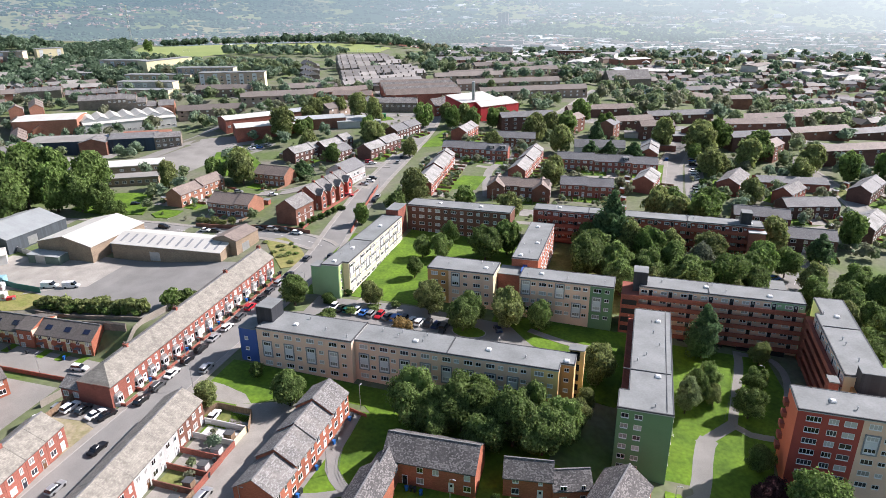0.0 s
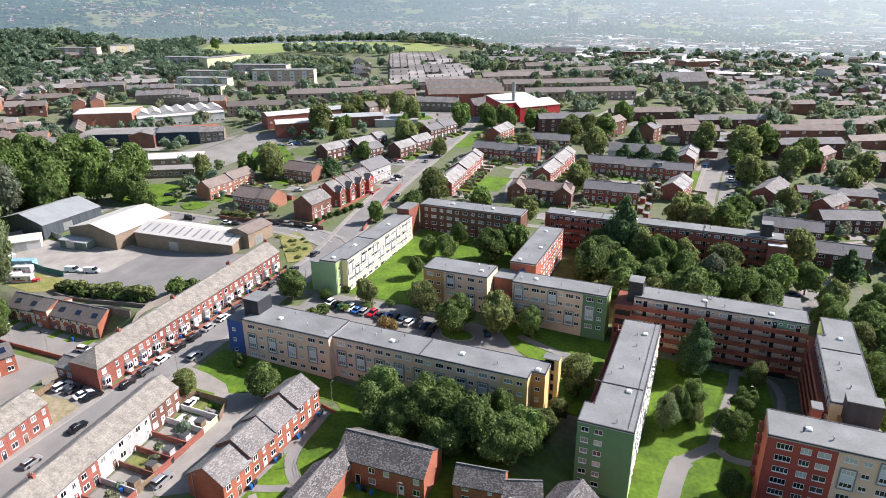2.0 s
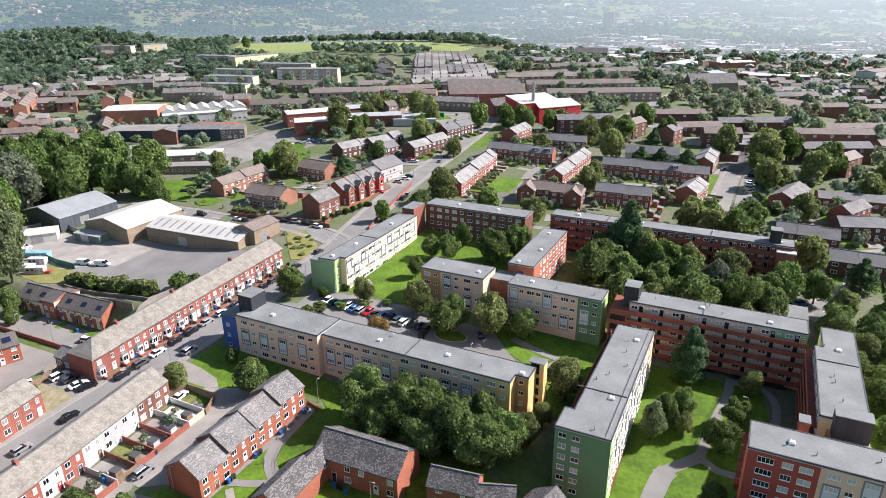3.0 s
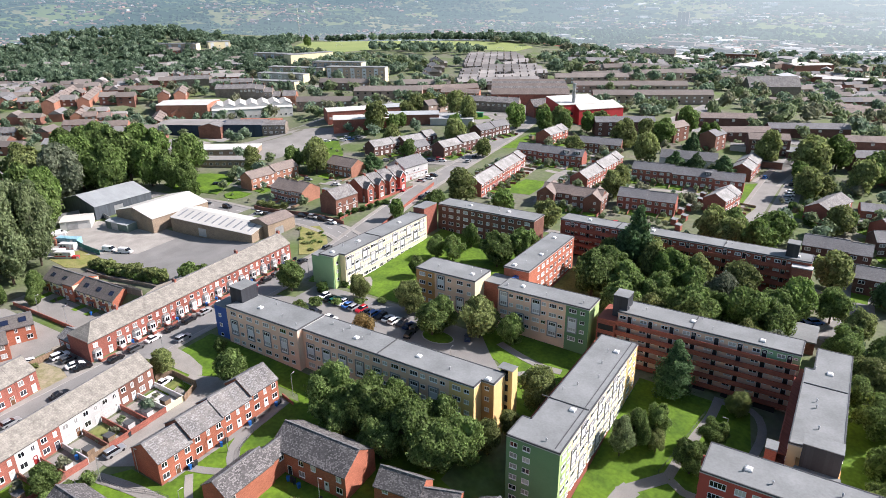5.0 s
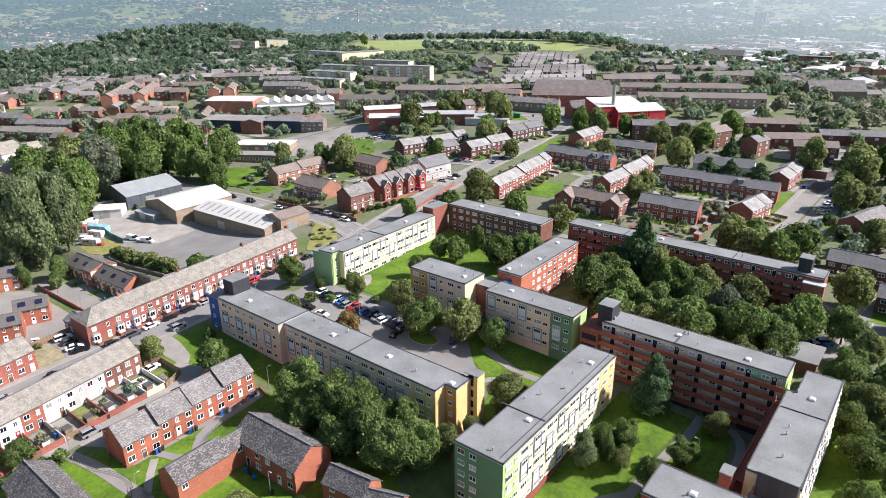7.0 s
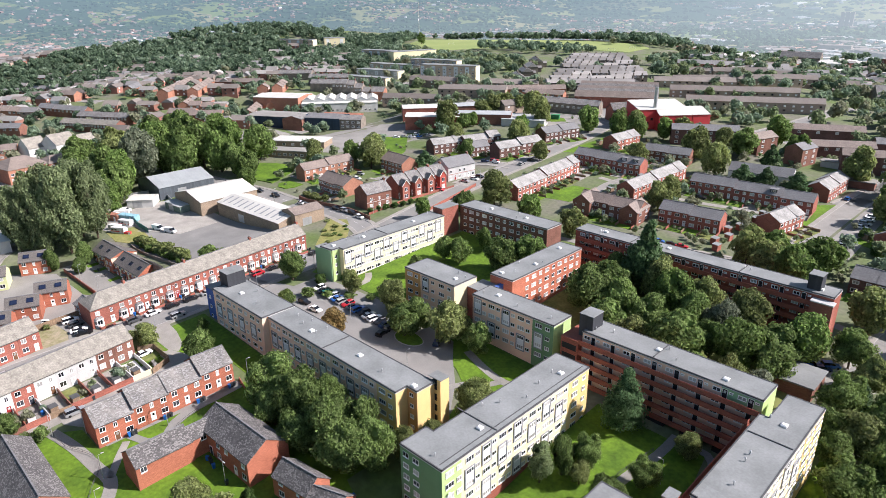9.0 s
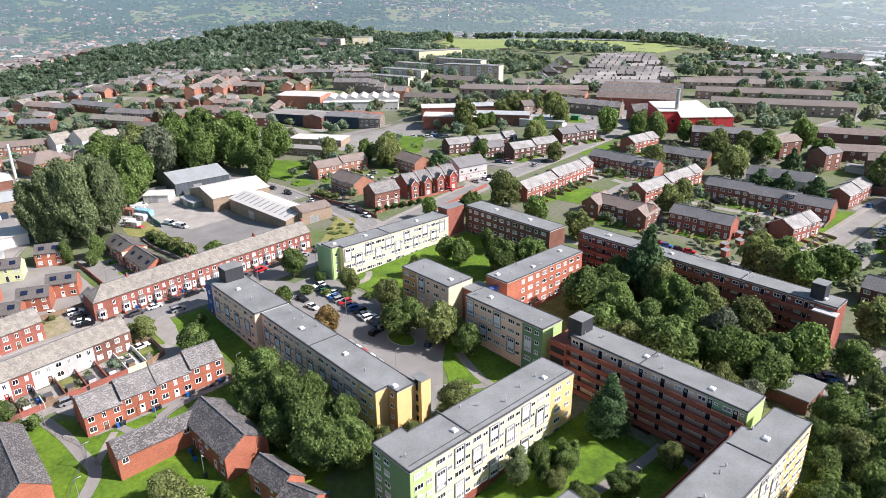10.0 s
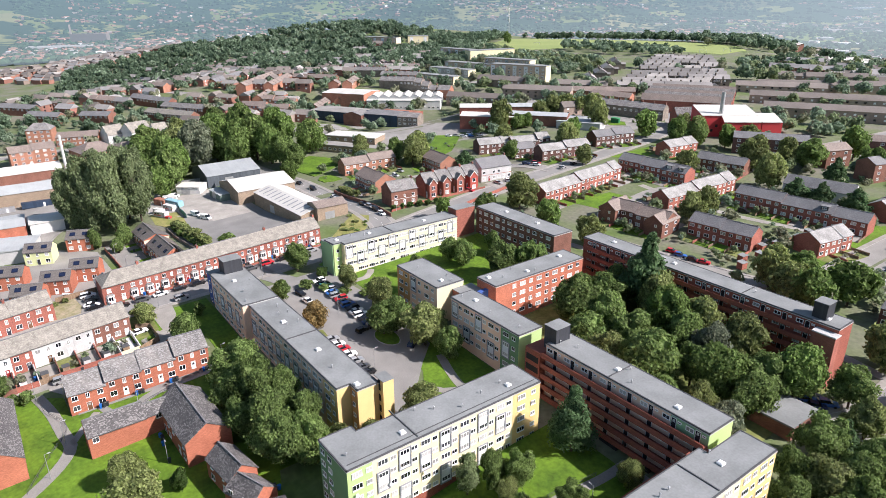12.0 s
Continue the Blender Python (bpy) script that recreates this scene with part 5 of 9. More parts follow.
def estate(label, x, y, rz, L, D, wall, roof, units, eh=5.2, rh=2.5, far=True, front="wd", stack=False, hip=(0, 0), dormers=(), back=True):
    w = L / units
    d = Vector((math.cos(radians(rz)), math.sin(radians(rz))))
    step = max(2, round(units / 2.4))
    if back:
        p = [(x + d.x * u - d.y * v, y + d.y * u + d.x * v) for u, v in ((-L / 2, D / 2 + 0.1), (L / 2, D / 2 + 0.1), (L / 2, D / 2 + 7.5), (-L / 2, D / 2 + 7.5))]
        poly_slab("garden", p, (ROUGH_GRASS, PAVING, GRASS)[units % 3], 0.08, 0.4, "back gardens behind a row of houses", "garden")
    for i in range(units):
        t = (i - (units - 1) / 2) * w
        tz = (i // step * step + (min(step, units - i // step * step) - 1) / 2 - (units - 1) / 2) * w
        px, py = x + d.x * t, y + d.y * t
        garden(px, py, rz, w, D, i)
        h = house(label, px, py, rz, w, D, eh, rh, wall, roof, front, stack=stack, far=far, group=E_GROUP, hip=(hip[0] if i == 0 else 0, hip[1] if i == units - 1 else 0), gable_win=(0, 0), z=ground(x + d.x * tz, y + d.y * tz))
        if i in dormers:
            dormer(h, 0, -D / 2 + 0.9, eh + 0.55)
        for v, m_ in ((-D / 2 - 4.5, 2), (D / 2 + 4.5, 3)):
            for q in range(m_):
                PLOT_SPOTS.append((px + d.x * (q - 0.7) * 1.9 - d.y * (v + q * 0.8), py + d.y * (q - 0.7) * 1.9 + d.x * (v + q * 0.8)))
        if back and i % 2 == 0:
            garden_shed(px - d.y * (D / 2 + 5.5) + d.x, py + d.x * (D / 2 + 5.5) + d.y, rz, (i // 2) % 2)


RED_GREY = "red brick estate house with a grey tiled roof"
RED_PALE = "red brick estate house with a pale sunlit tiled roof"
BROWN_H = "brown brick estate house with brown tiles"
DARK_H = "dark brown brick estate house with grey tiles"
estate(RED_GREY, -21.7, 279.2, 6, 22.5, 8.5, BRICK_RED, TILE_GREY, 4)
estate(RED_GREY, -16.2, 321.3, 5, 47.6, 8.5, BRICK_RED, TILE_GREY, 8, dormers=(5,))
estate(RED_PALE, -53.5, 309, 88, 44, 8, BRICK_RED, TILE_SUNLIT, 7)
estate(BROWN_H, -49, 268.5, 6, 25, 8.5, BRICK_BROWN, TILE_BROWN, 4)
for wx, wy in ((-58.6, 266.0), (-39.4, 268.0)):
    house("brown brick gabled wing with brown tiles", wx, wy, 96, 12, 7.2, 5.2, 2.6, BRICK_BROWN, TILE_BROWN, "ww", stack=False, far=True, gable_win=(1, 0), group=E_GROUP)
estate(RED_PALE, 3.2, 297.8, 80, 17, 9, BRICK_RED, TILE_SUNLIT, 3)
estate(RED_GREY, 40.5, 309.5, 73, 22, 9.5, BRICK_RED, SLATE, 2)
estate(DARK_H, 46.1, 263.7, 0, 20, 9, BRICK_DARK, TILE_GREY, 3)
estate(RED_PALE, -91.2, 280.2, 95, 52, 8.2, BRICK_RED, TILE_SUNLIT, 9)
estate(RED_GREY, -82.4, 321.7, 4.4, 34, 8.5, BRICK_RED, TILE_GREY, 6, dormers=(4, 5))
estate(RED_PALE, -99.1, 361, 84, 20, 9, BRICK_RED, TILE_SUNLIT, 3)
estate(RED_GREY, -67.9, 352, 10, 22, 8.5, BRICK_BROWN, TILE_GREY, 4)
estate(DARK_H, -133, 314, 77, 28, 8.5, BRICK_DARK, TILE_SUNLIT, 4)
estate(DARK_H, -134, 352, 75, 24, 9, BRICK_DARK, TILE_GREY, 4)
estate(DARK_H, -172, 302, 72, 20, 9, BRICK_DARK, TILE_SUNLIT, 3)
estate(DARK_H, -162, 318, 72, 22, 9, BRICK_DARK, TILE_SUNLIT, 3)
estate(DARK_H, -152, 304, 76, 12, 8, BRICK_DARK, TILE_GREY, 2)
estate(BROWN_H, -186.5, 231.5, 86, 28, 8, BRICK_RUSSET, TILE_BROWN, 4)
estate(BROWN_H, -158.5, 219.5, -3, 20, 10.5, BRICK_RUSSET, TILE_BROWN, 3, front="wdw", rh=3.0)
estate(BROWN_H, -164, 260, -4, 17, 10, BRICK_RUSSET, TILE_BROWN, 2, front="wdw", rh=3.0)
estate(RED_GREY, 62, 300, 60, 16, 8, BRICK_RED, SLATE, 2)
estate(DARK_H, 66, 283, 20, 22, 9, BRICK_DARK, TILE_GREY, 3)
estate(DARK_H, 84, 268, 62, 20, 9, BRICK_DARK, TILE_SUNLIT, 3)
estate(DARK_H, 96, 318, 62, 24, 9, BRICK_DARK, TILE_GREY, 3)
estate(DARK_H, 118, 300, 20, 22, 9, BRICK_DARK, TILE_GREY, 3)
estate(RED_GREY, 60, 245, 0, 16, 9, BRICK_DARK, TILE_GREY, 2)

for i in range(4):
    house(RED_PALE, 3.2 + 0.22 * i, 343 + 6.2 * i, 88, 6.2, 9, 5.2, 2.5, BRICK_RED, TILE_SUNLIT, "wd", stack=False, far=True, group=E_GROUP, z=ground(4, 343 + 6.2 * (i // 2 * 2 + 0.5)))
for gx, gy in ((-6.7, 286.8), (-5.7, 274.5), (-5.1, 263.0), (-5.1, 298.0), (-8.6, 281.0), (-7.9, 268.0)):
    garden_shed(gx, gy, 85, 1)

# ---- works and sheds ----
def shed(label, x, y, rz, L, D, eh, rh, wall, roof, lights=0, name="warehouse"):
    s = thing(name, label, "warehouse", x, y, ground(x, y), rz)
    bm = bmesh.new()
    gable_walls(bm, L, D, eh, rh)
    part("wall", bm, wall, s)
    bm = bmesh.new()
    gable_roof(bm, L, D, eh, rh, over=0.3)
    part("roof", bm, roof, s)
    k = math.degrees(math.atan2(rh, D / 2))
    for i in range(lights):
        xx = -L / 2 + L * (i + 0.8) / (lights + 0.6)
        ob = part_box("roof_light", s, GREY_PANEL, -0.42, 0.42, -D * 0.17, D * 0.17, 0, 0.05, "grey translucent roof strip")
        ob.matrix_basis = pose(xx, -D / 4, eh + rh / 2 + 0.19, k)
    part_box("shutter", s, METAL, -L * 0.1 - 2, -L * 0.1 + 2, -D / 2 - 0.05, -D / 2 + 0.02, 0, 3.2)
    return s


shed("long brick warehouse with a white sheet roof and roof strips", -153.5, 176.6, 3.0, 43, 15, 5.1, 1.9, BRICK_BUFF, SHEET_WHITE, 11)
shed("brick hall with a white sheet roof and dark gable", -189.5, 175.2, 91, 26.5, 23, 5.2, 2.8, BRICK_BUFF, SHEET_WHITE)
shed("low grey-green lean-to with a pale flat roof", -194.5, 160.2, 3, 13, 6, 2.9, 0.3, mat("grey_green_cladding", (0.16, 0.21, 0.18), 0.7, 0.15, 0.4, 3, 0.1), SHEET_GREY)
shed("grey clad warehouse with a grey sheet roof", -225.5, 173.2, 90, 26, 24, 4.8, 3.2, SHEET_DARK, SHEET_SLATE)
shed("small white shed in a yard", -214.5, 153.0, 50, 11, 9, 3.4, 0.4, R_WHITE, SHEET_WHITE)
shed("two-storey brick office with a brown roof", -133.6, 182.6, 88, 13, 9.4, 5.2, 1.5, BRICK_BUFF, TILE_BROWN)


# ---- trees ----
def swell(p, seed, freq):
    """Soft bumps in space, about -1 to 1."""
    rng = np.random.default_rng(seed)
    k = rng.normal(size=(7, 3))
    k /= np.linalg.norm(k, axis=1)[:, None]
    k *= freq * rng.uniform(0.75, 1.35, 7)[:, None]
    return np.sin(p @ k.T + rng.uniform(0, 6.28, 7)).sum(1) / 2.6


TALL = {"round": 1.75, "tall": 2.7, "cone": 3.1, "hedge": 1.5, "loose": 2.2}


def crown_mesh(name, seed, leaves, leaf, shape, material, nl=8, flutter=0.5, fine=2):
    """Leaf sprays over a few bulging masses of foliage; radius about 1, z from 0 to the crown's height."""
    rng = np.random.default_rng(seed)
    tall = TALL[shape]
    cen, rad = [], []
    for i in range(nl):
        h = (i + rng.uniform(0.2, 0.8)) / nl
        a = i * 2.4 + rng.uniform(-0.5, 0.5)
        belly = math.sin(math.pi * (0.18 + 0.72 * h))
        if shape in ("round", "hedge", "loose"):
            k, r = rng.uniform(0.3, 0.6) * belly, rng.uniform(0.36, 0.52) * (0.8 + 0.25 * belly)
            if shape == "loose":
                r *= 0.8
        elif shape == "tall":
            k, r = rng.uniform(0.15, 0.5) * belly, rng.uniform(0.36, 0.54)
        else:
            k, r = rng.uniform(0.1, 0.42) * (1.05 - h), 0.62 * (1.02 - h) + 0.1
        cen.append((k * math.cos(a), k * math.sin(a), tall * (0.17 + 0.66 * h)))
        rad.append(r)
    if shape == "round":
        cen.append((0, 0, tall * 0.5))
        rad.append(0.62)
    cen, rad = np.array(cen), np.array(rad)
    flat = np.array([1, 1, 1.25 if shape in ("tall", "cone") else 0.88])

    def out(c, d, r):
        q = c + d * r[:, None] * flat
        return r * (1 + 0.2 * swell(q, seed, 4.2) + 0.17 * swell(q, seed + 9, 11.5))

    pts, nrm, total = [], [], 0
    while total < leaves:
        k = rng.choice(len(rad), leaves, p=rad ** 2 / (rad ** 2).sum())
        d = rng.normal(size=(leaves, 3))
        d[:, 2] = np.where(rng.random(leaves) < 0.35, np.abs(d[:, 2]), d[:, 2])
        d /= np.linalg.norm(d, axis=1)[:, None]
        depth = 1 - 0.22 * rng.random(leaves) ** 2 + np.where(rng.random(leaves) < 0.14, rng.uniform(0.05, 0.2, leaves), 0.0)
        p = cen[k] + d * (out(cen[k], d, rad[k]) * depth)[:, None] * flat
        dist = np.linalg.norm((p[:, None, :] - cen[None]) / flat, axis=2) / rad[None]
        keep = ((dist < 0.72).sum(1) == 0) & (p[:, 2] > 0)
        pts.append(p[keep])
        nrm.append(d[keep])
        total += keep.sum()
    p, d = np.concatenate(pts)[:leaves], np.concatenate(nrm)[:leaves]
    n = d + rng.normal(scale=flutter, size=d.shape)
    n /= np.linalg.norm(n, axis=1)[:, None]
    a = np.cross(n, rng.normal(size=n.shape))
    a /= np.linalg.norm(a, axis=1)[:, None]
    b = np.cross(n, a)
    s = leaf * rng.uniform(0.6, 1.35, len(p))[:, None]
    quad = np.stack([p - a * s - b * s * 0.7, p + a * s * 0.9 - b * s * 0.5 + n * s * 0.25, p + a * s + b * s * 0.7, p - a * s * 0.8 + b * s * 0.6 + n * s * 0.3], 1).reshape(-1, 3)
    faces = np.arange(len(p) * 4).reshape(-1, 4)
    # dense inner foliage
    ball = bmesh.new()
    bmesh.ops.create_icosphere(ball, subdivisions=fine, radius=1)
    ball.verts.index_update()
    unit = np.array([v.co[:] for v in ball.verts])
    tris = np.array([[v.index for v in f.verts] for f in ball.faces])
    ball.free()
    core, cf = [], []
    for i, (c, r) in enumerate(zip(cen, rad)):
        core.append(c + unit * (out(c[None], unit, np.full(len(unit), r)) * (0.76 if shape != "loose" else 0.5))[:, None] * flat)
        cf += (tris + len(quad) + i * len(unit)).tolist()
    me = bpy.data.meshes.new(name)
    me.from_pydata(np.concatenate([quad] + core).tolist(), [], faces.tolist() + cf)
    me.materials.append(material)
    return me


def trunk_mesh(name, tall, girth=0.07):
    bm = bmesh.new()
    def limb(a, b, r0, r1):
        a, b = Vector(a), Vector(b)
        q = (b - a).to_track_quat("Z", "Y").to_matrix().to_4x4()
        bmesh.ops.create_cone(bm, segments=7, radius1=r0, radius2=r1, depth=(b - a).length, cap_ends=True, matrix=Matrix.Translation((a + b) / 2) @ q)
    limb((0, 0, -0.35), (0.02, 0.01, tall * 0.5), girth, girth * 0.6)
    for i in range(5):
        t = i * 1.26
        limb((0.01, 0, tall * (0.2 + 0.06 * i)), (0.55 * math.cos(t), 0.55 * math.sin(t), tall * (0.5 + 0.07 * i)), girth * 0.5, girth * 0.15)
    return mesh_of(name, bm, BARK)


TREE_KINDS = dict(l=("loose", "light open-crowned young tree"), m=("round", "mature leafy green tree"), b=("round", "bright green broadleaf tree"), o=("round", "olive tree turning yellow"), r=("round", "low tree with reddish autumn leaves"), t=("tall", "tall slender green tree"), d=("cone", "dark green dense tree"), p=("round", "purple-leaved bushy tree"), s=("round", "silvery grey-green tree"), h=("hedge", "round clipped green bush"))
TREE_STOCK = {}


def tree(x, y, r, h, kind, tier=0, where="", z=None):
    """tier 0: near, many leaves; 1: middle; 2: far."""
    shape, words = TREE_KINDS[kind]
    pick = int(abs(x * 13 + y * 7)) % (3 if kind in "mo" else 2)
    key = (kind, tier, pick)
    if key not in TREE_STOCK:
        n, leaf, nl = ((4600, 0.048, 9), (2000, 0.072, 8), (560, 0.13, 6), (7600, 0.037, 10), (3700, 0.055, 9), (7600, 0.043, 13))[tier]
        crown = crown_mesh("crown", 100 * pick + ord(kind), n, leaf, shape, LEAF[kind], nl, fine=1 if tier in (1, 2) else 2)
        TREE_STOCK[key] = (crown, trunk_mesh("trunk", 1.2))
    crown, trunk = TREE_STOCK[key]
    tall = TALL[shape]
    lift = (0.11 if tier in (0, 3) else 0.06) * h if kind not in "hd" else 0.03 * h
    t = thing("tree", words + where, "tree", x, y, ground(x, y) if z is None else z, (x * 37 + y * 91) % 360, "trees")
    c = new("crown", crown)
    c.parent = t
    c.matrix_basis = Matrix.Translation((0, 0, lift)) @ Matrix.Diagonal((r * (0.86 + (x * 7.3) % 1 * 0.3), r * (0.86 + (y * 5.7) % 1 * 0.3), (h - lift) / tall, 1))
    if tier == 2 and h < 5:
        return t
    k = new("trunk", trunk)
    k.parent = t
    k.matrix_basis = Matrix.Diagonal((r, r, (h * 0.75) / 1.2, 1)) @ Matrix.Translation((0, 0, 0.1))
    return t


GROVE = [(-42.3, 112.2, 6.4, 13.5, "m"), (-31.5, 112.7, 6.6, 14.2, "m"), (-29.0, 117.4, 4.6, 11.8, "m"), (-20.0, 111.4, 6.4, 13.9, "m"), (-13.6, 110.6, 5.4, 12.1, "m"), (-17.1, 117.2, 4.6, 12.6, "m"), (-10.5, 115.0, 5.0, 11.7, "m"), (-36.5, 108.5, 4.4, 10, "m"), (-25.5, 107.5, 4.6, 10, "m"), (-7.5, 120.6, 3.1, 8.0, "o"), (-6.6, 127.8, 2.4, 6.1, "o"), (-4.7, 139.0, 4.7, 10.8, "o")]
COURT = [(19.8, 158.8, 5.4, 18.4, "d"), (20.2, 144.0, 3.0, 8.6, "m"), (17.4, 139.6, 3.1, 9.6, "m"), (15.2, 135.4, 2.8, 10.2, "t"), (21.4, 139.8, 2.2, 5.6, "o"), (31.0, 147.0, 2.9, 7.2, "m"), (28.8, 137.5, 3.4, 8.2, "m"), (33.6, 159.8, 2.6, 6.4, "o"), (36.8, 109.0, 6.4, 13.0, "b"), (30.1, 109.9, 3.6, 8.8, "p"), (29.2, 121.5, 2.6, 6.7, "m"), (60.7, 139.6, 4.4, 10.9, "m")]
WOOD = [(-14.0, 196.5, 7.0, 14.5, "m"), (-12.2, 205.6, 6.2, 13.2, "m"), (-4.5, 197.8, 6.0, 12.8, "m"), (-7.5, 217, 8.6, 27, "d"), (36.4, 196, 5.2, 11.5, "m"), (30, 186, 4.6, 10.5, "o"), (37, 186.5, 4.2, 9.5, "s"), (24, 182.5, 4.4, 10, "m"), (-15.3, 213.7, 5.0, 11.8, "m"), (-1.9, 214.7, 6.2, 14.8, "o"), (5.7, 208.6, 7.0, 15.4, "b"), (5.1, 195.6, 5.8, 12.6, "m"), (16.4, 187.6, 7.2, 15.4, "m"), (12.1, 215.0, 5.2, 13.2, "o"), (23.8, 212.5, 5.9, 14.2, "o"), (20.6, 205.6, 5.2, 12.1, "s"), (28.4, 195.7, 6.6, 14.3, "b"), (34.5, 203.5, 5.4, 12.0, "m"), (38.7, 209.6, 6.2, 14.8, "b"), (47.8, 216.1, 4.4, 10.8, "m"), (12.9, 205.8, 5.2, 12.2, "m"), (21.8, 196.0, 4.6, 12.1, "l"), (-2.5, 187.5, 5.6, 11.5, "m"), (6.5, 186, 5.4, 11.5, "o")]
# Mostly the paler o and b kinds, whose colour stands in for haze.
NORTH = [(7.6, 255.8, 6.0, 13.5, "o"), (15.6, 252.6, 6.0, 13.0, "o"), (24.2, 247.6, 6.6, 14.5, "b"), (44.9, 287.5, 4.8, 11.5, "o"), (-37.1, 292.0, 5.4, 12.3, "o"), (31.7, 326.6, 6.0, 13.4, "o"), (-88.8, 244.4, 6.8, 13.7, "o"), (-65.2, 236.0, 5.8, 13.0, "b"), (-90.5, 228.2, 4.2, 9.7, "m"), (-100.0, 214.6, 3.8, 8.9, "b"), (-47.6, 239.3, 5.0, 11.4, "o"), (46.7, 237.5, 5.3, 12.5, "o"), (61, 232, 5.5, 13, "d"), (74.4, 250.8, 6, 13.8, "b")]
CAR_COURT = [(-54.0, 158.1, 4.6, 10.5, "o"), (-68.3, 194.0, 3.4, 8.3, "m"), (-62.4, 195.3, 4.0, 9.1, "m"), (-62.6, 208.0, 3.3, 8.6, "m"), (-47.4, 198.9, 5.8, 12.3, "m"), (-41.4, 205.8, 6.0, 13.2, "b"), (-65.6, 178.7, 2.8, 7.4, "m"), (-31.1, 158.1, 5.6, 12.9, "o"), (-22.4, 159.4, 3.8, 9.2, "m"), (-71.8, 157.6, 3.2, 7.4, "o"), (-41.7, 156.0, 4.4, 10.3, "m"), (-54.9, 138.6, 4.8, 8.8, "r"), (-42.4, 152.4, 4.8, 9.6, "m"), (-92.8, 150.6, 4.5, 10.0, "m"), (-78.1, 138.7, 2.8, 6.6, "m"), (-84, 155, 2.4, 3, "h")]
EAST = [(51.8, 183.4, 3.8, 9.1, "m"), (51.8, 194.2, 4.8, 11.4, "m"), (53.6, 200.1, 4.1, 9.8, "d"), (54.3, 208.2, 4.2, 10.1, "o"), (61.2, 196.6, 4.4, 10.5, "m"), (55.2, 177.0, 3.4, 8.2, "m"), (57.8, 184.2, 4.4, 10.2, "o"), (60.3, 190.2, 4.3, 10.2, "m"), (64, 184.5, 4.4, 10.3, "m"), (59.5, 167, 4.6, 11, "m"), (64, 174, 5, 12, "m"), (66, 160, 5, 12, "m"), (61, 152, 4, 9, "b"), (66, 146, 5, 11, "m"), (70, 200, 5, 12, "m"), (72, 188, 5, 12, "b"), (66, 208, 4.6, 11, "m"), (73, 166, 5, 12, "m")]
STREET = [(-88.5, 102.4, 2.9, 6.7, "o"), (-71.2, 108.8, 4.6, 9.2, "m"), (-84.0, 116.1, 1.6, 4.4, "m"), (-15.9, 83.5, 4.6, 10.3, "o"), (-19.3, 91.9, 2.0, 4.4, "h"), (-75, 66, 3.2, 6, "m"), (-26, 84, 3.6, 7, "o")]
for group_, where in ((GROVE, " beside flats"), (COURT, " on a lawn between flats"), (WOOD, " in a dense grove"), (CAR_COURT, " beside a car park"), (EAST, " east of flats"), (STREET, " by a footpath")):
    for t_ in group_:
        tree(*t_, tier=3 if group_ is GROVE or group_ is COURT else 0, where=where)
for t_ in NORTH:
    tree(*t_, tier=1, where=" among gardens")
POPLARS = [(-187, 114, 7.6, 34, "t"), (-192, 106, 7.0, 29, "t"), (-194, 121, 7.1, 31, "t"), (-199, 111, 7.0, 28, "t"), (-205, 101, 6.1, 22, "t"), (-172, 114, 3.0, 9, "m"), (-166, 110, 2.6, 6, "m"), (-176, 104, 3, 8, "m"), (-187, 124, 6.3, 30, "t"), (-196, 100, 6, 22, "t")]
for t_ in POPLARS:
    tree(*t_, tier=5, where=" in a row by a yard")
SCREEN = [(-214, 139, 6.5, 14, "b"), (-224, 146, 8, 19, "m"), (-236, 152, 9, 22, "b"), (-250, 152, 9, 21, "m"), (-247, 166, 10, 24, "s"), (-264, 160, 9, 20, "o"), (-240, 184, 10, 24, "m"), (-252, 178, 10.5, 27, "b"), (-244, 197, 10, 25, "m"), (-232, 200, 9, 22, "b"), (-222, 203, 7.5, 17, "m"), (-213, 205, 6, 14, "m"), (-246, 212, 9.5, 24, "b"), (-258, 196, 10, 26, "m"), (-270, 182, 10, 24, "b"), (-282, 168, 9.5, 21, "o"), (-272, 200, 10, 25, "m"), (-262, 214, 9.5, 24, "b"), (-286, 190, 10, 22, "m"), (-288, 152, 8.5, 18, "m"), (-272, 146, 8.5, 18, "b"), (-256, 140, 8, 17, "m"), (-240, 138, 7.5, 16, "b"), (-196, 194, 4.2, 11, "b"), (-208, 240, 5.5, 12, "o"), (-192, 252, 5.2, 12, "m"), (-236, 224, 8, 19, "m"), (-296, 206, 9, 20, "b")]
for t_ in SCREEN:
    tree(*t_, tier=4, where=" in a belt beside a street")
# Here too most kinds are pale ones, picked for the lift that haze gives.
FAR_R = [(-182, 258, 7, 15, "o"), (-176, 252, 6.5, 14, "o"), (-154, 268, 5.5, 11, "d"), (-172.6, 309.5, 6, 13, "o"), (-152.9, 297.5, 4.6, 10, "m"), (-141, 326, 6.5, 14, "o"), (-146, 332, 6, 14, "o"), (-150, 340, 6.5, 14, "b"), (-114.7, 309.4, 4, 9.5, "o"), (-160, 372, 7, 16, "o"), (-112, 380, 6.5, 14, "b"), (-108, 392, 5.5, 13, "o"), (-99.7, 378.7, 6, 14, "m"), (-89.3, 388.7, 6, 13, "b"), (-77, 338, 4.6, 11, "o")]
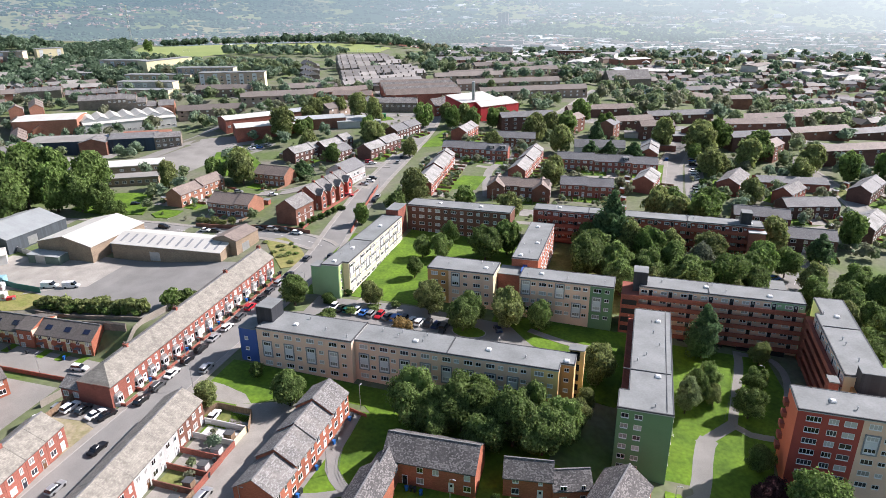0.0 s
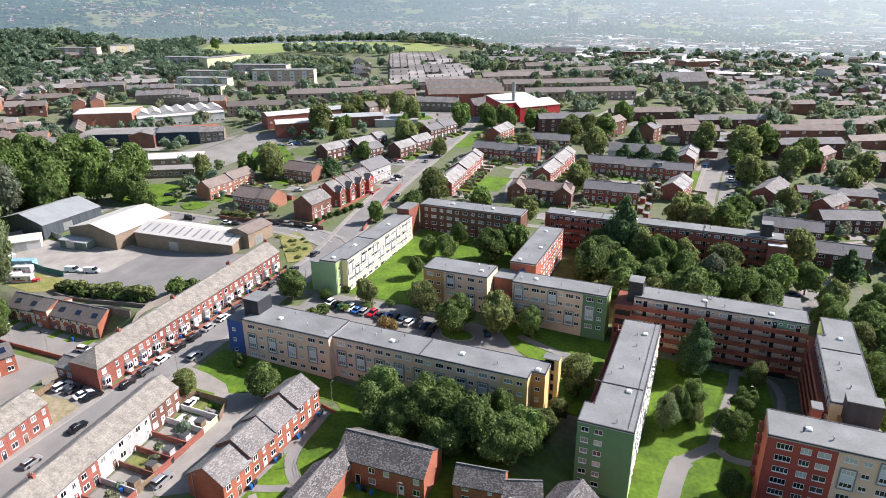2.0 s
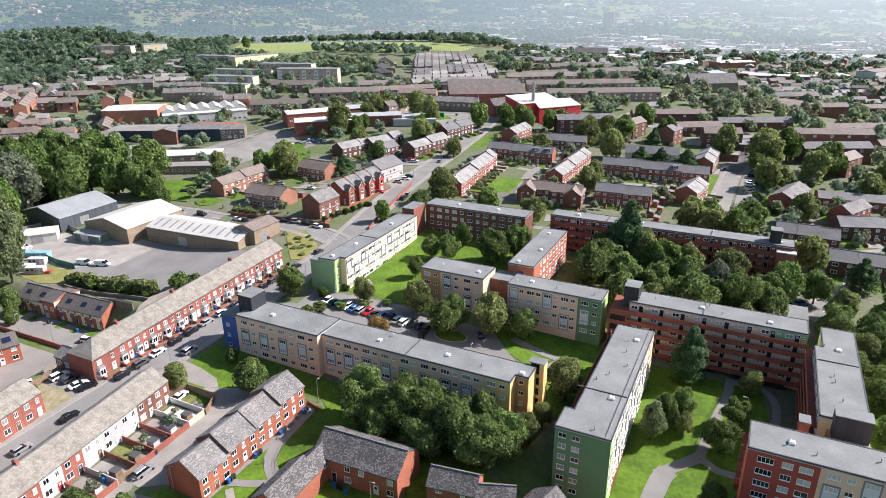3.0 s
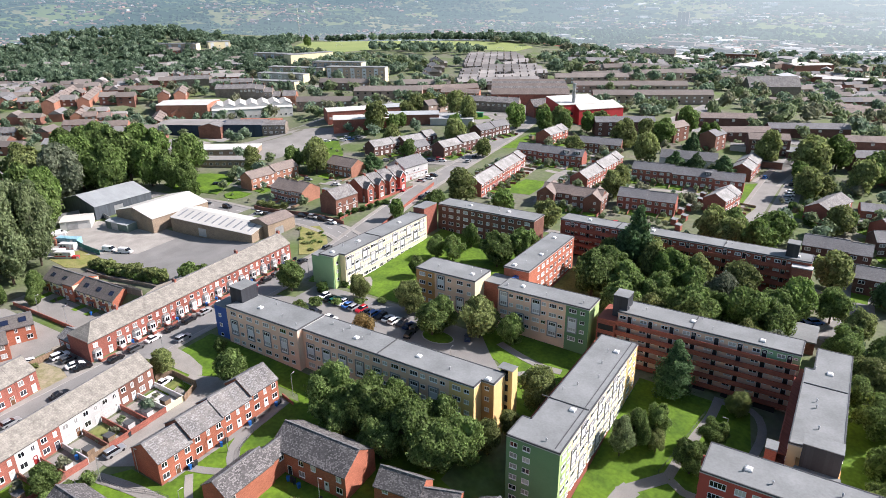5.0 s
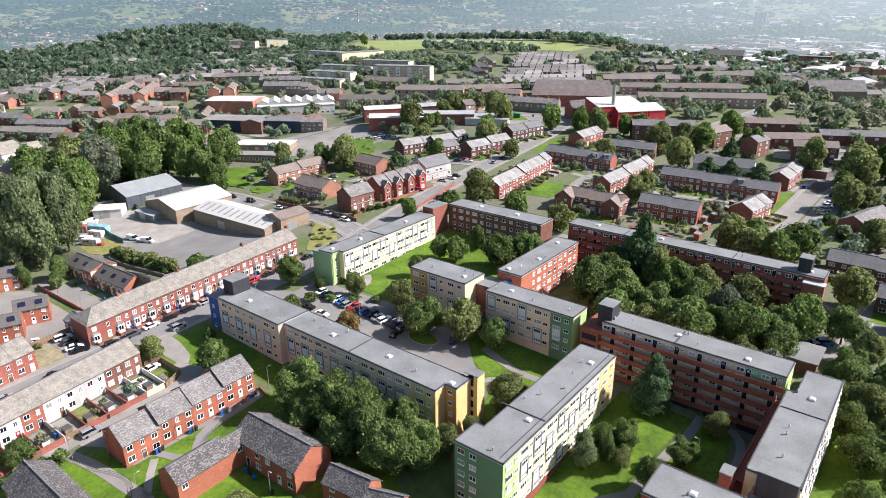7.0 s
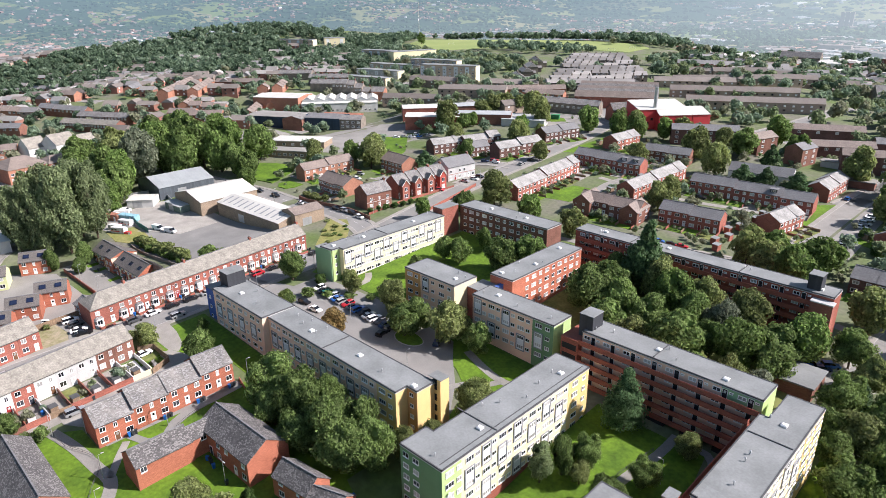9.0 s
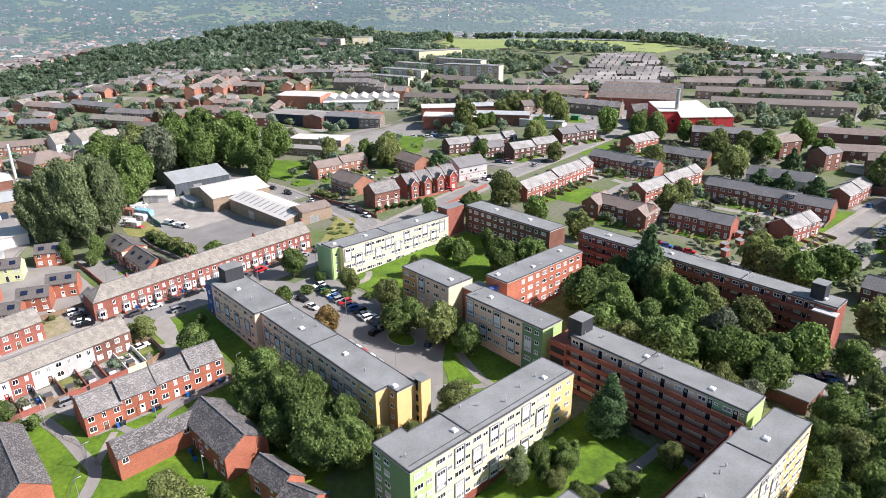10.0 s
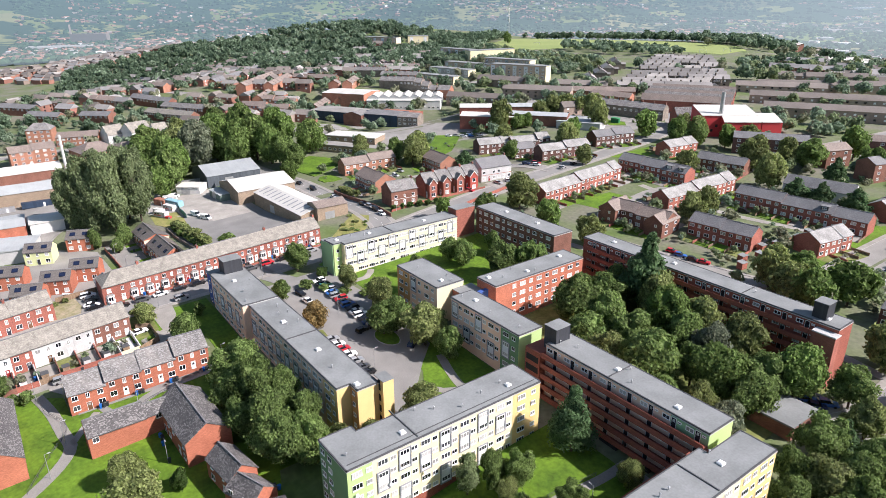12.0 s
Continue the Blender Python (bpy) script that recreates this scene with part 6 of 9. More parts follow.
MORE_R = [(26, 353, 4.4, 9, "b"), (37, 335, 5.2, 10, "o"), (26.5, 263.5, 6.4, 13, "b"), (13, 262, 5.4, 12.5, "m"), (47, 294, 4.2, 10, "m"), (-59.3, 362, 7.5, 16, "o"), (-41.6, 345, 6.6, 15, "o"), (-52.3, 378, 6, 14, "o"), (-37.9, 283.9, 5.5, 13, "o"), (-25, 334, 5.4, 13, "d"), (-16, 336, 5.6, 13, "d"), (-4, 338, 5.6, 13, "d"), (-44.8, 384, 7, 15, "m"), (-24.5, 366, 6, 16, "d"), (-22, 394, 6, 14, "b"), (-38.8, 416, 7, 16, "b"), (10, 372, 8, 17, "o"), (29, 366, 9, 18, "o"), (39, 380, 8, 17, "b"), (56, 362, 8, 17, "m"), (80, 352, 7, 15, "o"), (94, 340, 7, 15, "b"), (71.6, 330, 6, 13, "o"), (50, 348, 7, 15, "o"), (110, 345, 7, 15, "b")]
CORNER = [(-129.6, 376.2, 7.3, 15.4, "b"), (-201.9, 332.2, 8.3, 17.5, "o"), (-177.7, 385.9, 7.3, 15.3, "o"), (-202.0, 366.1, 5.1, 10.8, "o"), (-204.0, 379.2, 5.6, 11.8, "o"), (-200.7, 388.6, 6.1, 12.8, "o"), (-193.1, 392.5, 5.7, 11.9, "o"), (-192.9, 338.7, 4.5, 9.4, "m"), (-191.2, 345.3, 4.2, 8.8, "b"), (-145.0, 351.1, 3.2, 6.8, "o"), (-122.5, 399.3, 5.2, 10.9, "o"), (-88.1, 410.1, 4.7, 10.0, "o"), (-116.6, 437.2, 3.7, 7.8, "b")]
for t_ in FAR_R + MORE_R + CORNER + [(-589, 683, 6.5, 15, "m")]:
    tree(*t_, tier=1, where=" between houses")


# ---- the wider suburb ----
def lite(label, x, y, rz, L, D, eh, rh, wall, roof, wins=2, rows=2, stack=False, group="houses up the hill", hip=0, category="house", name="house"):
    """A house far off: walls, roof, windows on the side that is seen."""
    wall = BRICK_RUSSET if wall in (BRICK_ORANGE, BRICK_RED) else wall
    h = thing(name, label, category, x, y, ground(x, y), rz, group)
    FOOT.append((x, y, rz, L, D))
    bm = bmesh.new()
    gable_walls(bm, L, D, eh, rh, hip=(hip, hip))
    part("wall", bm, wall, h)
    bm = bmesh.new()
    gable_roof(bm, L, D, eh, rh, hip=(hip, hip))
    part("roof", bm, roof, h)
    for i in range(wins):
        for k in range(rows if math.hypot(x, y) < 405 else 0 if math.hypot(x, y) > 500 else 1):
            far_window(h, -L / 2 + L * (i + 0.5) / wins, -D / 2, 4.1 - 2.6 * k if rows == 2 else 1.5 + 2.6 * k, 0, 1.6, 1.3)
    if stack:
        part_box("chimney", h, BRICK_BROWN, L / 2 - 0.9, L / 2 - 0.1, -0.5, 0.5, eh + rh - 0.6, eh + rh + 1.2)
    return h


def lite_row(label, x, y, rz, L, D, wall, roof, units, eh=5.2, rh=2.5, **kw):
    w = L / units
    for i in range(units):
        t = (i - (units - 1) / 2) * w
        lite(label, x + math.cos(radians(rz)) * t, y + math.sin(radians(rz)) * t, rz, w, D, eh, rh, wall, roof, **kw)


STUFF_ROWS = []


def hall(label, x, y, rz, L, D, eh, rh, wall, roof, name="works_building", wins=0, rows=1, flat=False, z=None):
    FOOT.append((x, y, rz, L, D))
    h = thing(name, label, "building", x, y, ground(x, y) if z is None else z, rz)
    bm = bmesh.new()
    if flat:
        box(bm, -L / 2, L / 2, -D / 2, D / 2, -4, eh)
        part("wall", bm, wall, h)
        part_box("roof", h, roof, -L / 2 - 0.3, L / 2 + 0.3, -D / 2 - 0.3, D / 2 + 0.3, eh, eh + 0.4)
    else:
        gable_walls(bm, L, D, eh, rh)
        part("wall", bm, wall, h)
        bm = bmesh.new()
        gable_roof(bm, L, D, eh, rh)
        part("roof", bm, roof, h)
    for i in range(wins):
        for k in range(rows):
            far_window(h, -L / 2 + L * (i + 0.5) / wins, -D / 2, 1.6 + 2.7 * k, 0, 1.8, 1.3)
    return h


# red-brick rows on the rise to the west
RB, BB = "small red brick house in a row on the rise", "brown brick house in a row on the rise"
lite_row(RB, -456, 284, 137, 80, 8, BRICK_ORANGE, TILE_BROWN, 9)
lite_row(RB, -424, 283, 140, 84, 8, BRICK_ORANGE, TILE_BROWN, 9)
lite_row(RB, -382, 270, 45, 26, 8, BRICK_ORANGE, TILE_BROWN, 3)
lite_row(RB, -362, 298, 138, 66, 8, BRICK_ORANGE, TILE_BROWN, 8)
lite_row(RB, -372, 322, 138, 56, 8, BRICK_ORANGE, TILE_BROWN, 6)
lite_row(BB, -427, 322, 30, 42, 8, BRICK_BROWN, TILE_BROWN, 5)
lite_row(RB, -366, 244, 35, 20, 8, BRICK_RED, TILE_BROWN, 3)
lite_row(RB, -344, 250, 42, 22, 8, BRICK_RED, TILE_BROWN, 3)
lite_row(RB, -490, 268, 137, 60, 8, BRICK_ORANGE, TILE_GREY, 6)
lite_row(BB, -547, 298, 111, 60, 8, BRICK_RED, TILE_GREY, 6)
lite_row("stone terraced house with tall chimneys", -344, 362, 32, 48, 9, STONE, SLATE, 8, 5.8, 2.8, stack=True)
lite_row("stone terraced house with tall chimneys", -432, 376, 36, 36, 8, STONE, SLATE, 6, 5.6, 2.6, stack=True)
lite_row("stone terraced house with tall chimneys", -381, 378, 34, 34, 8, STONE, SLATE, 6, 5.6, 2.6, stack=True)
lite("tall brick house with a gable at the end of a terrace", -318, 378, 32, 10, 10, 8, 3, BRICK_RED, SLATE, 3, 3)
lite_row("brown terraced house with grey slates", -382, 190, 23, 48, 8, BRICK_BROWN, SLATE_OLD, 9)
lite_row("brown terraced house with grey slates", -400, 205, 25, 44, 8, BRICK_BROWN, SLATE, 8)
lite_row(BB, -444, 121, 42, 26, 8, BRICK_BROWN, TILE_GREY, 4)
lite_row(BB, -470, 166, 40, 26, 8, BRICK_RED, TILE_BROWN, 4)
lite_row(BB, -480, 109, 42, 30, 8, BRICK_BROWN, TILE_GREY, 4)
lite_row(BB, -420, 150, 40, 24, 8, BRICK_BROWN, TILE_GREY, 3)
lite_row(BB, -450, 195, 30, 40, 8, BRICK_BROWN, TILE_GREY, 6)
lite_row(BB, -500, 205, 25, 44, 8, BRICK_RED, TILE_BROWN, 6)
lite_row("three-storey red brick flats with a tiled roof", -322, 100, 92, 22, 11, BRICK_ORANGE, TILE_BROWN, 2, 7.6, 2.6, wins=3, rows=3)
lite("red brick mansion with a hipped slate roof", -380, 111, 70, 14, 12, 8, 3.4, BRICK_RED, SLATE, 4, 3, hip=4)
lite_row("narrow red brick house in a stepped row", -352, 128, 62, 24, 9, BRICK_RED, TILE_BROWN, 4)
lite("long red brick hall with a broad brown hipped roof", -302, 128, 101, 20, 20, 6.5, 4, BRICK_RED, TILE_BROWN, 6, 2, hip=7)
lite("red brick wing with a brown roof", -300, 150, 101, 26, 12, 5.5, 2.8, BRICK_RED, TILE_BROWN, 7, 2, hip=4)
for cx, cy, cr, cl, cd, ce in ((-343, 145, 106, 11, 10, 5), (-336, 157, 106, 13, 14, 6), (-332, 169, 106, 9, 8, 4)):
    lite("white rendered church hall with steep grey roof", cx, cy, cr, cl, cd, ce, 5, R_WHITE, SLATE_OLD, 2, 1, category="church", name="church")

# flats by the field
def slab_block(label, x, y, rz, L, D, h, wall, panel, wins, rows):
    FOOT.append((x, y, rz, L, D))
    s = thing("apartment_block", label, "apartment block", x, y, ground(x, y), rz, "blocks by the field")
    part_box("wall", s, wall, -L / 2, L / 2, -D / 2, D / 2, -5, h)
    part_box("roof", s, FELT, -L / 2 - 0.25, L / 2 + 0.25, -D / 2 - 0.25, D / 2 + 0.25, h, h + 0.35)
    part_box("gable_panel", s, R_CREAM, L / 2, L / 2 + 0.06, -D / 2 + 0.02, D / 2 - 0.02, -4, h - 0.1, "cream end wall")
    for i in range(wins):
        xx = -L / 2 + L * (i + 0.5) / wins
        if i % 2 == 0:
            part_box("infill_panel", s, panel, xx - 1.7, xx + 1.7, -D / 2 - 0.05, -D / 2, 2.6, h - 0.8, "pale infill panel")
        for k in range(rows):
            far_window(s, xx, -D / 2 - 0.05, 1.5 + 2.65 * k, 0, 1.8, 1.2)


slab_block("five-storey brown block of flats with cream ends", -312, 450, 21, 50, 10, 12.5, TAUPE, WHITE_PANEL, 10, 4)
slab_block("five-storey brown block of flats with cream ends", -356, 478, 14, 48, 10, 11, TAUPE, GREY_PANEL, 9, 4)
slab_block("four-storey brown block of flats with cream ends", -464, 503, 10, 41, 10, 12, TAUPE, WHITE_PANEL, 8, 4)
slab_block("cream rendered block of flats among trees", -428, 516, 78, 50, 12, 12, R_CREAM, R_CREAM, 6, 3)
slab_block("low pale grey block of flats", -476, 457, 16, 46, 10, 6.5, R_GREY, WHITE_PANEL, 9, 2)
slab_block("low brown and cream block of flats", -392, 463, 12, 57, 10, 6.5, TAUPE, WHITE_PANEL, 10, 2)
slab_block("low pale blue-grey block of flats", -374, 427, 12, 45, 10, 6.5, R_GREY, WHITE_PANEL, 9, 2)
slab_block("low cream-ended block of flats", -352, 395, 12, 43, 9, 6.0, TAUPE, R_CREAM, 8, 2)
slab_block("tall cream block of flats among trees", -584, 535, 60, 24, 12, 14, R_CREAM, WHITE_PANEL, 3, 4)
slab_block("four-storey buff block of flats among trees", -604, 498, 25, 44, 10, 11, TAUPE, WHITE_PANEL, 8, 3)

# works along the west street
hall("red brick works with a broad white flat roof", -355.6, 316.5, 31.5, 35.5, 26, 9.4, 1.0, BRICK_RUSSET, SHEET_WHITE, z=6.8)
WORKS_A = radians(50)
for i in range(7):
    u, v = 3.9 + 7.8 * i, 15
    hall("grey clad works bay with a saw-tooth white roof", -333 + math.cos(WORKS_A) * u - math.sin(WORKS_A) * v, 317.5 + math.sin(WORKS_A) * u + math.cos(WORKS_A) * v, -40, 24, 7.8, 6.6, 1.9, SHEET_GREY, SHEET_WHITE, z=7.2)
hall("low white works front with a strip of windows", -314.6, 337.6, 50, 54, 9, 6.4, 0.6, R_WHITE, SHEET_WHITE, wins=16, z=6.2)
hall("long navy clad works with a patched flat roof", -311, 284.5, 27, 38, 20, 7.2, 0.6, SHEET_BLUE, OLD_ASPHALT, z=4.2)
hall("works building clad in dark blue sheet", -279.5, 301, 30, 24, 18, 7, 1.6, SHEET_BLUE, TILE_GREY, z=4.6)
hall("sooty brick workshop with a slate roof", -293, 286, 117, 12, 14, 6.5, 2, BRICK_BROWN, SLATE, z=4.4)
hall("workshop with a rusty sheet roof", -283, 316, 30, 26, 9, 4.4, 1.0, BRICK_RED, RUST_SHEET, z=6)
hall("two-storey stone office with a hipped roof", -262, 308, 35, 14, 11, 6, 2, STONE, SLATE, wins=4, rows=2, z=5.2)
hall("derelict red brick works with a patched white roof", -234, 348, 51, 33, 16, 5.6, 1.2, BRICK_RED, SHEET_WHITE, wins=8)
hall("grey workshop with a pale sheet roof", -216.4, 368, 51, 22, 14, 5.2, 1.2, BRICK_BROWN, SHEET_GREY)
hall("low pale shed with flat roof", -176, 372, 25, 24, 11, 3.2, 0.4, R_GREY, SHEET_GREY, flat=True)
hall("low brown school wing with a flat roof", -232, 240, 30, 30, 9, 3.4, 0.5, BRICK_BUFF, OLD_ASPHALT, wins=9, flat=True)
hall("low flat-roofed brown building", -246, 258, 34, 32, 14, 3.2, 0.5, BRICK_BUFF, SHEET_WHITE, wins=6, flat=True)
hall("derelict red brick works with a patched white roof", -216, 336, 41, 34, 16, 6, 1.4, BRICK_RED, SHEET_WHITE)
hall("grey workshop with a pale sheet roof", -192, 356, 36, 34, 14, 5.5, 1.2, BRICK_BROWN, SHEET_GREY)
hall("low pale shed with flat roof", -168, 366, 25, 26, 12, 3.5, 0.4, R_GREY, SHEET_GREY, flat=True)
# factory sheds on the far left
hall("long shed with a white ribbed roof", -292, 84, 89, 50, 18, 5, 2.2, BRICK_BROWN, SHEET_WHITE)
hall("long shed with an open side and pale ribbed roof", -254, 84, 86, 56, 18, 6, 2.0, BRICK_BUFF, SHEET_GREY)
hall("low brick workshop with a grey flat roof", -212, 72, 86, 26, 18, 5, 1.0, BRICK_ORANGE, SHEET_GREY)
hall("low grey flat-roofed workshop", -190, 74, 72, 24, 16, 4.5, 0.8, R_GREY, SHEET_GREY, flat=True)
hall("small white flat-roofed workshop", -206, 92, 86, 12, 12, 4.5, 0.6, R_WHITE, SHEET_WHITE, flat=True)
ch = thing("factory_chimney", "slim white steel factory chimney", "chimney", -287, 111, ground(-287, 111))
bm = bmesh.new()
bmesh.ops.create_cone(bm, segments=14, radius1=0.75, radius2=0.6, depth=22, cap_ends=True, matrix=Matrix.Translation((0, 0, 9)))
part("shaft", bm, R_WHITE, ch)
# scarlet hall with its chimney
s = thing("scarlet_hall", "scarlet clad hall with white sloping roof", "building", -99, 407.4, ground(-99, 407.4), 50)
for x0, x1, y0, y1, za, zb in ((-13.5, 16.5, 5.2, 25, 14.4, 11.6), (-3.2, 16.5, -0.4, 5.2, 11.58, 9.0), (16.9, 27.5, -0.4, 12, 11.9, 8.98)):
    bm = bmesh.new()
    vs = box(bm, x0, x1, y0, y1, -5, za)
    for v in vs[4:]:
        v.co.z = zb if v.co.y < (y0 + y1) / 2 else za
    part("wall", bm, SHEET_RED, s, "scarlet cladding")
    bm = bmesh.new()
    vs = box(bm, x0, x1, y0 - 0.3, y1, 0, 0.3)
    for v in vs:
        v.co.z += (zb if v.co.y < (y0 + y1) / 2 else za) + 0.01
    part("roof", bm, SHEET_WHITE, s, "white sheet roof")
bm = bmesh.new()
bmesh.ops.create_cone(bm, segments=18, radius1=1.1, radius2=1.05, depth=22, cap_ends=True, matrix=Matrix.Translation((-2.4, 8.9, 13)))
part("flue", bm, METAL, s, "tall pale metal flue")
for i in range(5):
    part_box("rooflight", s, TRIM_PALE, 1 + 5 * i, 2 + 5 * i, 1.5, 8, 9.3, 9.36)
for wx, wz in ((-11, 3), (-8.4, 3), (-6, 5.5)):
    part_box("window_strip", s, DARK, wx, wx + 1.4, 5.1, 5.25, wz, wz + 1.5)
part_box("roller_door", s, DARK, -13.6, -13.4, 10, 14, 0.2, 4.2)

# rows by the red hall, the mill and terraces behind
lite_row("dark stone shop house with grey slates", -170, 414, 17, 44, 10, STONE, SLATE, 6, 6.2, 2.8, stack=True)
hall("brick chapel hall with a steep dark slate roof", -133, 417, 62, 15, 9, 6.5, 4.2, BRICK_RED, SLATE_DARK, wins=3, rows=2)
for i in range(5):
    hall("red brick mill bay with a ridged brown roof", -154 - i * 4.6, 447 + i * 8.8, 28, 54, 8.2, 7.5, 3.4, BRICK_RED, (TILE_BROWN, SLATE)[i % 2])
lite_row("red brick flats with brown roof", -222, 443, 45, 50, 9, BRICK_RED, TILE_BROWN, 6)
lite_row("red brick flats with brown roof", -204, 436, 20, 28, 10, BRICK_RED, TILE_BROWN, 3)
for i in range(10):
    STUFF_ROWS.append((-198 - 9.4 * i, 499 + 14.4 * i, 46, 84 - 3.6 * i, FAR_STONE, FAR_SLATE))
for i in range(4):
    STUFF_ROWS.append((-262 - 14 * i, 478 + 27 * i, 136, 22, FAR_STONE, FAR_SLATE))
for cx, cy, cl, ca in ((-84, 501, 84, 28), (-110, 532, 86, 28), (-150, 556, 60, 30), (20, 600, 92, 30), (-20, 640, 60, 34), (-130, 588, 100, 42), (-250, 410, 50, 30), (-285, 382, 44, 32), (-245, 450, 40, 30), (-300, 420, 40, 20), (-195, 392, 24, 70)):
    STUFF_ROWS.append((cx, cy, ca, cl, FAR_DUN, FAR_BROWN))
for i in range(9):
    STUFF_ROWS.append((-165 + 22 * i, 612 + 9 * (i % 3) + 4 * i, 30 + 6 * (i % 2), 34 + 9 * (i % 3), FAR_DUN, FAR_BROWN))
    STUFF_ROWS.append((-190 + 26 * i, 655 + 12 * (i % 3) + 3 * i, 24 + 14 * (i % 3), 40, FAR_BRICK, FAR_GREY))
    STUFF_ROWS.append((-215 + 30 * i, 705 + 14 * (i % 2) + 3 * i, 28, 46, FAR_DUN, FAR_GREY))
hall("stone church with a tower and long slate roof", -281, 1246, 5, 60, 20, 10, 8, STONE, SLATE, name="church")
hall("broad store with a white roof", -214, 1227, 3, 60, 40, 7, 1.5, BRICK_BUFF, SHEET_WHITE, wins=6)
hall("three-storey brown brick offices with a flat roof", -148, 1278, 2, 48, 16, 11, 1, BRICK_BROWN, FELT, wins=10, rows=3, flat=True)
hall("row of brick shops with a grey roof", -106, 975, 4, 40, 12, 6.5, 3, BRICK_BROWN, TILE_GREY, wins=9, rows=2)
hall("pale brown works with a ridged roof", -46, 935, 70, 30, 36, 9, 4, BRICK_BUFF, SHEET_GREY)
lite_row("pale blue rendered house in a long row", 24, 566, 30, 58, 9, mat("pale_blue_render", (0.5, 0.6, 0.68), 0.85, 0.06), TILE_BROWN, 9, 5.2, 2.4, wins=2, group="long brown rows")
hall("stone church with a long slate roof", -20, 610, 30, 40, 16, 9, 7, STONE, SLATE, name="church")

# brown estate beyond the gardens on the east side
BROWN_NEAR = [(-70, 396, 30, 34, 3), (-42, 400, 70, 14, 3), (-10, 420, 30, 30, 2), (-20, 392, 75, 12, 3), (6, 398, 20, 20, 3), (30, 410, 60, 22, 2), (60, 392, 25, 34, 3), (64, 372, 62, 14, 3), (100, 376, 25, 40, 3), (128, 350, 60, 20, 3), (120, 400, 30, 30, 2)]
BROWN_FAR = [(60, 440, 20, 46, 2), (20, 450, 25, 44, 2), (100, 440, 30, 40, 2), (150, 380, 40, 30, 2), (145, 320, 20, 24, 2), (-30, 450, 25, 46, 2), (80, 480, 25, 50, 2), (140, 470, 30, 50, 2), (50, 560, 25, 60, 2), (120, 540, 30, 40, 3), (20, 600, 25, 50, 2), (90, 620, 25, 50, 3)]
for i, (hx, hy, hr, hl, fl) in enumerate(BROWN_NEAR + BROWN_FAR):
    lite("dark brown brick estate block with a shallow tiled roof", hx, hy, hr, hl, 9, 2.7 * fl, 2.4, (BRICK_DARK, BRICK_BROWN)[i % 2], (TILE_BROWN, TILE_GREY)[i % 3 == 0], max(2, int(hl / (5 if i < 6 else 9))), fl, group="brown estate")
hall("low brick day centre with a grey roof", 66, 322, 5, 30, 12, 3.4, 1.6, BRICK_RED, TILE_GREY, wins=5)
hall("white gabled house between dark trees", -22, 348, 8, 26, 9, 5.2, 3, R_WHITE, TILE_GREY)
hall("brown brick flat-roofed garage block", 8, 372, 5, 18, 7, 2.8, 0.3, BRICK_BROWN, OLD_ASPHALT, flat=True)
hall("pale flat-roofed row of garages", -4.7, 397, 4, 13, 6, 2.8, 0.3, R_GREY, OLD_ASPHALT, flat=True)
hall("flat-roofed brick club with a white fascia", 30, 402, 10, 30, 12, 3.4, 0.3, BRICK_DARK, FELT, flat=True)


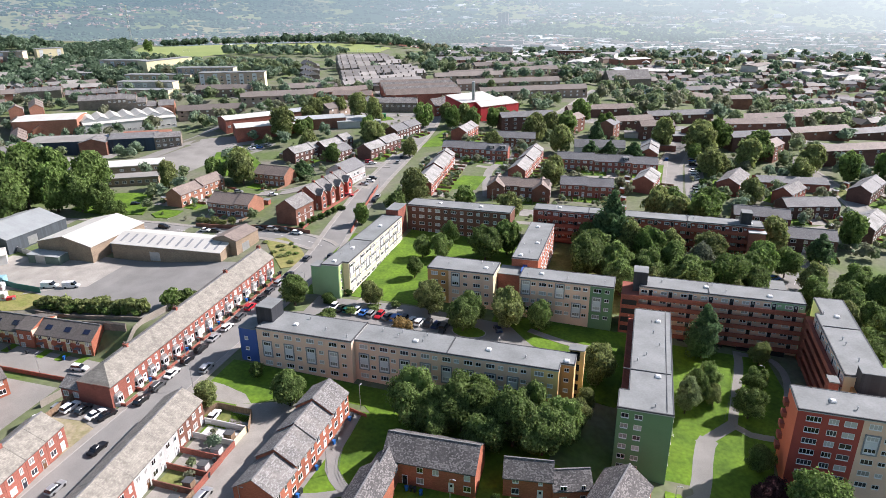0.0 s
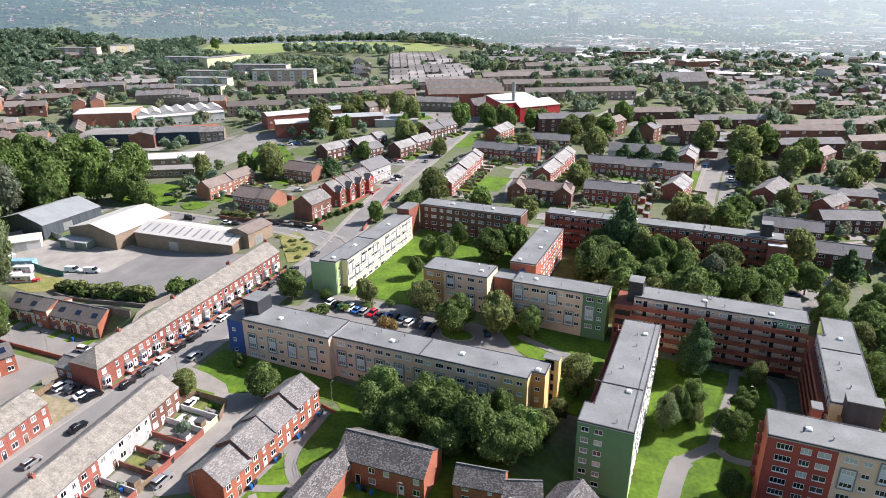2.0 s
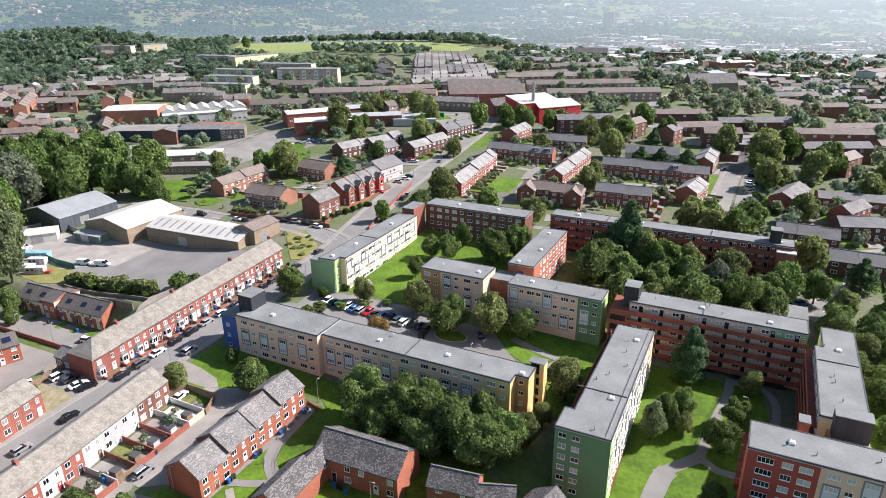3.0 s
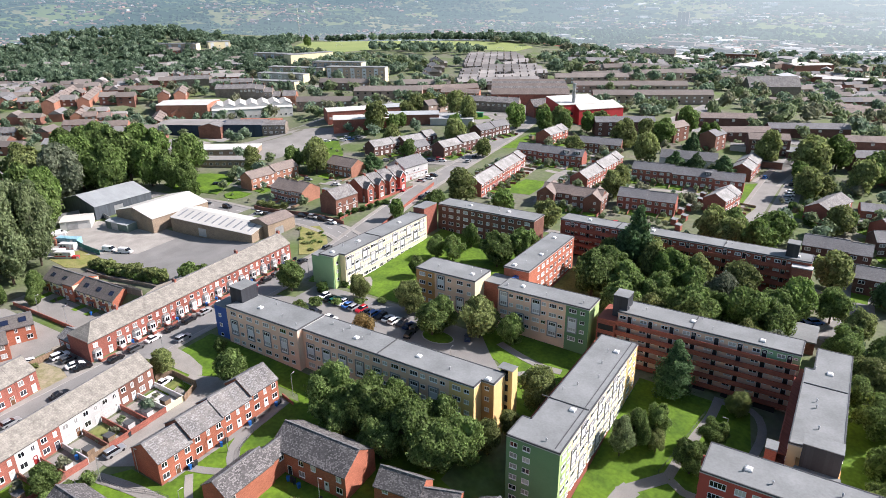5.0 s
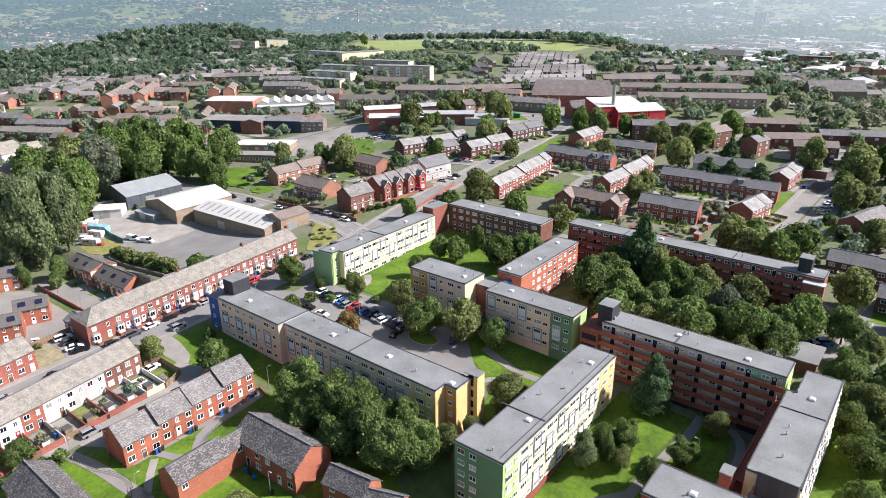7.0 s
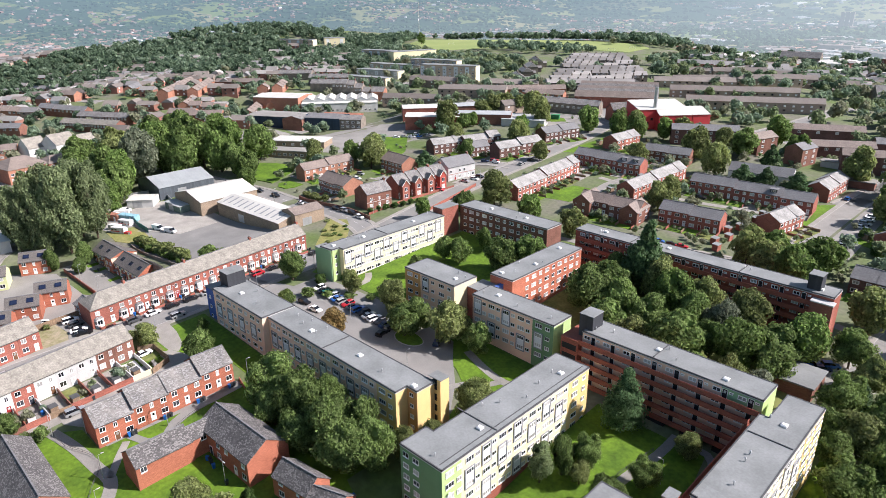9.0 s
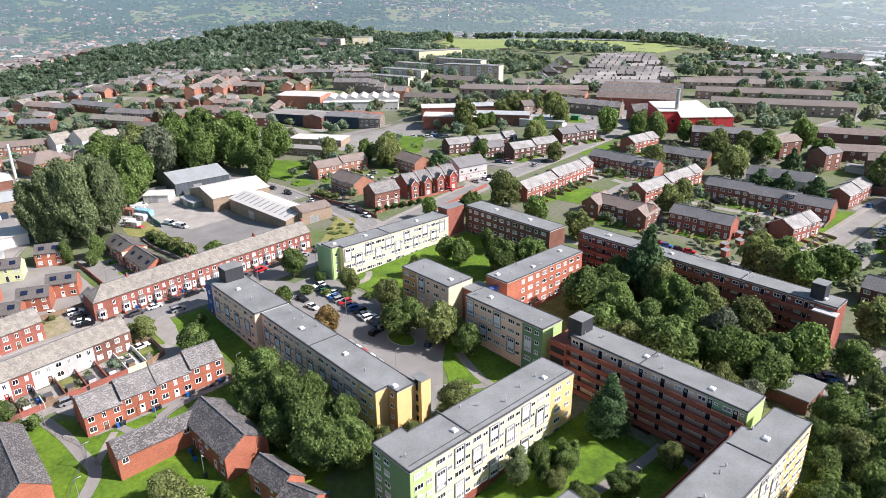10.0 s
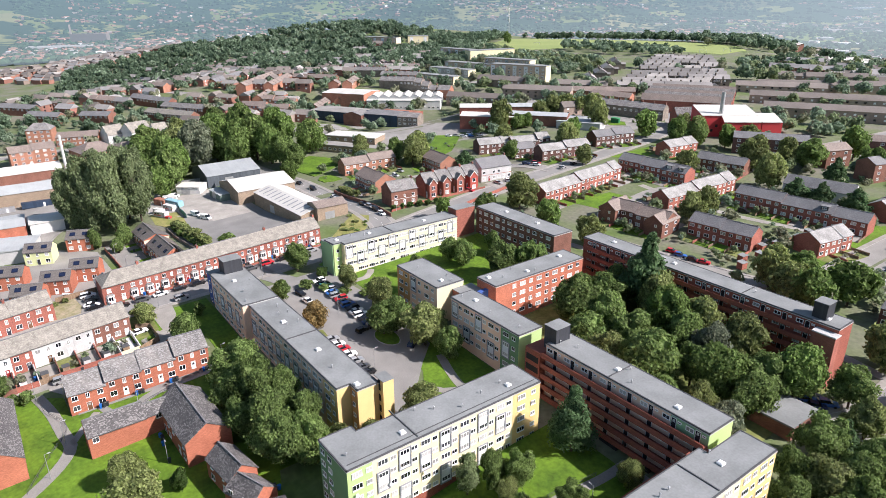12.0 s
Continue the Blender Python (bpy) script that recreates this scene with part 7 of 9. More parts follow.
# ---- far housing, woods and the town, past counting ----
def far_stuff():
    rng = np.random.default_rng(11)
    walls = {m.name: ([], [], m) for m in (FAR_BRICK, FAR_DUN, FAR_STONE, R_WHITE)}
    roofs = {m.name: ([], [], m) for m in (FAR_BROWN, FAR_GREY, FAR_PALE, FAR_SLATE, SHEET_WHITE)}

    glazing = {True: ([], [], WHITE), False: ([], [], CAR_GLASS)}

    def add(store, vs, fs):
        o = len(store[0])
        store[0].extend(vs)
        store[1].extend([[o + i for i in f] for f in fs])

    def one(x, y, a, L, D, eh, rh, w, r):
        z = ground(x, y)
        c, s_ = math.cos(a), math.sin(a)
        tr = lambda p: (x + c * p[0] - s_ * p[1], y + s_ * p[0] + c * p[1], z + p[2])
        l, d = L / 2, D / 2
        add(walls[w.name], [tr(p) for p in ((-l, -d, -6), (l, -d, -6), (l, d, -6), (-l, d, -6), (-l, -d, eh), (l, -d, eh), (l, d, eh), (-l, d, eh), (-l, 0, eh + rh - 0.1), (l, 0, eh + rh - 0.1))], ((0, 1, 5, 4), (2, 3, 7, 6), (0, 4, 8, 7, 3), (1, 2, 6, 9, 5)))
        if math.hypot(x, y) < 900:
            bays = max(2, int(L / 5))
            for u in [(i + 0.5) / bays - 0.5 for i in range(bays)]:
                for zz in (1.5, 4.1):
                    q = [(u * L - 0.7, -d - 0.06, zz - 0.6), (u * L + 0.7, -d - 0.06, zz - 0.6), (u * L + 0.7, -d - 0.06, zz + 0.6), (u * L - 0.7, -d - 0.06, zz + 0.6)]
                    add(glazing[rng.random() < 0.45], [tr(p) for p in q], ((0, 1, 2, 3),))
        add(roofs[r.name], [tr(p) for p in ((-l - 0.3, -d - 0.4, eh - 0.2), (l + 0.3, -d - 0.4, eh - 0.2), (l + 0.3, d + 0.4, eh - 0.2), (-l - 0.3, d + 0.4, eh - 0.2), (-l - 0.3, 0, eh + rh), (l + 0.3, 0, eh + rh))], ((0, 1, 5, 4), (2, 3, 4, 5), (0, 4, 3), (1, 2, 5)))

    W, R = (FAR_BRICK, FAR_BRICK, FAR_DUN, FAR_BRICK), (FAR_BROWN, FAR_GREY, FAR_PALE, FAR_BROWN)
    for cx, cy, ca, cl, w, r in STUFF_ROWS:
        n, ux, uy = 1 if w is FAR_DUN else max(1, int(cl / 15)), math.cos(radians(ca)), math.sin(radians(ca))
        for i in range(n):
            t = (i + 0.5) * cl / n - cl / 2
            if w is FAR_STONE and rng.random() < 0.08:
                continue
            off = rng.normal(0, 0.7) if w is FAR_STONE else 0
            one(cx + ux * t - uy * off, cy + uy * t + ux * off, radians(ca), cl / n - 0.5, 9.5, 5.8 + rng.uniform(-0.5, 0.5), 2.8, w, FAR_PALE if w is FAR_STONE and rng.random() < 0.25 else r)
        for i in range(int(cl / 7) if w is FAR_STONE else 0):
            t = (i + 0.5) * 7 - cl / 2
            px, py = cx + ux * t, cy + uy * t
            zz = ground(px, py) + 7.6
            add(walls[FAR_STONE.name], [(px + u * 0.45, py + v * 0.45, zz + k) for k in (0, 2.0) for v in (-1, 1) for u in (-1, 1)], ((4, 5, 7, 6), (0, 1, 5, 4), (2, 6, 7, 3), (0, 4, 6, 2), (1, 3, 7, 5)))
            if i % 2:  # back extension
                one(px - uy * -6.5, py + ux * -6.5, radians(ca + 90), 5, 4.5, 4.2, 1.4, w, r)
    # streets of small houses: corner, along, across, rows, houses a row, turn
    west = [(-520, 90, 40, 9, 9), (-600, 200, 42, 6, 9), (-700, 110, 30, 8, 8), (-560, 120, 60, 6, 8), (-1150, 200, 35, 12, 16), (-1250, 420, 40, 10, 14), (-1080, 60, 35, 12, 16), (-480, 330, 45, 5, 9), (-530, 400, 45, 5, 9), (-440, 226, 44, 2, 7), (-500, 250, 44, 3, 8), (-350, 196, 30, 2, 6), (-640, 300, 42, 4, 8)]
    north = [(60, 680, 25, 9, 16), (190, 520, 30, 8, 12), (-150, 640, 28, 7, 12), (-60, 760, 28, 9, 18), (220, 800, 25, 9, 16), (-180, 880, 30, 8, 14), (330, 640, 25, 8, 12), (200, 430, 35, 6, 9)]
    for x0, y0, a, rows, per in west + north:
        ca, sa = math.cos(radians(a)), math.sin(radians(a))
        for i in range(rows):
            for j in range(per):
                u, v = j * 13 + rng.normal(0, 1.2), i * 27 + (6 if j % 2 else 0) + rng.normal(0, 2)
                if rng.random() < (0.14 if x0 < -300 else 0.36):
                    continue
                k = rng.integers(0, 4)
                one(x0 + ca * u - sa * v, y0 + sa * u + ca * v, radians(a) + (math.pi / 2 if rng.random() < 0.25 else 0) + rng.normal(0, 0.06), rng.uniform(9, 15), rng.uniform(7.5, 9), rng.uniform(4.8, 5.6), rng.uniform(2.2, 3), W[k] if rng.random() > 0.06 else R_WHITE, R[rng.integers(0, 4)])
    # the near edge of the town
    for i in range(260):
        d, az = rng.uniform(880, 1400), rng.uniform(60, 118)
        x, y = d * math.cos(radians(az)), d * math.sin(radians(az))
        if y + x < 650:
            continue
        big = rng.random() < 0.25
        one(x, y, rng.uniform(0, 3.1), rng.uniform(25, 70) if big else rng.uniform(9, 26), rng.uniform(18, 36) if big else rng.uniform(8, 12), rng.uniform(5, 9) if big else rng.uniform(5, 8), 1.5 if big else 2.6, R_WHITE if big and rng.random() < 0.5 else W[rng.integers(0, 4)], SHEET_WHITE if big and rng.random() < 0.75 else R[rng.integers(0, 4)])
    for kind, stores in (("walls", walls), ("roofs", roofs), ("windows", glazing)):
        for key, (vs, fs, m) in stores.items():
            me = bpy.data.meshes.new("far_" + kind)
            me.from_pydata(vs, [], fs)
            me.materials.append(m)
            tagged(new("far_housing", me), "distant housing %s of the suburb and town" % kind, "housing", kind="stuff")


far_stuff()


def far_trees():
    rng = np.random.default_rng(5)
    stock = {k: [crown_mesh("clump", 40 + i, (110, 110, 42, 42)[i], (0.165, 0.165, 0.25, 0.25)[i], "round", HAZE_LEAF[k], (3, 3, 2, 2)[i], 0.35, 1) for i in range(4)] for k in "mbow"}
    data = {}
    for k, ms in stock.items():
        data[k] = []
        for me in ms:
            co = np.empty(len(me.vertices) * 3)
            me.vertices.foreach_get("co", co)
            quads = np.array([p.vertices[:] for p in me.polygons if len(p.vertices) == 4])
            tris = np.array([p.vertices[:] for p in me.polygons if len(p.vertices) == 3])
            data[k].append((co.reshape(-1, 3), quads, tris))
    spots = []

    def open_ground(x, y, m):
        for fx, fy, rz, L, D in FOOT:
            if abs(fx - x) + abs(fy - y) < 60:
                c, s_ = math.cos(radians(rz)), math.sin(radians(rz))
                if abs(c * (x - fx) + s_ * (y - fy)) < L / 2 + m and abs(c * (y - fy) - s_ * (x - fx)) < D / 2 + m:
                    return False
        return all((q.x - x) ** 2 + (q.y - y) ** 2 > (w + m) ** 2 for line, w in PAVED for q in line)

    def area(n, f, rmin, rmax, kinds="mmmbo"):
        for _ in range(n):
            p = f()
            if p and (math.hypot(p[0], p[1]) > 650 or open_ground(p[0], p[1], 2.0)):
                spots.append((p[0], p[1], rng.uniform(rmin, rmax), kinds[rng.integers(0, len(kinds))]))

    def polar(d0, d1, a0, a1):
        def f():
            d, a = math.sqrt(rng.uniform(d0 * d0, d1 * d1)), radians(rng.uniform(a0, a1))
            return d * math.cos(a), d * math.sin(a)
        return f

    def rect(x0, x1, y0, y1):
        return lambda: (rng.uniform(x0, x1), rng.uniform(y0, y1))

    edge = [(-490, 600), (-470, 690), (-395, 715), (-309, 735), (-318, 800), (-361, 850), (-438, 858), (-560, 838), (-695, 800), (-610, 668), (-525, 580)]

    def in_field(x, y):
        odd = False
        for (ax, ay), (bx, by) in zip(edge, edge[1:] + edge[:1]):
            if (ay > y) != (by > y) and x < ax + (y - ay) * (bx - ax) / (by - ay):
                odd = not odd
        return odd

    field_ok = lambda f: (lambda: (lambda p: None if in_field(*p) else p)(f()))
    area(1450, field_ok(polar(700, 1010, 130, 168)), 4, 7.2, "wwwwwm")
    area(300, field_ok(polar(620, 720, 132, 152)), 4, 6.5, "wwwm")
    area(420, field_ok(polar(880, 1030, 110, 134)), 4, 7.5, "wwwm")
    area(70, field_ok(rect(-470, -330, 640, 715)), 4, 6.5, "wwmm")
    area(60, field_ok(rect(-480, -320, 530, 585)), 4, 6, "wmb")
    area(24, rect(-340, -290, 480, 580), 4, 6, "wmb")
    area(40, rect(-570, -470, 430, 540), 4, 6.5, "wmm")
    area(40, field_ok(polar(600, 700, 124, 134)), 4, 6)
    area(110, rect(-240, 40, 585, 760), 4, 6.5, "wwmb")
    area(80, rect(-150, 60, 440, 600), 3, 5, "mmbo")
    area(780, rect(-640, -310, 90, 420), 2.5, 5.0, "wwmmo")
    area(170, lambda: (lambda u: (-700 + 370 * u + rng.normal(0, 5), 815 + 60 * u + 14 * math.sin(3 * u) + rng.uniform(0, 34)))(rng.random()), 4, 6.5, "wwwm")
    area(90, rect(-460, -300, 430, 520), 3.5, 5.5, "wmm")
    area(38, rect(-480, -340, 490, 580), 4, 6.5)
    area(16, rect(-460, -300, 385, 430), 3.5, 5)
    area(60, rect(-330, -225, 335, 480), 3.5, 6)
    area(26, rect(-245, -190, 380, 480), 3.5, 5.5)
    area(30, rect(-330, -190, 225, 330), 3, 5)
    area(22, rect(-150, -60, 440, 480), 3.5, 5.5)
    area(190, rect(-60, 190, 420, 640), 4, 7, "mbbo")
    area(420, rect(-260, 420, 560, 1000), 4, 7.5, "mmbow")
    area(60, rect(52, 180, 250, 420), 3, 5, "mbbo")
    area(520, polar(900, 1400, 60, 116), 5, 9, "wwmo")
    # shrubs and small trees in the gardens of the estate
    for x, y in PLOT_SPOTS:
        if rng.random() < 0.75:
            spots.append((x + rng.normal(0, 0.9), y + rng.normal(0, 0.9), rng.uniform(0.6, 2.0), "mbbo"[rng.integers(0, 4)]))
    # hedges, bushes and small trees on the open ground between the rows
    for x0, x1, y0, y1, n in ((-95, 60, 240, 345, 520), (-95, 140, 330, 425, 420), (60, 150, 240, 340, 240), (-205, -130, 205, 400, 170), (-330, -205, 330, 420, 70)):
        for _ in range(n):
            x, y = rng.uniform(x0, x1), rng.uniform(y0, y1)
            r = rng.uniform(2.2, 3.8) if rng.random() < 0.22 else rng.uniform(0.7, 1.8)
            if noise.noise((x / 14, y / 14, 3)) > -0.16 and open_ground(x, y, r * 0.8) and not (-86 < x < -64 and 256 < y < 300):
                spots.append((x, y, r, "mbbo"[rng.integers(0, 4)]))
    for k in data:
        vv, q4, t3, off = [], [], [], 0
        for x, y, r, kk in spots:
            if kk != k:
                continue
            co, quads, tris = data[k][int(rng.integers(0, 2)) + (2 if math.hypot(x, y) > 640 or r < 1.3 else 0)]
            a = rng.uniform(0, 6.28)
            c, s_ = math.cos(a), math.sin(a)
            p = co * np.array([r, r, r * rng.uniform(0.85, 1.15)])
            p = np.stack([p[:, 0] * c - p[:, 1] * s_ + x, p[:, 0] * s_ + p[:, 1] * c + y, p[:, 2] + ground(x, y) + 0.2 * r], 1)
            vv.append(p)
            q4.append(quads + off)
            t3.append(tris + off)
            off += len(co)
        me = bpy.data.meshes.new("far_trees")
        me.from_pydata(np.concatenate(vv).tolist(), [], np.concatenate(q4).tolist() + np.concatenate(t3).tolist())
        me.materials.append(HAZE_LEAF[k])
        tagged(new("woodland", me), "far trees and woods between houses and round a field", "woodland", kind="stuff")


far_trees()


def bar(bm, a, b, w):
    """A thin square bar between two points."""
    a, b = Vector(a), Vector(b)
    d = (b - a).normalized()
    u = d.orthogonal().normalized() * w
    v = d.cross(u)
    q = [bm.verts.new(e + k) for e in (a, b) for k in (u + v, u - v, -u - v, v - u)]
    for f in ((0, 1, 5, 4), (1, 2, 6, 5), (2, 3, 7, 6), (3, 0, 4, 7)):
        bm.faces.new([q[i] for i in f])


# lattice mast behind the wood
mast = thing("radio_mast", "slim pale lattice radio mast with drum aerials", "mast", -715, 798, ground(-715, 798))
bm = bmesh.new()
for k in range(3):
    a = radians(120 * k)
    bar(bm, (1.7 * math.cos(a), 1.7 * math.sin(a), 0), (0.5 * math.cos(a), 0.5 * math.sin(a), 58), 0.14)
part("leg_frame", bm, R_WHITE, mast)
bm = bmesh.new()
for q in range(20):
    z0, z1 = q * 2.9, q * 2.9 + 2.9
    r0, r1 = 1.7 - 1.2 * z0 / 58, 1.7 - 1.2 * z1 / 58
    for k in range(3):
        a, b = radians(120 * k), radians(120 * k + 120)
        bar(bm, (r0 * math.cos(a), r0 * math.sin(a), z0), (r1 * math.cos(b), r1 * math.sin(b), z1), 0.07)
part("lattice", bm, R_WHITE, mast)
for z in (30, 36, 45):
    bm = bmesh.new()
    bmesh.ops.create_cone(bm, segments=12, radius1=1.1, radius2=1.1, depth=0.8, cap_ends=True, matrix=Matrix.Translation((0.8, -1.2, z)) @ Matrix.Rotation(radians(90), 4, "X"))
    part("drum_aerial", bm, WHITE, mast)


# ---- hazy distance: valley town and hills ----
def backdrop():
    m, n, l, p = nodes_of("hazy_distance")
    geo = n.new("ShaderNodeNewGeometry")
    sep = n.new("ShaderNodeSeparateXYZ")
    l.new(geo.outputs["Position"], sep.inputs[0])

    def noise_at(scale, detail):
        nd = n.new("ShaderNodeTexNoise")
        nd.inputs["Scale"].default_value, nd.inputs["Detail"].default_value = scale, detail
        l.new(geo.outputs["Position"], nd.inputs["Vector"])
        return nd.outputs[0]

    def math_node(op, a, b):
        nd = n.new("ShaderNodeMath")
        nd.operation = op
        for sock, v in zip(nd.inputs, (a, b)):
            if isinstance(v, float):
                sock.default_value = v
            else:
                l.new(v, sock)
        return nd.outputs[0]

    def blend(fac, a, b):
        nd = n.new("ShaderNodeMix")
        nd.data_type = "RGBA"
        for sock, v in ((nd.inputs[0], fac), (nd.inputs[6], a), (nd.inputs[7], b)):
            if isinstance(v, tuple):
                sock.default_value = v
            else:
                l.new(v, sock)
        return nd.outputs[2]

    def span(src, a, b, c, d):
        nd = n.new("ShaderNodeMapRange")
        for sock, v in zip(nd.inputs[1:], (a, b, c, d)):
            sock.default_value = v
        l.new(src, nd.inputs[0])
        return nd.outputs[0]

    # a patchwork of woods, pasture and dry fields, with darker tree cover in the folds
    warp = n.new("ShaderNodeVectorMath")
    warp.operation = "MULTIPLY_ADD"
    wob = n.new("ShaderNodeTexNoise")
    wob.inputs["Scale"].default_value = 0.004
    l.new(geo.outputs["Position"], wob.inputs["Vector"])
    l.new(wob.outputs["Color"], warp.inputs[0])
    warp.inputs[1].default_value = (260, 260, 0)
    l.new(geo.outputs["Position"], warp.inputs[2])
    cell = n.new("ShaderNodeTexVoronoi")
    cell.inputs["Scale"].default_value = 0.0042
    l.new(warp.outputs[0], cell.inputs["Vector"])
    tone = n.new("ShaderNodeSeparateColor")
    l.new(cell.outputs["Color"], tone.inputs[0])
    field = blend(tone.outputs[1], (0.16, 0.21, 0.075, 1), (0.26, 0.24, 0.13, 1))
    cover = math_node("MAXIMUM", span(tone.outputs[0], 0.5, 0.56, 0.0, 1.0), span(math_node("ADD", math_node("MULTIPLY", noise_at(0.0022, 5.0), 0.6), math_node("MULTIPLY", noise_at(0.012, 6.0), 0.4)), 0.5, 0.54, 0.0, 1.0))
    col = blend(cover, field, (0.045, 0.075, 0.05, 1))
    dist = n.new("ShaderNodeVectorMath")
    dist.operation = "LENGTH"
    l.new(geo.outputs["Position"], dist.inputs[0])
    # Haze as added glow: brighter on the sun's side, thicker with distance.
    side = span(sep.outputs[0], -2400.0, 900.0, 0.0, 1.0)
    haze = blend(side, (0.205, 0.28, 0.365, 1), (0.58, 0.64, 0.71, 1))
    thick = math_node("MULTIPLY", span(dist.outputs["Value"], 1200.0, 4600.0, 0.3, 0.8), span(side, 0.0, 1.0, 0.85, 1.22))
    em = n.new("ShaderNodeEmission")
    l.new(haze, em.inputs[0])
    p.inputs["Roughness"].default_value = 1.0
    p.inputs["Specular IOR Level"].default_value = 0.0
    l.new(col, p.inputs["Base Color"])
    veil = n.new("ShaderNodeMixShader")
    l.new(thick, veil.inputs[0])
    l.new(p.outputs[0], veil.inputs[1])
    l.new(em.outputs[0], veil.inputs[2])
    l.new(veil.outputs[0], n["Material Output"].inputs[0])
    bm = bmesh.new()
    rows = []
    for i in range(44):
        d = 1330 + 3500 * (i / 43) ** 1.25
        r = []
        for j in range(121):
            az = radians(34 + j * 1.25)
            x, y = d * math.cos(az), d * math.sin(az)
            z = ground(x, y) + 2.5 + smooth_step(1900, 3000, d) * (60 * noise.noise((x / 800, y / 800, 7)) + 18 * noise.noise((x / 250, y / 250, 2)))
            r.append(bm.verts.new((x, y, z)))
        rows.append(r)
    for r, s_ in zip(rows, rows[1:]):
        for j in range(120):
            bm.faces.new((r[j], r[j + 1], s_[j + 1], s_[j])).smooth = True
    bmesh.ops.recalc_face_normals(bm, faces=bm.faces[:])
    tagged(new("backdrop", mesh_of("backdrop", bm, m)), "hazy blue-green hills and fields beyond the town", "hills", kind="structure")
    # roofs and tree clumps of the valley, paled by the same glowing haze
    rng = np.random.default_rng(3)
    hues = {}
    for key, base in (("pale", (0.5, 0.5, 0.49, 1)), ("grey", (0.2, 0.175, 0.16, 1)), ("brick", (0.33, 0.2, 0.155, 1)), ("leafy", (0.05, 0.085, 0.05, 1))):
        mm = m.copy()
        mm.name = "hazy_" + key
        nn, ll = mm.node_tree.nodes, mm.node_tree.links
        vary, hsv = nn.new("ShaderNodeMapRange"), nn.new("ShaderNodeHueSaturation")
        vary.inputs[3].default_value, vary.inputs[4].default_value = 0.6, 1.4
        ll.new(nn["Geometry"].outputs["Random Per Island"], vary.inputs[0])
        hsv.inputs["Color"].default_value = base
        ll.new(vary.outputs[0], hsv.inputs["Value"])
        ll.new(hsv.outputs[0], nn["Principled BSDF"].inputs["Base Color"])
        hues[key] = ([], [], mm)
    for i in range(27000):
        d, az = 1340 + 3100 * rng.random() ** 1.35, rng.uniform(56, 174)
        x, y = d * math.cos(radians(az)), d * math.sin(radians(az))
        q, grow = rng.random(), 1 + max(0, d - 2000) / 2200
        n1 = noise.noise((x / 420, y / 420, 1.5)) + 0.45 * noise.noise((x / 130, y / 130, 4)) + (0.3 if az < 112 else 0.06) - 0.25 * smooth_step(2600, 3800, d)
        if n1 > 0.03:
            key = "leafy" if q < 0.52 else "grey" if q < 0.74 else "brick" if q < (0.92 if az < 112 else 0.975) else "pale"
        elif n1 < -0.12:
            key = "leafy"
        elif q < 0.25:
            key = "leafy"
        else:
            continue
        z = ground(x, y) + smooth_step(1900, 3000, d) * (60 * noise.noise((x / 800, y / 800, 7)) + 18 * noise.noise((x / 250, y / 250, 2)))
        a = rng.uniform(0, 3.1)
        c, s_ = math.cos(a), math.sin(a)
        if key == "leafy":
            L, D, h = rng.uniform(8, 15) * grow, rng.uniform(8, 15) * grow, rng.uniform(6, 11)
            ring = [(-0.8, -0.8, -4), (0.8, -0.8, -4), (0.8, 0.8, -4), (-0.8, 0.8, -4), (-1, -0.9, h * 0.5), (1, -1, h * 0.45), (0.9, 1, h * 0.55), (-1, 1, h * 0.5), (-0.4, -0.4, h * 0.92), (0.4, -0.3, h), (0.1, 0.5, h * 0.95)]
            shell = ((0, 1, 5, 4), (1, 2, 6, 5), (2, 3, 7, 6), (3, 0, 4, 7), (4, 5, 9, 8), (5, 6, 10, 9), (6, 7, 10), (7, 4, 8, 10), (8, 9, 10))
        else:
            if az < 112 and rng.random() < 0.10:
                L, D, h = rng.uniform(30, 80), rng.uniform(20, 40), rng.uniform(6, 10)
                key = ("pale", "grey")[rng.random() < 0.4]
            else:
                L, D, h = rng.uniform(9, 24), rng.uniform(7, 11), rng.uniform(6, 9)
            e = h - (2.5 if D < 14 else 0.6)
            ring = [(-1, -1, -4), (1, -1, -4), (1, 1, -4), (-1, 1, -4), (-1, -1, e), (1, -1, e), (1, 1, e), (-1, 1, e), (-1, 0, h), (1, 0, h)]
            shell = ((0, 1, 5, 4), (1, 2, 6, 9, 5), (2, 3, 7, 6), (3, 0, 4, 8, 7), (4, 5, 9, 8), (6, 7, 8, 9))
        vs, fs, _ = hues[key]
        o = len(vs)
        for u, v, w in ring:
            px, py = u * L / 2, v * D / 2
            vs.append((x + c * px - s_ * py, y + s_ * px + c * py, z + w))
        fs.extend([[o + t for t in f] for f in shell])
    for bx, by, L, D, h, a, key in ((-1930, 320, 150, 60, 9, 75, "pale"), (-2310, 455, 110, 30, 20, 60, "grey"), (-2330, 405, 6, 6, 48, 0, "grey"), (-330, 1622, 60, 20, 15, 4, "grey"), (-215, 1416, 95, 20, 14, 130, "grey")):
        vs, fs, _ = hues[key]
        o, c, s_ = len(vs), math.cos(radians(a)), math.sin(radians(a))
        for w in (-12, h):
            for v in (-1, 1):
                for u in (-1, 1):
                    vs.append((bx + c * u * L / 2 - s_ * v * D / 2, by + s_ * u * L / 2 + c * v * D / 2, ground(bx, by) + w))
        fs.extend([[o + t for t in f] for f in ((4, 5, 7, 6), (0, 1, 5, 4), (2, 6, 7, 3), (0, 4, 6, 2), (1, 3, 7, 5))])
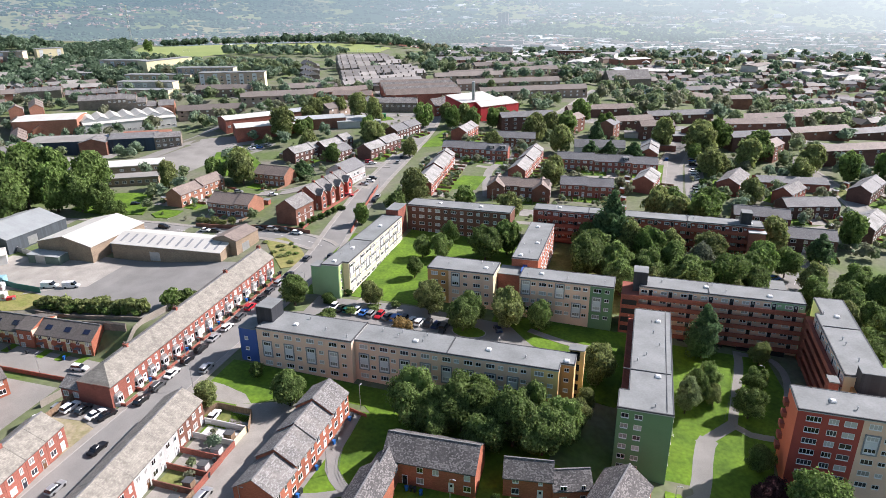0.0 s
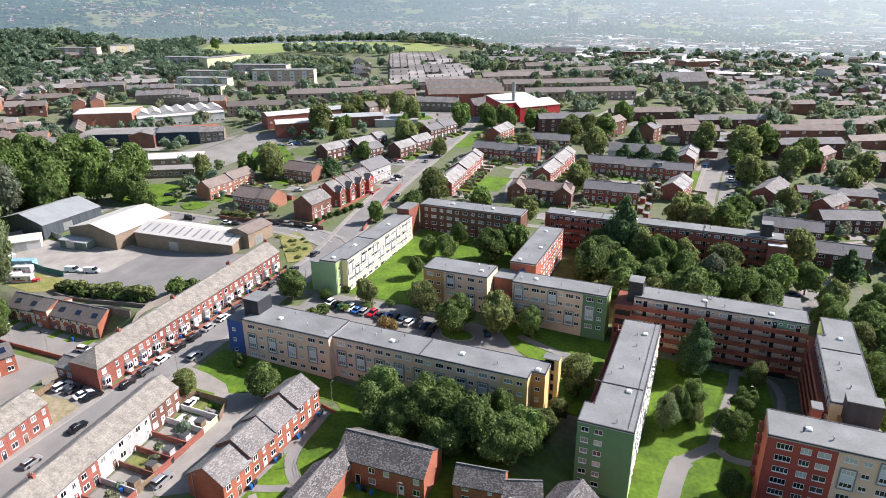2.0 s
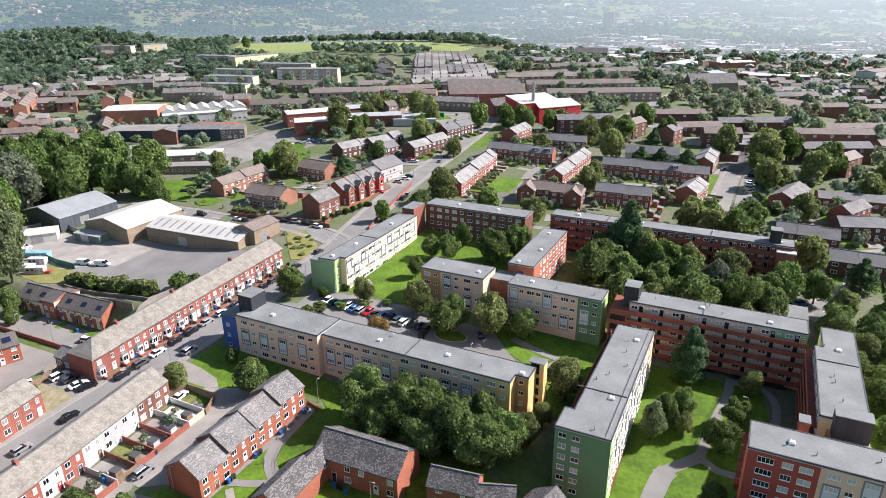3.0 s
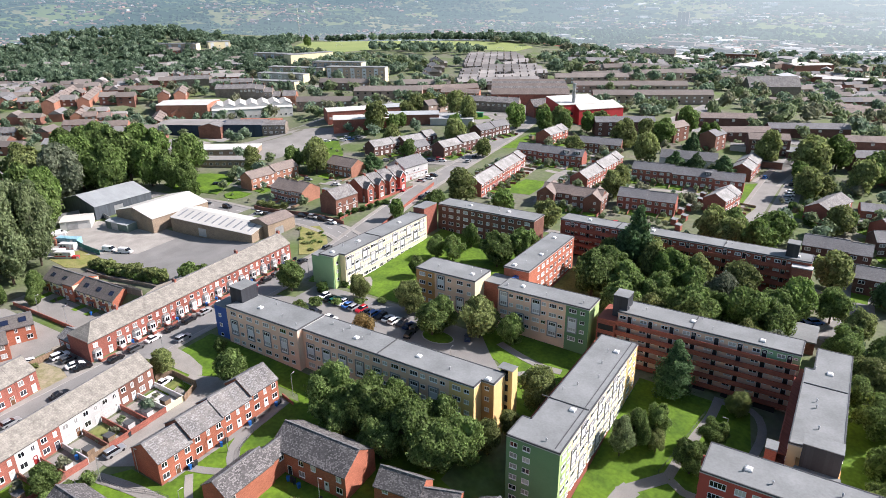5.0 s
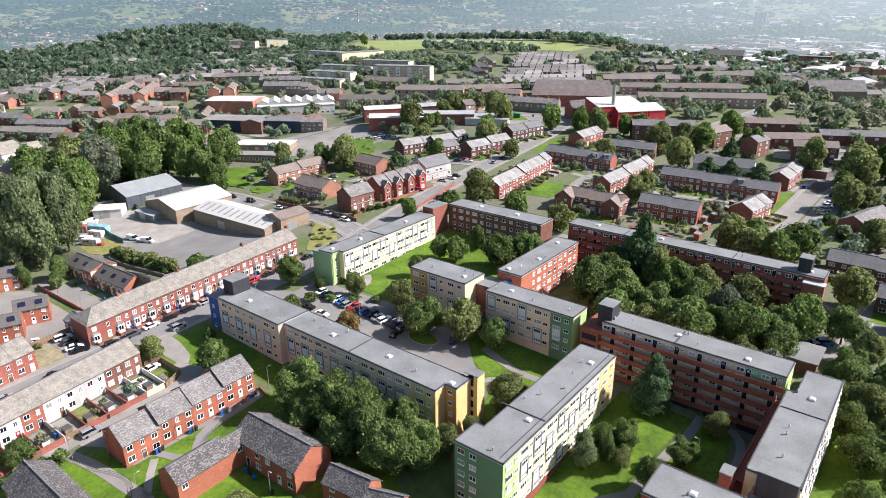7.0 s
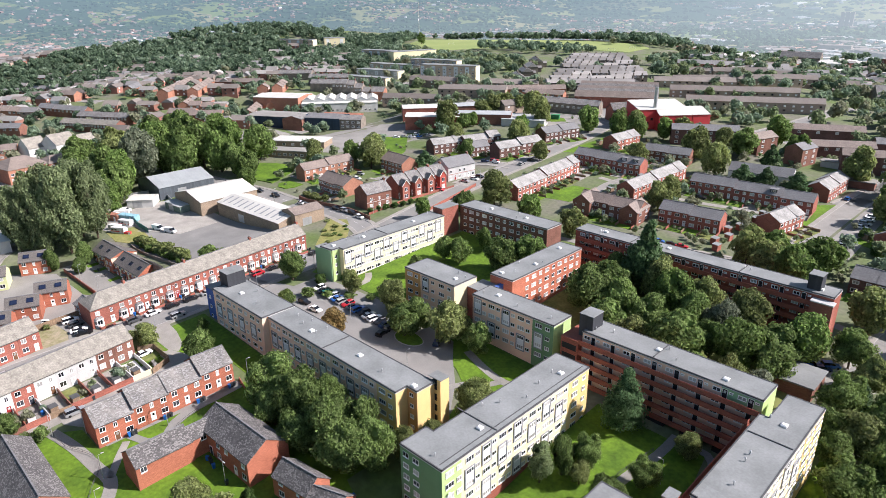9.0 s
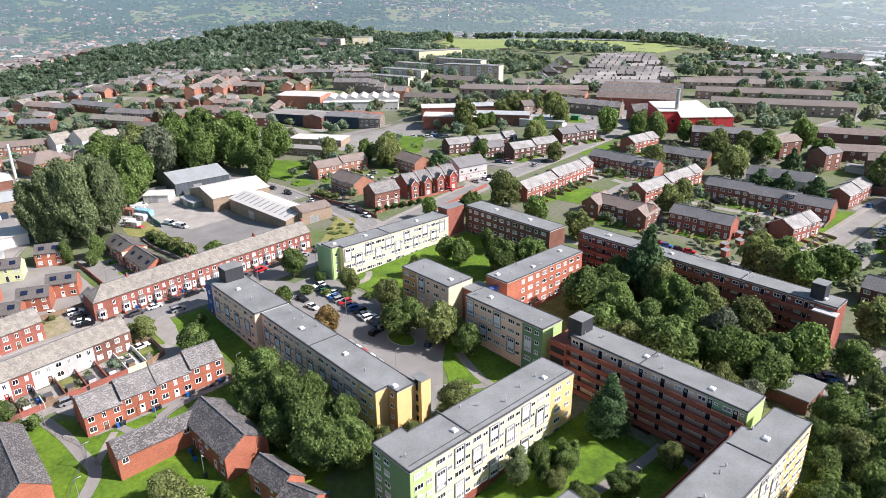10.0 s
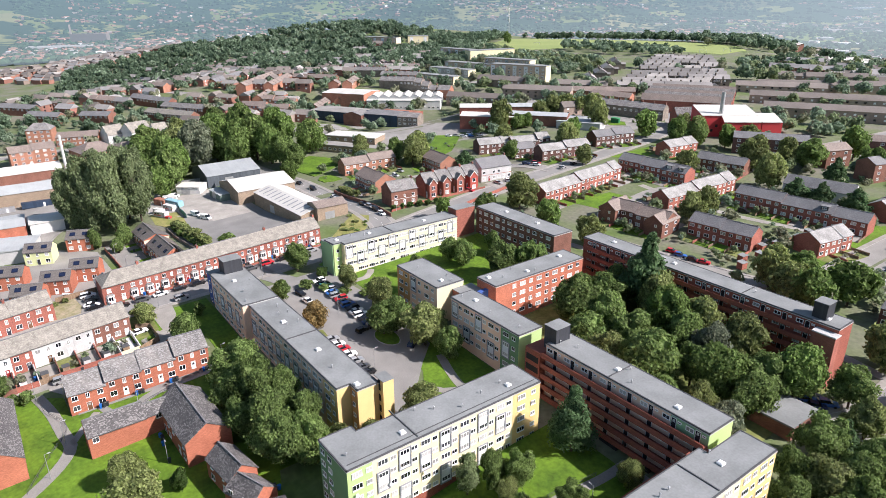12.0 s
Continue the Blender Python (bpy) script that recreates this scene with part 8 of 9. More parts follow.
    for tx, ty in ((-560, 2529), (-546, 2532), (-533, 2535)):
        vs, fs, _ = hues["grey"]
        o = len(vs)
        vs.extend([(tx + u * 5, ty + v * 5, -40 + w) for w in (0, 62) for v in (-1, 1) for u in (-1, 1)])
        fs.extend([[o + t for t in f] for f in ((4, 5, 7, 6), (0, 1, 5, 4), (2, 6, 7, 3), (0, 4, 6, 2), (1, 3, 7, 5))])
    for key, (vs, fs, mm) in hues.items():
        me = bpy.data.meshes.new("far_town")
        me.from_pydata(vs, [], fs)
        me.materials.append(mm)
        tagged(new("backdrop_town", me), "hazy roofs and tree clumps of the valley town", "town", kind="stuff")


backdrop()


# ---- vehicles ----
CAR_STOCK = {}


def car_body(kind):
    """Half-profile stations swept across the width: (x, sill z, shoulder z, roof z or 0)."""
    L, W, shoulder, roof = {"hatch": (4.1, 1.76, 0.92, 1.46), "saloon": (4.5, 1.8, 0.9, 1.42), "suv": (4.5, 1.86, 1.02, 1.66), "van": (5.1, 1.95, 1.15, 2.05)}[kind]
    h = L / 2
    lower, cabin = bmesh.new(), bmesh.new()
    st = [(-h, 0.45, shoulder * 0.86, 0.84), (-h + 0.18, 0.28, shoulder * 0.96, 0.94), (-h * 0.5, 0.24, shoulder, 1.0), (h * 0.35, 0.24, shoulder, 1.0), (h - 0.35, 0.26, shoulder * 0.86, 0.95), (h - 0.05, 0.34, shoulder * 0.7, 0.84), (h, 0.42, shoulder * 0.58, 0.78)]
    rows = []
    for x, z0, z1, k in st:
        w = W / 2 * k
        rows.append([lower.verts.new((x, y, z)) for y, z in ((-w * 0.96, z0), (-w, (z0 + z1) / 2), (-w * 0.93, z1), (w * 0.93, z1), (w, (z0 + z1) / 2), (w * 0.96, z0))])
    for a, b in zip(rows, rows[1:]):
        for j in range(6):
            lower.faces.new((a[j], a[(j + 1) % 6], b[(j + 1) % 6], b[j]))
    lower.faces.new(rows[0][::-1])
    lower.faces.new(rows[-1])
    bmesh.ops.recalc_face_normals(lower, faces=lower.faces[:])
    x0, x1 = {"hatch": (-h + 0.12, h * 0.42), "saloon": (-h * 0.72, h * 0.4), "suv": (-h + 0.12, h * 0.42), "van": (-h + 0.05, h * 0.62)}[kind]
    r0, r1 = {"hatch": (x0 + 0.35, x1 - 0.85), "saloon": (x0 + 0.6, x1 - 0.85), "suv": (x0 + 0.25, x1 - 0.75), "van": (x0 + 0.05, x1 - 0.7)}[kind]
    w0, w1 = W / 2 * 0.92, W / 2 * 0.74
    lo = [cabin.verts.new(p) for p in ((x0, -w0, shoulder - 0.02), (x1, -w0, shoulder - 0.02), (x1, w0, shoulder - 0.02), (x0, w0, shoulder - 0.02))]
    hi = [cabin.verts.new(p) for p in ((r0, -w1, roof - 0.04), (r1, -w1, roof - 0.04), (r1, w1, roof - 0.04), (r0, w1, roof - 0.04))]
    for j in range(4):
        cabin.faces.new((lo[j], lo[(j + 1) % 4], hi[(j + 1) % 4], hi[j]))
    cabin.faces.new(hi)
    top = bmesh.new()
    v = box(top, r0 - 0.06, r1 + 0.06, -w1 - 0.03, w1 + 0.03, roof - 0.05, roof)
    for q in v[4:]:
        q.co.x *= 0.97
        q.co.y *= 0.93
    if kind == "van":
        box(top, x0 + 0.02, h * 0.12, -w0 * 0.985, w0 * 0.985, shoulder - 0.05, roof - 0.052)
    wheel = bmesh.new()
    bmesh.ops.create_cone(wheel, segments=12, radius1=0.32, radius2=0.32, depth=0.22, cap_ends=True, matrix=pose(0, 0, 0, 90))
    lamp = bmesh.new()
    box(lamp, -0.03, 0.03, -0.17, 0.17, -0.08, 0.08)
    return L, W, lower, cabin, top, wheel, lamp


def car(x, y, rz, paint, kind="hatch"):
    key = (paint.name, kind)
    if key not in CAR_STOCK:
        L, W, lower, cabin, top, wheel, lamp = car_body(kind)
        CAR_STOCK[key] = (L, W, mesh_of("body", lower, paint), mesh_of("cabin_glass", cabin, CAR_GLASS), mesh_of("roof_panel", top, paint), mesh_of("wheel", wheel, RUBBER), mesh_of("tail_light", lamp, PAINTS[4]))
    L, W, body, glass, top, wheel, lamp = CAR_STOCK[key]
    word = paint.name.replace("car_paint_", "").replace("_", " ")
    z = ground(x, y) + 0.07
    dx, dy = math.cos(radians(rz)), math.sin(radians(rz))
    pitch = -math.degrees(math.atan2(ground(x + 2 * dx, y + 2 * dy) - ground(x - 2 * dx, y - 2 * dy), 4))
    c = tagged(new("van" if kind == "van" else "car"), "parked %s %s on worn asphalt" % (word, {"hatch": "hatchback car", "saloon": "saloon car", "suv": "tall estate car", "van": "panel van"}[kind]), "van" if kind == "van" else "car", "parked vehicles")
    c.matrix_basis = pose(x, y, z, 0, pitch, rz)
    for nm, me in (("body", body), ("cabin_glass", glass), ("roof_panel", top)):
        o = new(nm, me)
        o.parent = c
    for u in (-0.3, 0.3):
        for v in (-1, 1):
            o = new("wheel", wheel)
            o.parent = c
            o.matrix_basis = pose(u * L, v * (W / 2 - 0.1), 0.32)


WH, SI, BK, GY, RD, BU, TE, DB = PAINTS
ALONG_STREET = [(-104.2, 99.6, BK), (-104.2, 105.3, GY), (-104.4, 110.6, WH), (-104.5, 116.5, BK), (-104.4, 122.1, BK), (-104.4, 127.6, SI), (-104.2, 133.3, WH), (-104.4, 145.0, RD), (-104.3, 150.7, BK), (-104.3, 155.7, GY), (-104.2, 161.1, SI), (-104.2, 167.0, BK), (-104.6, 180.1, GY), (-97.8, 115.1, SI), (-101.6, 83.6, BK), (-101.0, 72.4, SI), (-104, 139.3, GY)]
for i, (cx, cy, pt) in enumerate(ALONG_STREET):
    car(cx, cy, 90 + RNG.uniform(-2, 2), pt, ("hatch", "suv", "saloon")[i % 3])
for cx, cy, rz, pt, kd in ((-120.4, 92.5, 84, SI, "hatch"), (-117.5, 92.6, 84, WH, "suv"), (-114.2, 93, 86, GY, "hatch"), (-110.3, 92.4, 74, WH, "saloon"), (-107.8, 92.9, 72, BK, "saloon"), (-121.6, 87.4, 150, WH, "van"), (-137.3, 113.6, 10, WH, "suv"), (-128.2, 121.6, 60, BU, "hatch"), (-73.1, 79.3, 88, SI, "suv"), (-85.2, 99.9, 95, WH, "saloon")):
    car(cx, cy, rz, pt, kd)
ROW_PAINTS = [WH, BK, TE, WH, BU, SI, RD, GY, BU, BK, SI, WH, BK, DB, GY]
for i, pt in enumerate(ROW_PAINTS):
    car(-81.5 + i * 2.42, 152.6 - 0.02 * i, 84 + RNG.uniform(-2, 2) + (180 if i % 3 == 0 else 0), pt, ("hatch", "suv", "saloon")[(i * 2) % 3])
for cx, cy, rz, pt, kd in ((-77.5, 144.4, 10, BK, "hatch"), (-71.4, 144.0, 8, WH, "saloon"), (-45.0, 139.8, 84, WH, "hatch"), (-42.4, 139.8, 84, RD, "hatch"), (-39.0, 139.7, 84, WH, "suv"), (-35.5, 139.7, 84, SI, "suv"), (-32.2, 139.8, 84, GY, "hatch"), (-29.4, 139.8, 84, BK, "hatch"), (-48.2, 139.8, 84, SI, "hatch"), (-33.2, 155.6, 120, DB, "hatch"), (-47.4, 148.6, 100, BK, "hatch"), (-97.6, 184.5, 84, BK, "hatch")):
    car(cx, cy, rz, pt, kd)
for i, (cy, pt) in enumerate(((351.8, BU), (344.1, BK), (333, WH), (329.0, WH), (323.4, SI), (318.6, WH), (304.8, GY), (299.9, SI), (295.0, SI), (288, WH), (280.5, RD))):
    car(25.2, cy, 4, pt, ("hatch", "suv", "saloon")[i % 3])
for cx, cy, rz, pt, kd in ((-22.4, 255.4, 20, BU, "hatch"), (-17.9, 255.8, 22, BK, "hatch"), (-14.6, 256.6, 22, RD, "saloon"), (-26.0, 256.0, 20, RD, "hatch"), (41.1, 211.9, 35, BU, "hatch"), (43.6, 211.3, 35, DB, "hatch"), (44.6, 213.8, 35, BU, "suv"), (12.5, 349.7, 84, BU, "hatch"), (-31.9, 309.6, 10, BK, "suv"), (-118.0, 242.3, 20, RD, "hatch"), (-118.1, 258.5, 10, SI, "saloon"), (-117.2, 263.9, 10, WH, "hatch"), (-117.6, 268, 10, BK, "hatch"), (-105.8, 245.6, 100, SI, "hatch"), (-105.2, 240.0, 100, BK, "suv"), (-187.5, 195.0, 4, BK, "saloon"), (-175.8, 196.2, 4, BK, "suv"), (-158.2, 197.9, 2, WH, "saloon"), (-153.3, 197.8, 2, GY, "hatch")):
    car(cx, cy, rz, pt, kd)
for cx, cy, rz, pt, kd in ((-134.9, 199.3, 0, BK, "hatch"), (-129.2, 199.2, 0, SI, "suv"), (-124.0, 199.0, 0, BK, "suv"), (-118.6, 198.4, 0, WH, "hatch"), (-167.7, 236.2, 10, WH, "hatch"), (-154.6, 241.6, 10, WH, "saloon"), (-172.3, 242.0, 10, SI, "hatch"), (-134.0, 290.7, 20, DB, "hatch"), (-130.5, 293.7, 20, RD, "suv"), (-127.9, 291.6, 20, WH, "hatch"), (-116.4, 297.4, 98, SI, "hatch"), (-117.6, 306.0, 98, BK, "hatch"), (-118.4, 313.4, 98, SI, "suv"), (-119.2, 321.5, 98, GY, "hatch"), (-160.5, 288.2, 40, SI, "hatch")):
    car(cx, cy, rz, pt, kd)
for cx, cy, rz, pt, kd in ((-211.4, 143.7, 80, WH, "van"), (-207.0, 138.8, 95, WH, "van"), (-200.3, 139.1, 60, WH, "hatch"), (-170.9, 145.5, 25, WH, "van"), (-177.3, 143.4, 20, WH, "van"), (-214, 150, 85, WH, "hatch"), (-217.0, 305.4, 40, WH, "hatch"), (-214.1, 308.9, 40, SI, "hatch"), (-209.4, 310.9, 40, WH, "suv"), (-211.0, 316.6, 40, WH, "hatch"), (-206, 314, 40, BU, "hatch"), (-203, 318, 40, SI, "suv"), (-207.0, 216.6, 30, BK, "hatch")):
    car(cx, cy, rz, pt, kd)
SKY_BLUE = mat("sky_blue_container_paint", (0.25, 0.45, 0.52), 0.6, 0.12, 0.4, 3, 0.1, pattern=(0.4, 60.0, 0.85))
# a mat of site cabins and stored goods in the yard
for cx, cy, rz, L_, D_, H_, m_, lab in ((-198.3, 140.2, 24, 9, 3, 2.7, SKY_BLUE, "pale blue storage container in a dusty yard"), (-204.5, 136.5, 24, 7, 3, 2.8, RUST_SHEET, "rust brown container in a yard"), (-193.2, 137, 24, 6.2, 2.4, 2.4, R_WHITE, "white caravan with a red stripe in a yard"), (-186.4, 131.8, 28, 6.4, 2.4, 2.4, R_WHITE, "white caravan with a red stripe in a yard"), (-191.5, 132.2, 30, 5, 2.2, 2.2, R_WHITE, "white cabin with a felt roof in a yard"), (-182.2, 133.4, 40, 2.4, 1.6, 1.0, SHEET_RED, "red skip of scrap in a yard"), (-208.3, 141.1, 60, 6, 2.4, 2.3, R_WHITE, "white cabin in a yard"), (-240, 92, 86, 12, 2.6, 2.6, SHEET_BLUE, "blue goods container beside a factory shed"), (-241, 78, 86, 11, 2.6, 2.2, METAL, "stacked grey pipes beside a factory shed"), (-237, 103, 86, 4, 3, 3.4, TEAL, "pale teal cabin beside a factory shed"), (-244, 66, 86, 9, 2.6, 2.2, BRICK_RED, "stacked red goods beside a factory shed")):
    k = thing("storage_unit", lab, "storage unit", cx, cy, ground(cx, cy), rz)
    bm = bmesh.new()
    vs = box(bm, -L_ / 2, L_ / 2, -D_ / 2, D_ / 2, 0, H_)
    bmesh.ops.bevel(bm, geom=bm.edges[:], offset=0.12, segments=2, affect="EDGES")
    part("body", bm, m_, k)
    part_box("door", k, WHITE_PANEL, L_ * 0.2, L_ * 0.2 + 0.9, -D_ / 2 - 0.03, -D_ / 2, 0.1, min(2.1, H_ - 0.1))
    if "caravan" in lab:
        part_box("stripe", k, SHEET_RED, -L_ / 2 + 0.2, L_ / 2 - 0.2, -D_ / 2 - 0.015, -D_ / 2, 0.75, 1.05)
        for u in (-0.32, -0.08):
            part_box("window", k, CAR_GLASS, u * L_ - 0.45, u * L_ + 0.45, -D_ / 2 - 0.03, -D_ / 2, 1.25, 1.85)


# ---- walls, fences, bins, lamps ----
def wall_line(pts, h, t, m, name, label, category, cap=None, step=5.0):
    """A wall along a line, stepping with the land, one panel a bay."""
    w = thing(name, label, category, *pts[0], ground(*pts[0]))
    x0, y0, z0 = w.location
    for a, b in zip(pts, pts[1:]):
        a, b = Vector(a), Vector(b)
        n = max(1, int((b - a).length / step))
        for i in range(n):
            p, q = a.lerp(b, i / n), a.lerp(b, (i + 1) / n)
            d = (q - p).normalized()
            s = Vector((d.y, -d.x)) * t / 2
            bm = bmesh.new()
            lo, hi = [], []
            for r in (p + s, q + s, q - s, p - s):
                g = ground(r.x, r.y)
                lo.append(bm.verts.new((r.x - x0, r.y - y0, g - 0.5 - z0)))
                hi.append(bm.verts.new((r.x - x0, r.y - y0, g + h - z0)))
            bm.faces.new(hi)
            bm.faces.new(lo[::-1])
            for j in range(4):
                bm.faces.new((lo[j], lo[(j + 1) % 4], hi[(j + 1) % 4], hi[j]))
            bmesh.ops.recalc_face_normals(bm, faces=bm.faces[:])
            part("panel", bm, m, w)
    return w


CONCRETE = mat("concrete_panel", (0.34, 0.31, 0.27), 0.9, 0.15, 0.3, 3, 0.2)
for i in range(14):
    yy = 105.2 + 4.6 * i
    wall_line([(-108.6, yy - 2.2), (-106.6, yy - 2.2), (-106.6, yy + 0.9)], 0.85, 0.22, BRICK_RED, "garden_wall", "low red brick front garden wall", "wall", step=9)
wall_line([(-107.6, 97), (-106.4, 97), (-106.4, 100.8)], 0.85, 0.22, BRICK_RED, "garden_wall", "low red brick front garden wall", "wall", step=9)
for i, m_ in enumerate((R_WHITE, R_WHITE, BRICK_RED, BRICK_RED, BRICK_BROWN, R_GREY, BRICK_RED, BRICK_BROWN)):
    y0 = 97.8 - i * 4.7
    xl = -75.6 + 0.15 * i
    wall_line([(-85.9 + i * 0.42, y0), (xl, y0 + 0.3)], 1.5, 0.22, m_, "yard_wall", "back yard wall of a terraced house", "wall", step=12)
    wall_line([(xl, y0 + 0.2), (xl, y0 - 4.4)], 1.5, 0.24, (R_CREAM, BRICK_RED, BRICK_RED, BRICK_RED, TIMBER, BRICK_RED, BRICK_BROWN, BRICK_RED)[i], "yard_wall", "back yard wall beside a lane", "wall", step=12)
    x_in = -85.2 + i * 0.42
    poly_slab("yard", [(x_in, y0 - 4.5), (xl - 0.2, y0 - 4.5), (xl - 0.2, y0), (x_in, y0)], (GRASS, PAVING, PAVING, ROUGH_GRASS, PAVING, OLD_ASPHALT, PAVING, GRASS)[i], 0.09, 0.3, "small walled back yard of a terraced house", "yard")
    shed_ = thing("yard_shed", "small yard shed with a felt roof", "shed", xl - 2.0, y0 - 3.0, ground(xl - 2, y0 - 3), 4)
    part_box("body", shed_, (TIMBER, R_WHITE, R_GREY, TIMBER)[i % 4], -0.9, 0.9, -0.8, 0.8, -0.2, 1.9)
    part_box("roof", shed_, TRIM_DARK, -1.0, 1.0, -0.9, 0.9, 1.9, 2.0)
wall_line([(-88, 99.5), (-86, 103), (-77.5, 103.2), (-75.2, 98)], 1.7, 0.1, TIMBER, "timber_fence", "pale timber fence round a side garden", "fence", step=2.4)
poly_slab("yard", [(-86, 98.2), (-76, 98.4), (-77.6, 102.8), (-85.6, 102.6)], GRASS, 0.1, 0.3, "side garden with artificial grass", "yard")
poly_slab("yard", [(-84.6, 93.8), (-76, 93.8), (-76, 97.2), (-84.6, 97.2)], R_WHITE, 0.16, 0.3, "white decked yard behind a terraced house", "yard")
shrub_spots = [(-117.4, 83, 1.6, 1.6), (-115.6, 81.2, 1.3, 1.2), (-118.2, 86.4, 1.2, 1.4), (-113, 81, 0.9, 0.8), (-109.2, 81.4, 1.0, 0.9)]
wall_line([(-119.6, 84), (-119.8, 97)], 1.7, 0.1, TIMBER, "timber_fence", "weathered timber fence beside a parking plot", "fence", step=2.4)
wall_line([(-134, 98), (-131.9, 107.5), (-130.2, 118), (-127.4, 132.7), (-122, 152), (-119.4, 170)], 1.9, 0.14, CONCRETE, "concrete_fence", "long pale concrete panel fence behind a terrace", "fence", step=3.0)
wall_line([(-168, 124.2), (-131.5, 125.6)], 1.9, 0.4, STONE, "retaining_wall", "tall dark retaining wall behind houses", "wall", step=6)
wall_line([(-168, 129.2), (-128.5, 130.2)], 1.0, 0.4, STONE, "retaining_wall", "dark retaining wall below a yard", "wall", step=6)
wall_line([(-172, 106.4), (-154.6, 107.4), (-136.9, 108.4)], 1.2, 0.24, BRICK_RED, "garden_wall", "red brick wall along a parking court", "wall", step=3)
wall_line([(-100, 205), (-104, 222), (-111, 258)], 1.3, 0.24, BRICK_RED, "garden_wall", "low brick wall beside a street", "wall", step=8)
wall_line([(-165, 201.5), (-114, 199.9)], 1.6, 0.3, BRICK_BROWN, "garden_wall", "tall brown brick wall beside a street", "wall", step=6)
wall_line([(-118.6, 203), (-119.4, 222), (-117.0, 250)], 0.9, 0.24, BRICK_RED, "garden_wall", "low brick wall in front of villas", "wall", step=6)
wall_line([(-198, 160.5), (-224, 165.5), (-232, 140), (-226, 122)], 2.2, 0.12, METAL, "palisade_fence", "grey steel palisade fence round a yard", "fence", step=3)
wall_line([(-195, 140.8), (-186, 139.4), (-177, 139.4)], 2.0, 0.1, TEAL, "mesh_fence", "green steel mesh fence across a yard", "fence", step=2.5)
wall_line([(-53, 110.5), (-57.5, 111.6)], 0.8, 0.2, BRICK_RED, "garden_wall", "low brick wall at a row's end", "wall")


def shrub_row(a, b, n, r, h, kind, label, stray=0.5):
    for i in range(n):
        t = (i + 0.5) / n
        x, y = a[0] + (b[0] - a[0]) * t + RNG.uniform(-stray, stray), a[1] + (b[1] - a[1]) * t + RNG.uniform(-stray, stray)
        s = tree(x, y, r * RNG.uniform(0.8, 1.25), h * RNG.uniform(0.75, 1.25), kind, 2)
        s.name = "bush"
        tagged(s, label, "bush", "bushes")


shrub_row((-170, 133.2), (-131, 134.2), 15, 2.5, 3.9, "o", "overgrown olive green bush along a yard")
shrub_row((-172, 131.8), (-132, 132.6), 12, 1.9, 2.7, "b", "wild green bush along a yard")
shrub_row((-127.6, 139), (-124.2, 144.5), 3, 2.6, 4.4, "m", "dark green bush behind a terrace")
shrub_row((-125.5, 136), (-121.5, 152), 7, 1.2, 1.4, "o", "weeds and straggling bush behind a terrace")
shrub_row((-124, 190), (-109, 175), 7, 1.3, 0.7, "o", "tussock of dry weeds on waste ground", 2.6)
shrub_row((-116, 189), (-107.5, 180), 4, 1.0, 0.8, "b", "low bramble on waste ground", 2.4)
shrub_row((28.6, 339), (28, 332.5), 3, 2.2, 2.6, "h", "clipped hedge between parking bays")
shrub_row((28.8, 314), (28.2, 307.5), 3, 2.2, 2.6, "h", "clipped hedge between parking bays")
shrub_row((34, 297), (38, 292), 3, 1.8, 2.2, "h", "clipped hedge beside a parking strip")
for bx, by, br, bh in shrub_spots:
    tagged(tree(bx, by, br, bh, "o", 2), "weedy olive bush on a bare plot", "bush", "bushes").name = "bush"
shrub_row((-120.5, 203), (-114, 228), 7, 1.6, 1.9, "h", "clipped green garden hedge bush")
shrub_row((-168, 206), (-150, 205), 5, 2.0, 2.6, "o", "olive green bush above a street wall")
shrub_row((-83, 146), (-62, 161), 4, 1.8, 2.4, "m", "green bush beside a car park")
shrub_row((-86, 163), (-79, 161), 3, 1.6, 2.2, "h", "green bush at the foot of flats")
shrub_row((-98, 100.5), (-92, 103.5), 4, 1.4, 1.6, "o", "straggling olive roadside bush")
shrub_row((38, 112), (34, 127), 5, 2.0, 3.0, "m", "dark green bush beside flats")
shrub_row((-72, 60), (-69, 73), 4, 1.8, 2.6, "m", "dark green bush beside a lane")


def bin_(x, y, m):
    b_ = thing("wheelie_bin", ("blue" if m is BIN_BLUE else "dark") + " plastic wheelie bin by a house", "bin", x, y, ground(x, y) + 0.1, RNG.uniform(0, 360), "wheelie bins")
    bm = bmesh.new()
    vs = box(bm, -0.27, 0.27, -0.32, 0.32, 0, 1.0)
    for v in vs[:4]:
        v.co.x *= 0.78
        v.co.y *= 0.8
    part("body", bm, m, b_)
    part_box("lid", b_, m, -0.3, 0.3, -0.37, 0.34, 1.0, 1.08)


for i in range(14):
    bin_(-107.5, 106.6 + 4.6 * i, BIN_BLUE if i % 3 == 0 else BIN_DARK)
    if i % 2:
        bin_(-107.4, 107.5 + 4.6 * i, BIN_BLUE if i % 5 == 0 else BIN_DARK)
for i in range(4):
    for k in range(3):
        bin_(-56.0, 84.6 + 7.85 * i + k * 0.7, BIN_BLUE if k == 0 else BIN_DARK)
for k, (bx, by) in enumerate(((-37, 92.8), (-36.2, 93), (-35.4, 92.9), (-34, 92.6), (-28, 92.2), (-8, 106.5), (-7.2, 107), (-75.2, 84), (-76.6, 88), (-78, 74), (-163, 115), (-157, 115.2), (-145, 116))):
    bin_(bx, by, BIN_BLUE if k % 3 == 0 else BIN_DARK)


